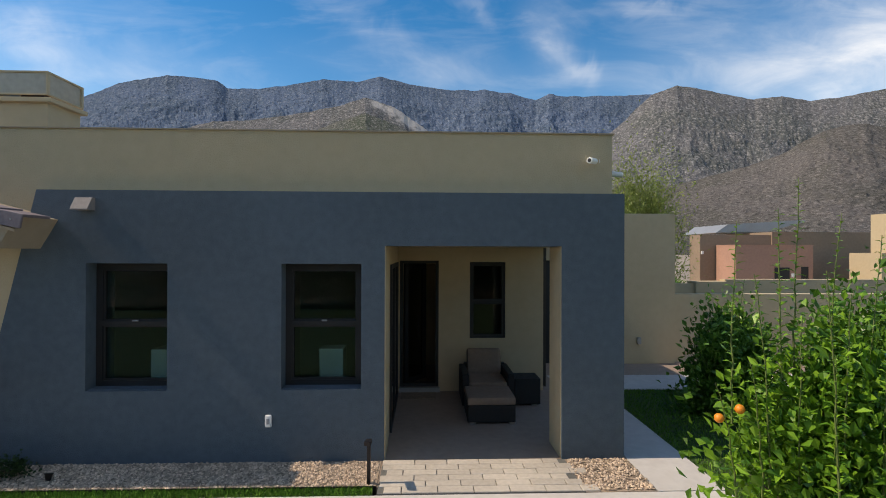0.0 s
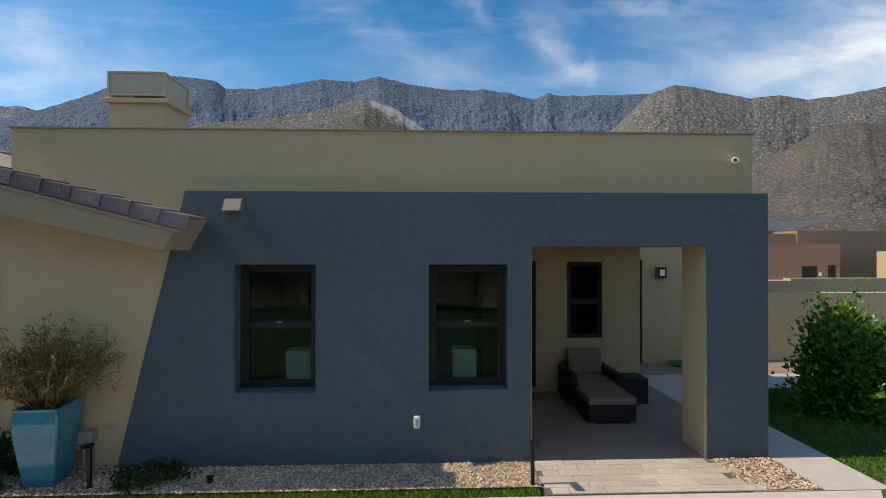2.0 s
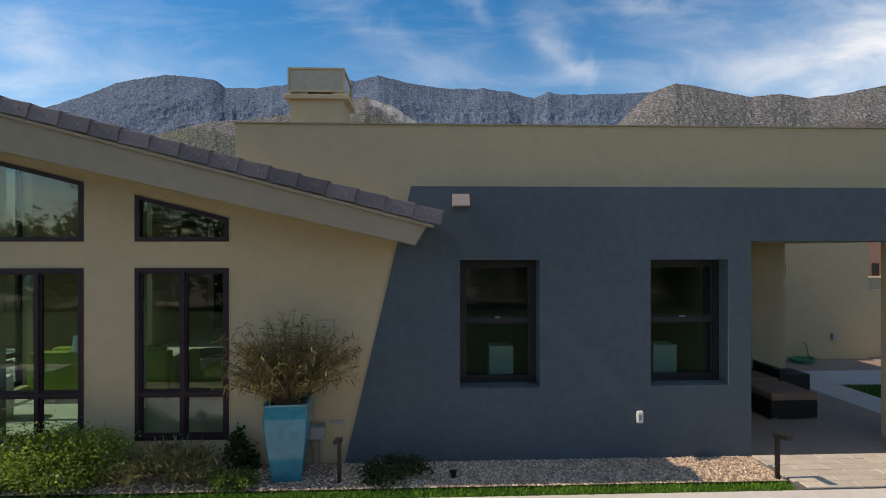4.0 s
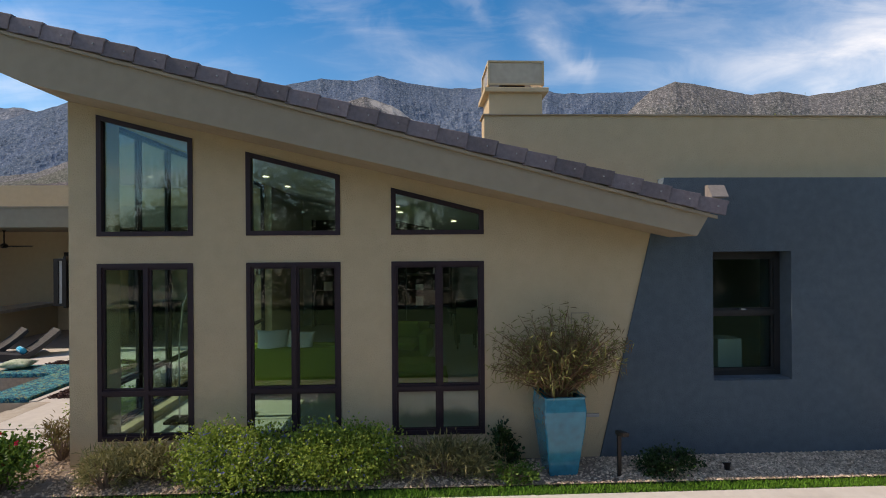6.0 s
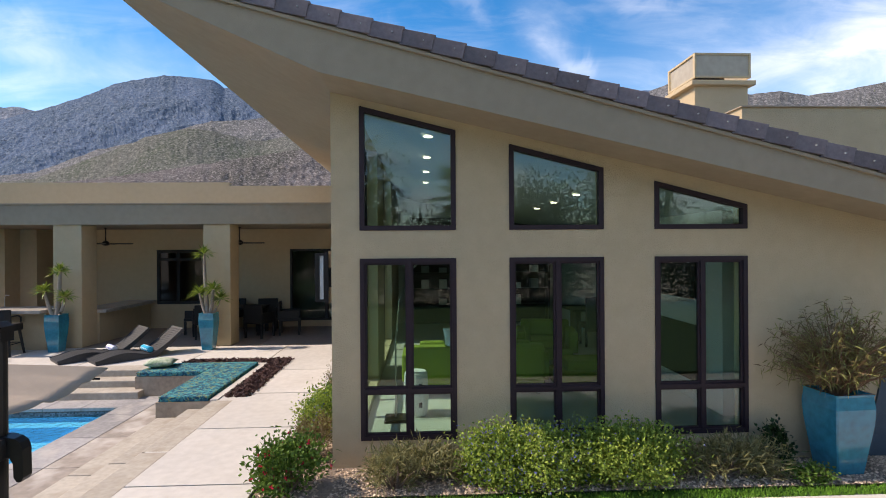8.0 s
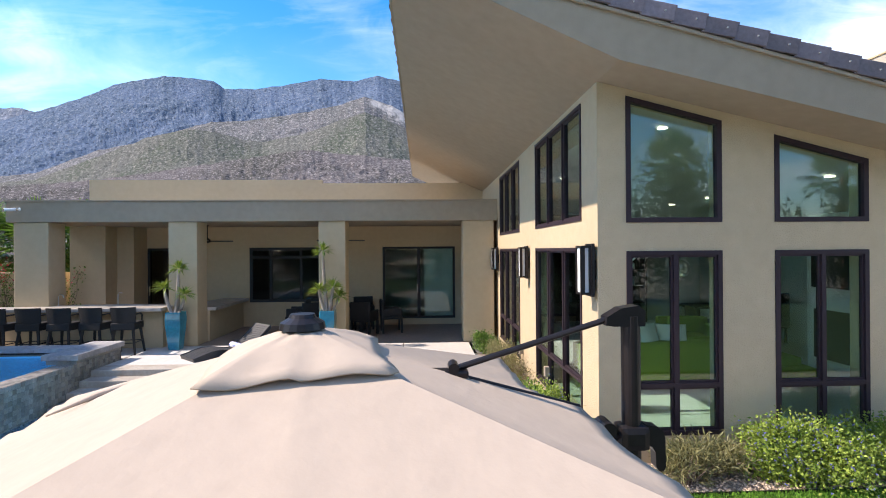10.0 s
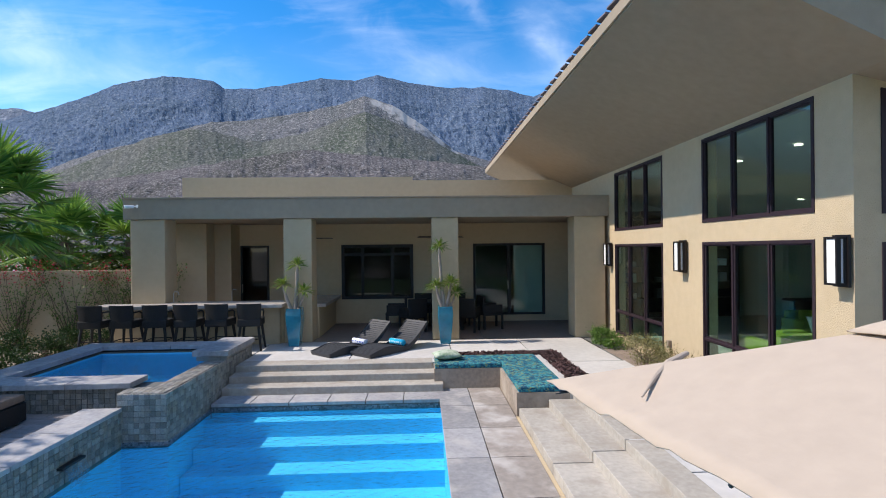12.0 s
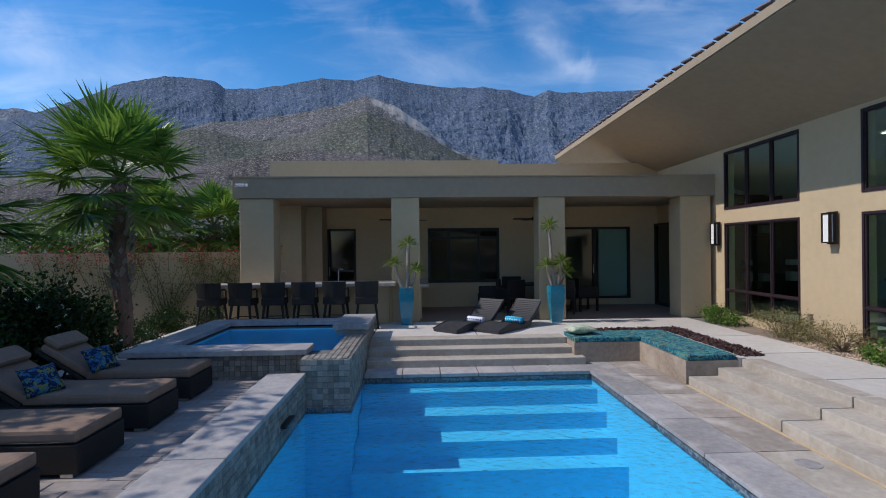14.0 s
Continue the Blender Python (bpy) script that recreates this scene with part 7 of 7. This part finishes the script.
for i, (x, y) in enumerate(((-23.0, 13.7), (-24.0, 13.6), (-25.2, 13.4), (-23.1, 9.5), (-23.2, 8.7), (-23.3, 10.9), (-23.6, 12.4))):
    shrub("dark_groundcover", (x, y, 0.0), (0.5, 0.4, 0.5), 1300, 0.06, 0.04, L_DARK, "low dark shrub at the foot of the wall", "shrub", 80 + i, clumps=18)
for i, (x, y, z, rx, rz) in enumerate(((-22.8, 16.5, 0, 0.9, 2.9), (-24.2, 16.8, 0, 1.0, 2.5), (-26.5, 16.5, 0, 1.3, 2.9), (-28.5, 15.8, 0, 1.4, 2.7))):
    shrub("garden_tree", (x, y, z), (rx, 0.8, rz), 8500, 0.12, 0.06, L_GREEN, "green leafy tree behind the garden wall", "tree", 90 + i, clumps=44)


def citrus(at, label, shoots, seed, body, n, material):
    """A citrus bush: dense body with long leafy shoots and a few fruit."""
    ob = shrub("citrus_tree", at, body, n, 0.115, 0.066, material, label, "tree", seed, clumps=60, upward=0.8, shell=0.35)
    r = random.Random(seed + 3)
    bm, lv = bmesh.new(), Leaves(seed + 4)
    for x, y, z0, z1, lean in shoots:
        pts = [Vector((x + lean * (i / 10) ** 2 + r.uniform(-0.008, 0.008), y + r.uniform(-0.008, 0.008), z0 + (z1 - z0) * i / 10)) for i in range(11)]
        tube(bm, pts, [0.009 - 0.0006 * i for i in range(11)], 5, caps=False)
        m = int((z1 - z0) / 0.028)
        for j in range(m):
            u = j / m * 10
            p = pts[int(u)].lerp(pts[min(int(u) + 1, 10)], u - int(u))
            a = j * 2.4 + r.uniform(-0.3, 0.3)
            d = Vector((math.cos(a), math.sin(a), r.uniform(0.2, 0.8))).normalized()
            s = 1.0 - 0.5 * (j / m) ** 3
            lv.blade(p, d, r.uniform(0.07, 0.12) * s, 0.05 * s, up=Vector((0, 0, 1)), droop=r.uniform(0.1, 0.5), fold=0.2)
    tagged(part("shoot_stem", bm, L_PETIOLE, ob), kind="stuff")
    tagged(part("shoot_leaves", lv.mesh("shoot_leaves"), L_CITRUS, ob), kind="stuff")
    return ob


ct = citrus((2.98, 4.02, FZ), "bright green citrus bush with long leafy shoots", [(round(-0.24 + (x + 0.24) * 0.87, 3), round(0.2 + (y - 0.2) * 0.87, 3), z0 * 0.93, 2.65 + (z1 - 2.65) * 0.87, lean) for x, y, z0, z1, lean in ((2.52, 4.6, 1.4, 2.92, 0.04), (3.20, 4.75, 1.6, 3.34, 0.05), (3.05, 4.7, 1.5, 3.05, -0.03), (3.42, 4.6, 1.2, 3.0, 0.1), (2.8, 4.5, 0.9, 2.45, -0.12), (3.7, 4.5, 1.0, 2.8, 0.1), (2.95, 4.35, 0.6, 2.1, 0.02), (3.3, 4.3, 0.6, 2.3, 0.06), (2.65, 4.35, 0.5, 1.7, -0.1), (3.55, 4.2, 0.6, 2.2, 0.05), (3.15, 4.2, 0.5, 1.8, 0.0), (2.5, 4.5, 0.7, 1.5, -0.16), (3.5, 4.0, 0.8, 2.75, 0.05), (3.0, 4.0, 0.9, 2.5, -0.08))], 101, (0.80, 0.50, 1.55), 6500, L_CITRUS)
for x, y, z in ((2.12, 3.86, 1.47), (1.98, 3.89, 1.395)):
    bm = bmesh.new()
    bmesh.ops.create_uvsphere(bm, u_segments=12, v_segments=8, radius=0.036, matrix=Matrix.Translation((x, y, z)))
    part("orange", bm, L_ORANGE, ct, "ripe orange fruit", smooth=True)
L_DARKCITRUS = leaf_mat("dark_citrus_leaf", (0.045, 0.12, 0.015), (0.16, 0.32, 0.045), 0.35)
citrus((4.25, 7.4, FZ), "dark green rounded citrus tree on the lawn", [(4.3, 7.3, 1.2, 2.25, 0.1), (3.9, 7.2, 1.0, 2.0, -0.1)], 111, (0.62, 0.6, 1.35), 6500, L_DARKCITRUS)
citrus((5.9, 6.6, FZ), "dark green rounded citrus tree on the lawn", [(5.8, 6.5, 1.2, 2.3, 0.1)], 112, (1.0, 0.9, 1.7), 8000, L_DARKCITRUS)
for i, (x, y, z, rx, rz) in enumerate(((8.9, 21.0, 0, 1.7, 5.9), (7.2, 25, 0, 2.0, 6.2))):
    shrub("palo_verde", (x, y, z), (rx, 1.4, rz), 20000, 0.20, 0.05, L_OLIVEGREEN, "feathery green desert tree", "tree", 120 + i, clumps=70, shell=0.3)
# trees beyond the lawn, opposite the house
for i in range(9):
    x = -24 + i * 4.3
    if i in (3, 5, 7):
        fan_palm((x + 3.4, -13.5 - (i % 3), -0.1), 5.6 + 0.8 * (i % 3), 2.2, 140 + i, fronds=22, label="fan palm across the lawn")
    shrub("far_hedge", (x + 2, -11.5, -0.1), (2.4, 1.0, 3.6 + 1.5 * (i % 3)), 7500, 0.22, 0.13, L_DARK, "green hedge across the lawn", "hedge", 160 + i, clumps=40)

# shade trees on the pool's sunny side
for i, (x, y, h) in enumerate(((-27.0, 3.6, 6.6), (-26.6, 6.0, 6.3), (-26.8, 8.4, 6.0))):
    shrub("shade_tree", (x, y, 0.0), (1.8, 1.4, h), 10000, 0.20, 0.10, L_GREEN, "leafy shade tree beyond the pool deck", "tree", 180 + i, clumps=60, shell=0.25)


# ---- loose stone, grass and pieces ----
def pebbles(n, area, z, size, seed, flat=0.6):
    """Small uneven stones scattered over rectangles."""
    r = random.Random(seed)
    verts, faces = [], []
    total = sum((b - a) * (d - c) for a, b, c, d in area)
    for a, b, c, d in area:
        for _ in range(int(n * (b - a) * (d - c) / total)):
            x, y, s = r.uniform(a, b), r.uniform(c, d), size * r.uniform(0.55, 1.35)
            k = len(verts)
            t = r.uniform(0, 6.283)
            ca, sa_ = math.cos(t), math.sin(t)
            zz = z + r.uniform(0, 0.4) * s
            for px, py, pz in ((1, 0, 0), (0, 0.8, 0), (-1, 0, 0), (0, -0.8, 0), (0.1, 0.1, flat), (0, 0, -flat)):
                q = r.uniform(0.75, 1.2) * s
                verts.append((x + (px * ca - py * sa_) * q, y + (px * sa_ + py * ca) * q, zz + pz * q))
            faces += [(k, k + 1, k + 4), (k + 1, k + 2, k + 4), (k + 2, k + 3, k + 4), (k + 3, k, k + 4), (k + 1, k, k + 5), (k + 2, k + 1, k + 5), (k + 3, k + 2, k + 5), (k, k + 3, k + 5)]
    me = bpy.data.meshes.new("pebbles")
    me.from_pydata(verts, [], faces)
    return me


def turf(n, area, z, height, seed):
    r = random.Random(seed)
    verts, faces = [], []
    total = sum((b - a) * (d - c) for a, b, c, d in area)
    for a, b, c, d in area:
        for _ in range(int(n * (b - a) * (d - c) / total)):
            x, y, t, h = r.uniform(a, b), r.uniform(c, d), r.uniform(0, 6.283), height * r.uniform(0.6, 1.3)
            k = len(verts)
            w, lx, ly = 0.006, r.gauss(0, 0.35) * h, r.gauss(0, 0.35) * h
            verts += [(x - w * math.cos(t), y - w * math.sin(t), z), (x + w * math.cos(t), y + w * math.sin(t), z), (x + lx, y + ly, z + h)]
            faces.append((k, k + 1, k + 2))
    me = bpy.data.meshes.new("turf")
    me.from_pydata(verts, [], faces)
    return me


GRAVEL_AREAS = [(-5.3, -0.74, 5.28, 5.88), (1.38, 2.08, 5.14, 5.88)]
slab("gravel_bed", 1.37, 2.095, 5.121, 5.26, -0.12, FZ - 0.003, GRAVEL, "bed under the tan gravel", "gravel bed")
slab("gravel_base", -5.3, -0.72, 5.28, 5.89, FZ + 0.001, FZ + 0.006, GRAVEL, "bed under the tan gravel", "gravel bed")
tagged(part("gravel", pebbles(8500, GRAVEL_AREAS, FZ + 0.006, 0.017, 1), GRAVEL), "tan and grey gravel along the blue wall", "gravel", kind="stuff")
tagged(part("bed_stones", pebbles(9000, [(-10.85, -5.3, 5.28, 5.88), (-11.5, -10.95, 5.3, 9.5)], FZ + 0.003, 0.016, 2), GRAVEL), "scattered tan stones on the mulch", "gravel", kind="stuff")
tagged(part("grass_strip", turf(15000, [(-11.4, -0.76, 5.12, 5.27)], FZ - 0.014, 0.035, 3), GRASS), "clipped bright green grass edging", "grass", kind="stuff")
tagged(part("lawn_grass", turf(42000, [(2.82, 7.5, 4.2, 8.75)], FZ - 0.022, 0.04, 4), GRASS), "clipped green lawn grass", "grass", kind="stuff")
slab("bed_edging", -11.5, -0.72, 5.265, 5.278, -0.1, FZ + 0.012, METAL, "thin dark metal edging of the bed", "edging")

# plank pavers in front of the porch
pv = thing("porch_pavers", (0.3, 5.5, FZ), "pale grey plank pavers in front of the porch", "paving", kind="structure")
slab("paver_bed", -0.70, 1.37, 5.122, 5.895, -0.12, FZ + 0.002, GROUT, "sand bed under the pavers", "bed")


def bevel_box_mesh(name, sx, sy, sz, b, material):
    bm = bmesh.new()
    box(bm, -sx / 2, sx / 2, -sy / 2, sy / 2, -sz, 0)
    top = [e for e in bm.edges if all(abs(v.co.z) < 1e-6 for v in e.verts)]
    bmesh.ops.bevel(bm, geom=top, offset=b, segments=1, affect="EDGES")
    me = mesh_of(bm, name)
    me.materials.append(material)
    return me


PALEPAVER = mat("pale_plank_paver", (0.46, 0.41, 0.35), 0.85, scale=9, vary=0.14, bump=0.25, bump_scale=120, per=0.10)
full, half = bevel_box_mesh("paver", 0.352, 0.122, 0.05, 0.005, PALEPAVER), bevel_box_mesh("paver_half", 0.172, 0.122, 0.05, 0.005, PALEPAVER)
for j in range(6):
    y = 5.825 - j * 0.128
    off = (0.0, 0.12, 0.24)[(j * 2) % 3]
    x = -0.70 - off
    while x < 1.34:
        c = x + 0.18
        if x < -0.71 or x + 0.36 > 1.40:
            if x + 0.36 > 1.40:
                piece("paver", half, pv, pose(x + 0.09, y, FZ + 0.016 + random.uniform(-0.001, 0.001)))
            else:
                piece("paver", half, pv, pose(max(x + 0.27, -0.60), y, FZ + 0.016 + random.uniform(-0.001, 0.001)))
        else:
            piece("paver", full, pv, pose(c, y, FZ + 0.016 + random.uniform(-0.0015, 0.0015)))
        x += 0.36

# deck planks
dk = thing("deck_pavers", (-21.5, 5.5, 0.15), "grey-brown plank pavers of the raised pool deck", "paving", kind="structure")
plank = bevel_box_mesh("plank", 0.592, 0.146, 0.05, 0.005, PAVER)
rest = bmesh.new()
for j in range(28):
    y = 8.14 - j * 0.152
    x = -19.85 - 0.3 - (0.0, 0.2, 0.4)[(j * 2) % 3]
    k = 0
    if (j * 2) % 3:
        box(rest, x + 0.302, -19.838, y - 0.073, y + 0.073, 0.10, 0.15)
    while x > -24.3:
        if k < 6 and j < 28:
            piece("plank", plank, dk, pose(x, y, 0.15 + random.uniform(-0.0015, 0.0015)))
        else:
            box(rest, x - 0.296, x + 0.296, y - 0.073, y + 0.073, 0.10, 0.15)
        x -= 0.6
        k += 1
tagged(part("plank_rest", rest, PAVER, dk), kind="stuff")

# tumbled stone tiles on the spa
T = 0.0775
tile_mesh = []
for k in range(4):
    rt = random.Random(200 + k)
    bm = bmesh.new()
    box(bm, -T / 2 + 0.003, T / 2 - 0.003, -T / 2 + 0.003, T / 2 - 0.003, -0.012, 0)
    for v in bm.verts:
        v.co.x += rt.uniform(-0.002, 0.002)
        v.co.y += rt.uniform(-0.002, 0.002)
    bmesh.ops.bevel(bm, geom=[e for e in bm.edges if all(v.co.z > -0.006 for v in e.verts)], offset=0.005, segments=1, affect="EDGES")
    me = mesh_of(bm, "stone_tile")
    me.materials.append(STONE)
    tile_mesh.append(me)
rt = random.Random(9)
many = bmesh.new()


def joined_tile(m):
    me = tile_mesh[rt.randrange(4)]
    vs = [many.verts.new(m @ v.co) for v in me.vertices]
    for f in me.polygons:
        many.faces.new([vs[i] for i in f.vertices])


def lay(u, v, place, single):
    m = place(u, v, rt.uniform(0.0, 0.006))
    if single:
        piece("stone_tile", tile_mesh[rt.randrange(4)], spa, m)
    else:
        joined_tile(m)


front = lambda yy: (lambda u, v, d: pose(u, yy - 0.012 - d, v, 90, 0, 0))
right = lambda xx: (lambda u, v, d: pose(xx + 0.012 + d, u, v, 90, 0, 90))
up = lambda zz: (lambda u, v, d: pose(u, v, zz + 0.012 + d * 0.5, 0, 0, 0))
for j in range(9):
    z = 0.445 - j * T
    for i in range(9):
        lay(-19.40 + T / 2 + i * 0.0722 * 1.0, z, front(7.90), True)
    for i in range(44):
        y = 7.895 + T / 2 + i * T
        if y > 11.25 or (z < 0.25 and y > 10.45) or (z < 0.0 and y > 9.8):
            continue
        lay(y, z, right(-18.75), y < 9.9)
for j in range(5):
    for i in range(31):
        lay(-21.82 + i * T, 0.455 - j * T, front(8.24), False)
for i in range(8):
    for j in range(4):
        lay(-19.36 + i * T, 7.935 + j * T, up(0.48), False)
for i in range(4):
    for j in range(22):
        lay(-19.065 + i * T, 8.25 + j * T, up(0.46), False)
for j in range(6):
    for i in range(88):
        lay(7.86 - i * T, 0.215 - j * T, right(PL), False)
tagged(part("stone_tile_rest", many, STONE, spa), kind="stuff")
bm = bmesh.new()
rr = random.Random(6)
for i in range(26):
    for k in range(3):
        x = -19.40 + i * 0.026
        box(bm, x, x + 0.023, 7.875, 7.89, -0.235 + k * 0.026, -0.212 + k * 0.026)
for i in range(54):
    for k in range(3):
        y = 7.9 + i * 0.026
        box(bm, -18.74, -18.722, y, y + 0.023, -0.235 + k * 0.026, -0.212 + k * 0.026)
tagged(part("spa_waterline_tile", bm, MOSAIC), "small mosaic tiles at the foot of the spa wall", "tile band", kind="stuff")
bm = bmesh.new()
box(bm, PL - 0.19, PL + 0.002, 1.0, 8.0, -0.26, 0.249)
tagged(part("deck_wall_backing", bm, GROUT), "grout backing of the pool wall tiles", "grout", kind="structure")
# deck drain lid
ld = thing("deck_lid", (-14.2, 5.6, LZ), "round grey lid set in the pool deck", "lid")
bm = bmesh.new()
tube(bm, [(-14.22, 5.62, LZ - 0.01), (-14.22, 5.62, LZ + 0.004)], 0.11, 28)
part("lid", bm, COPING, ld)
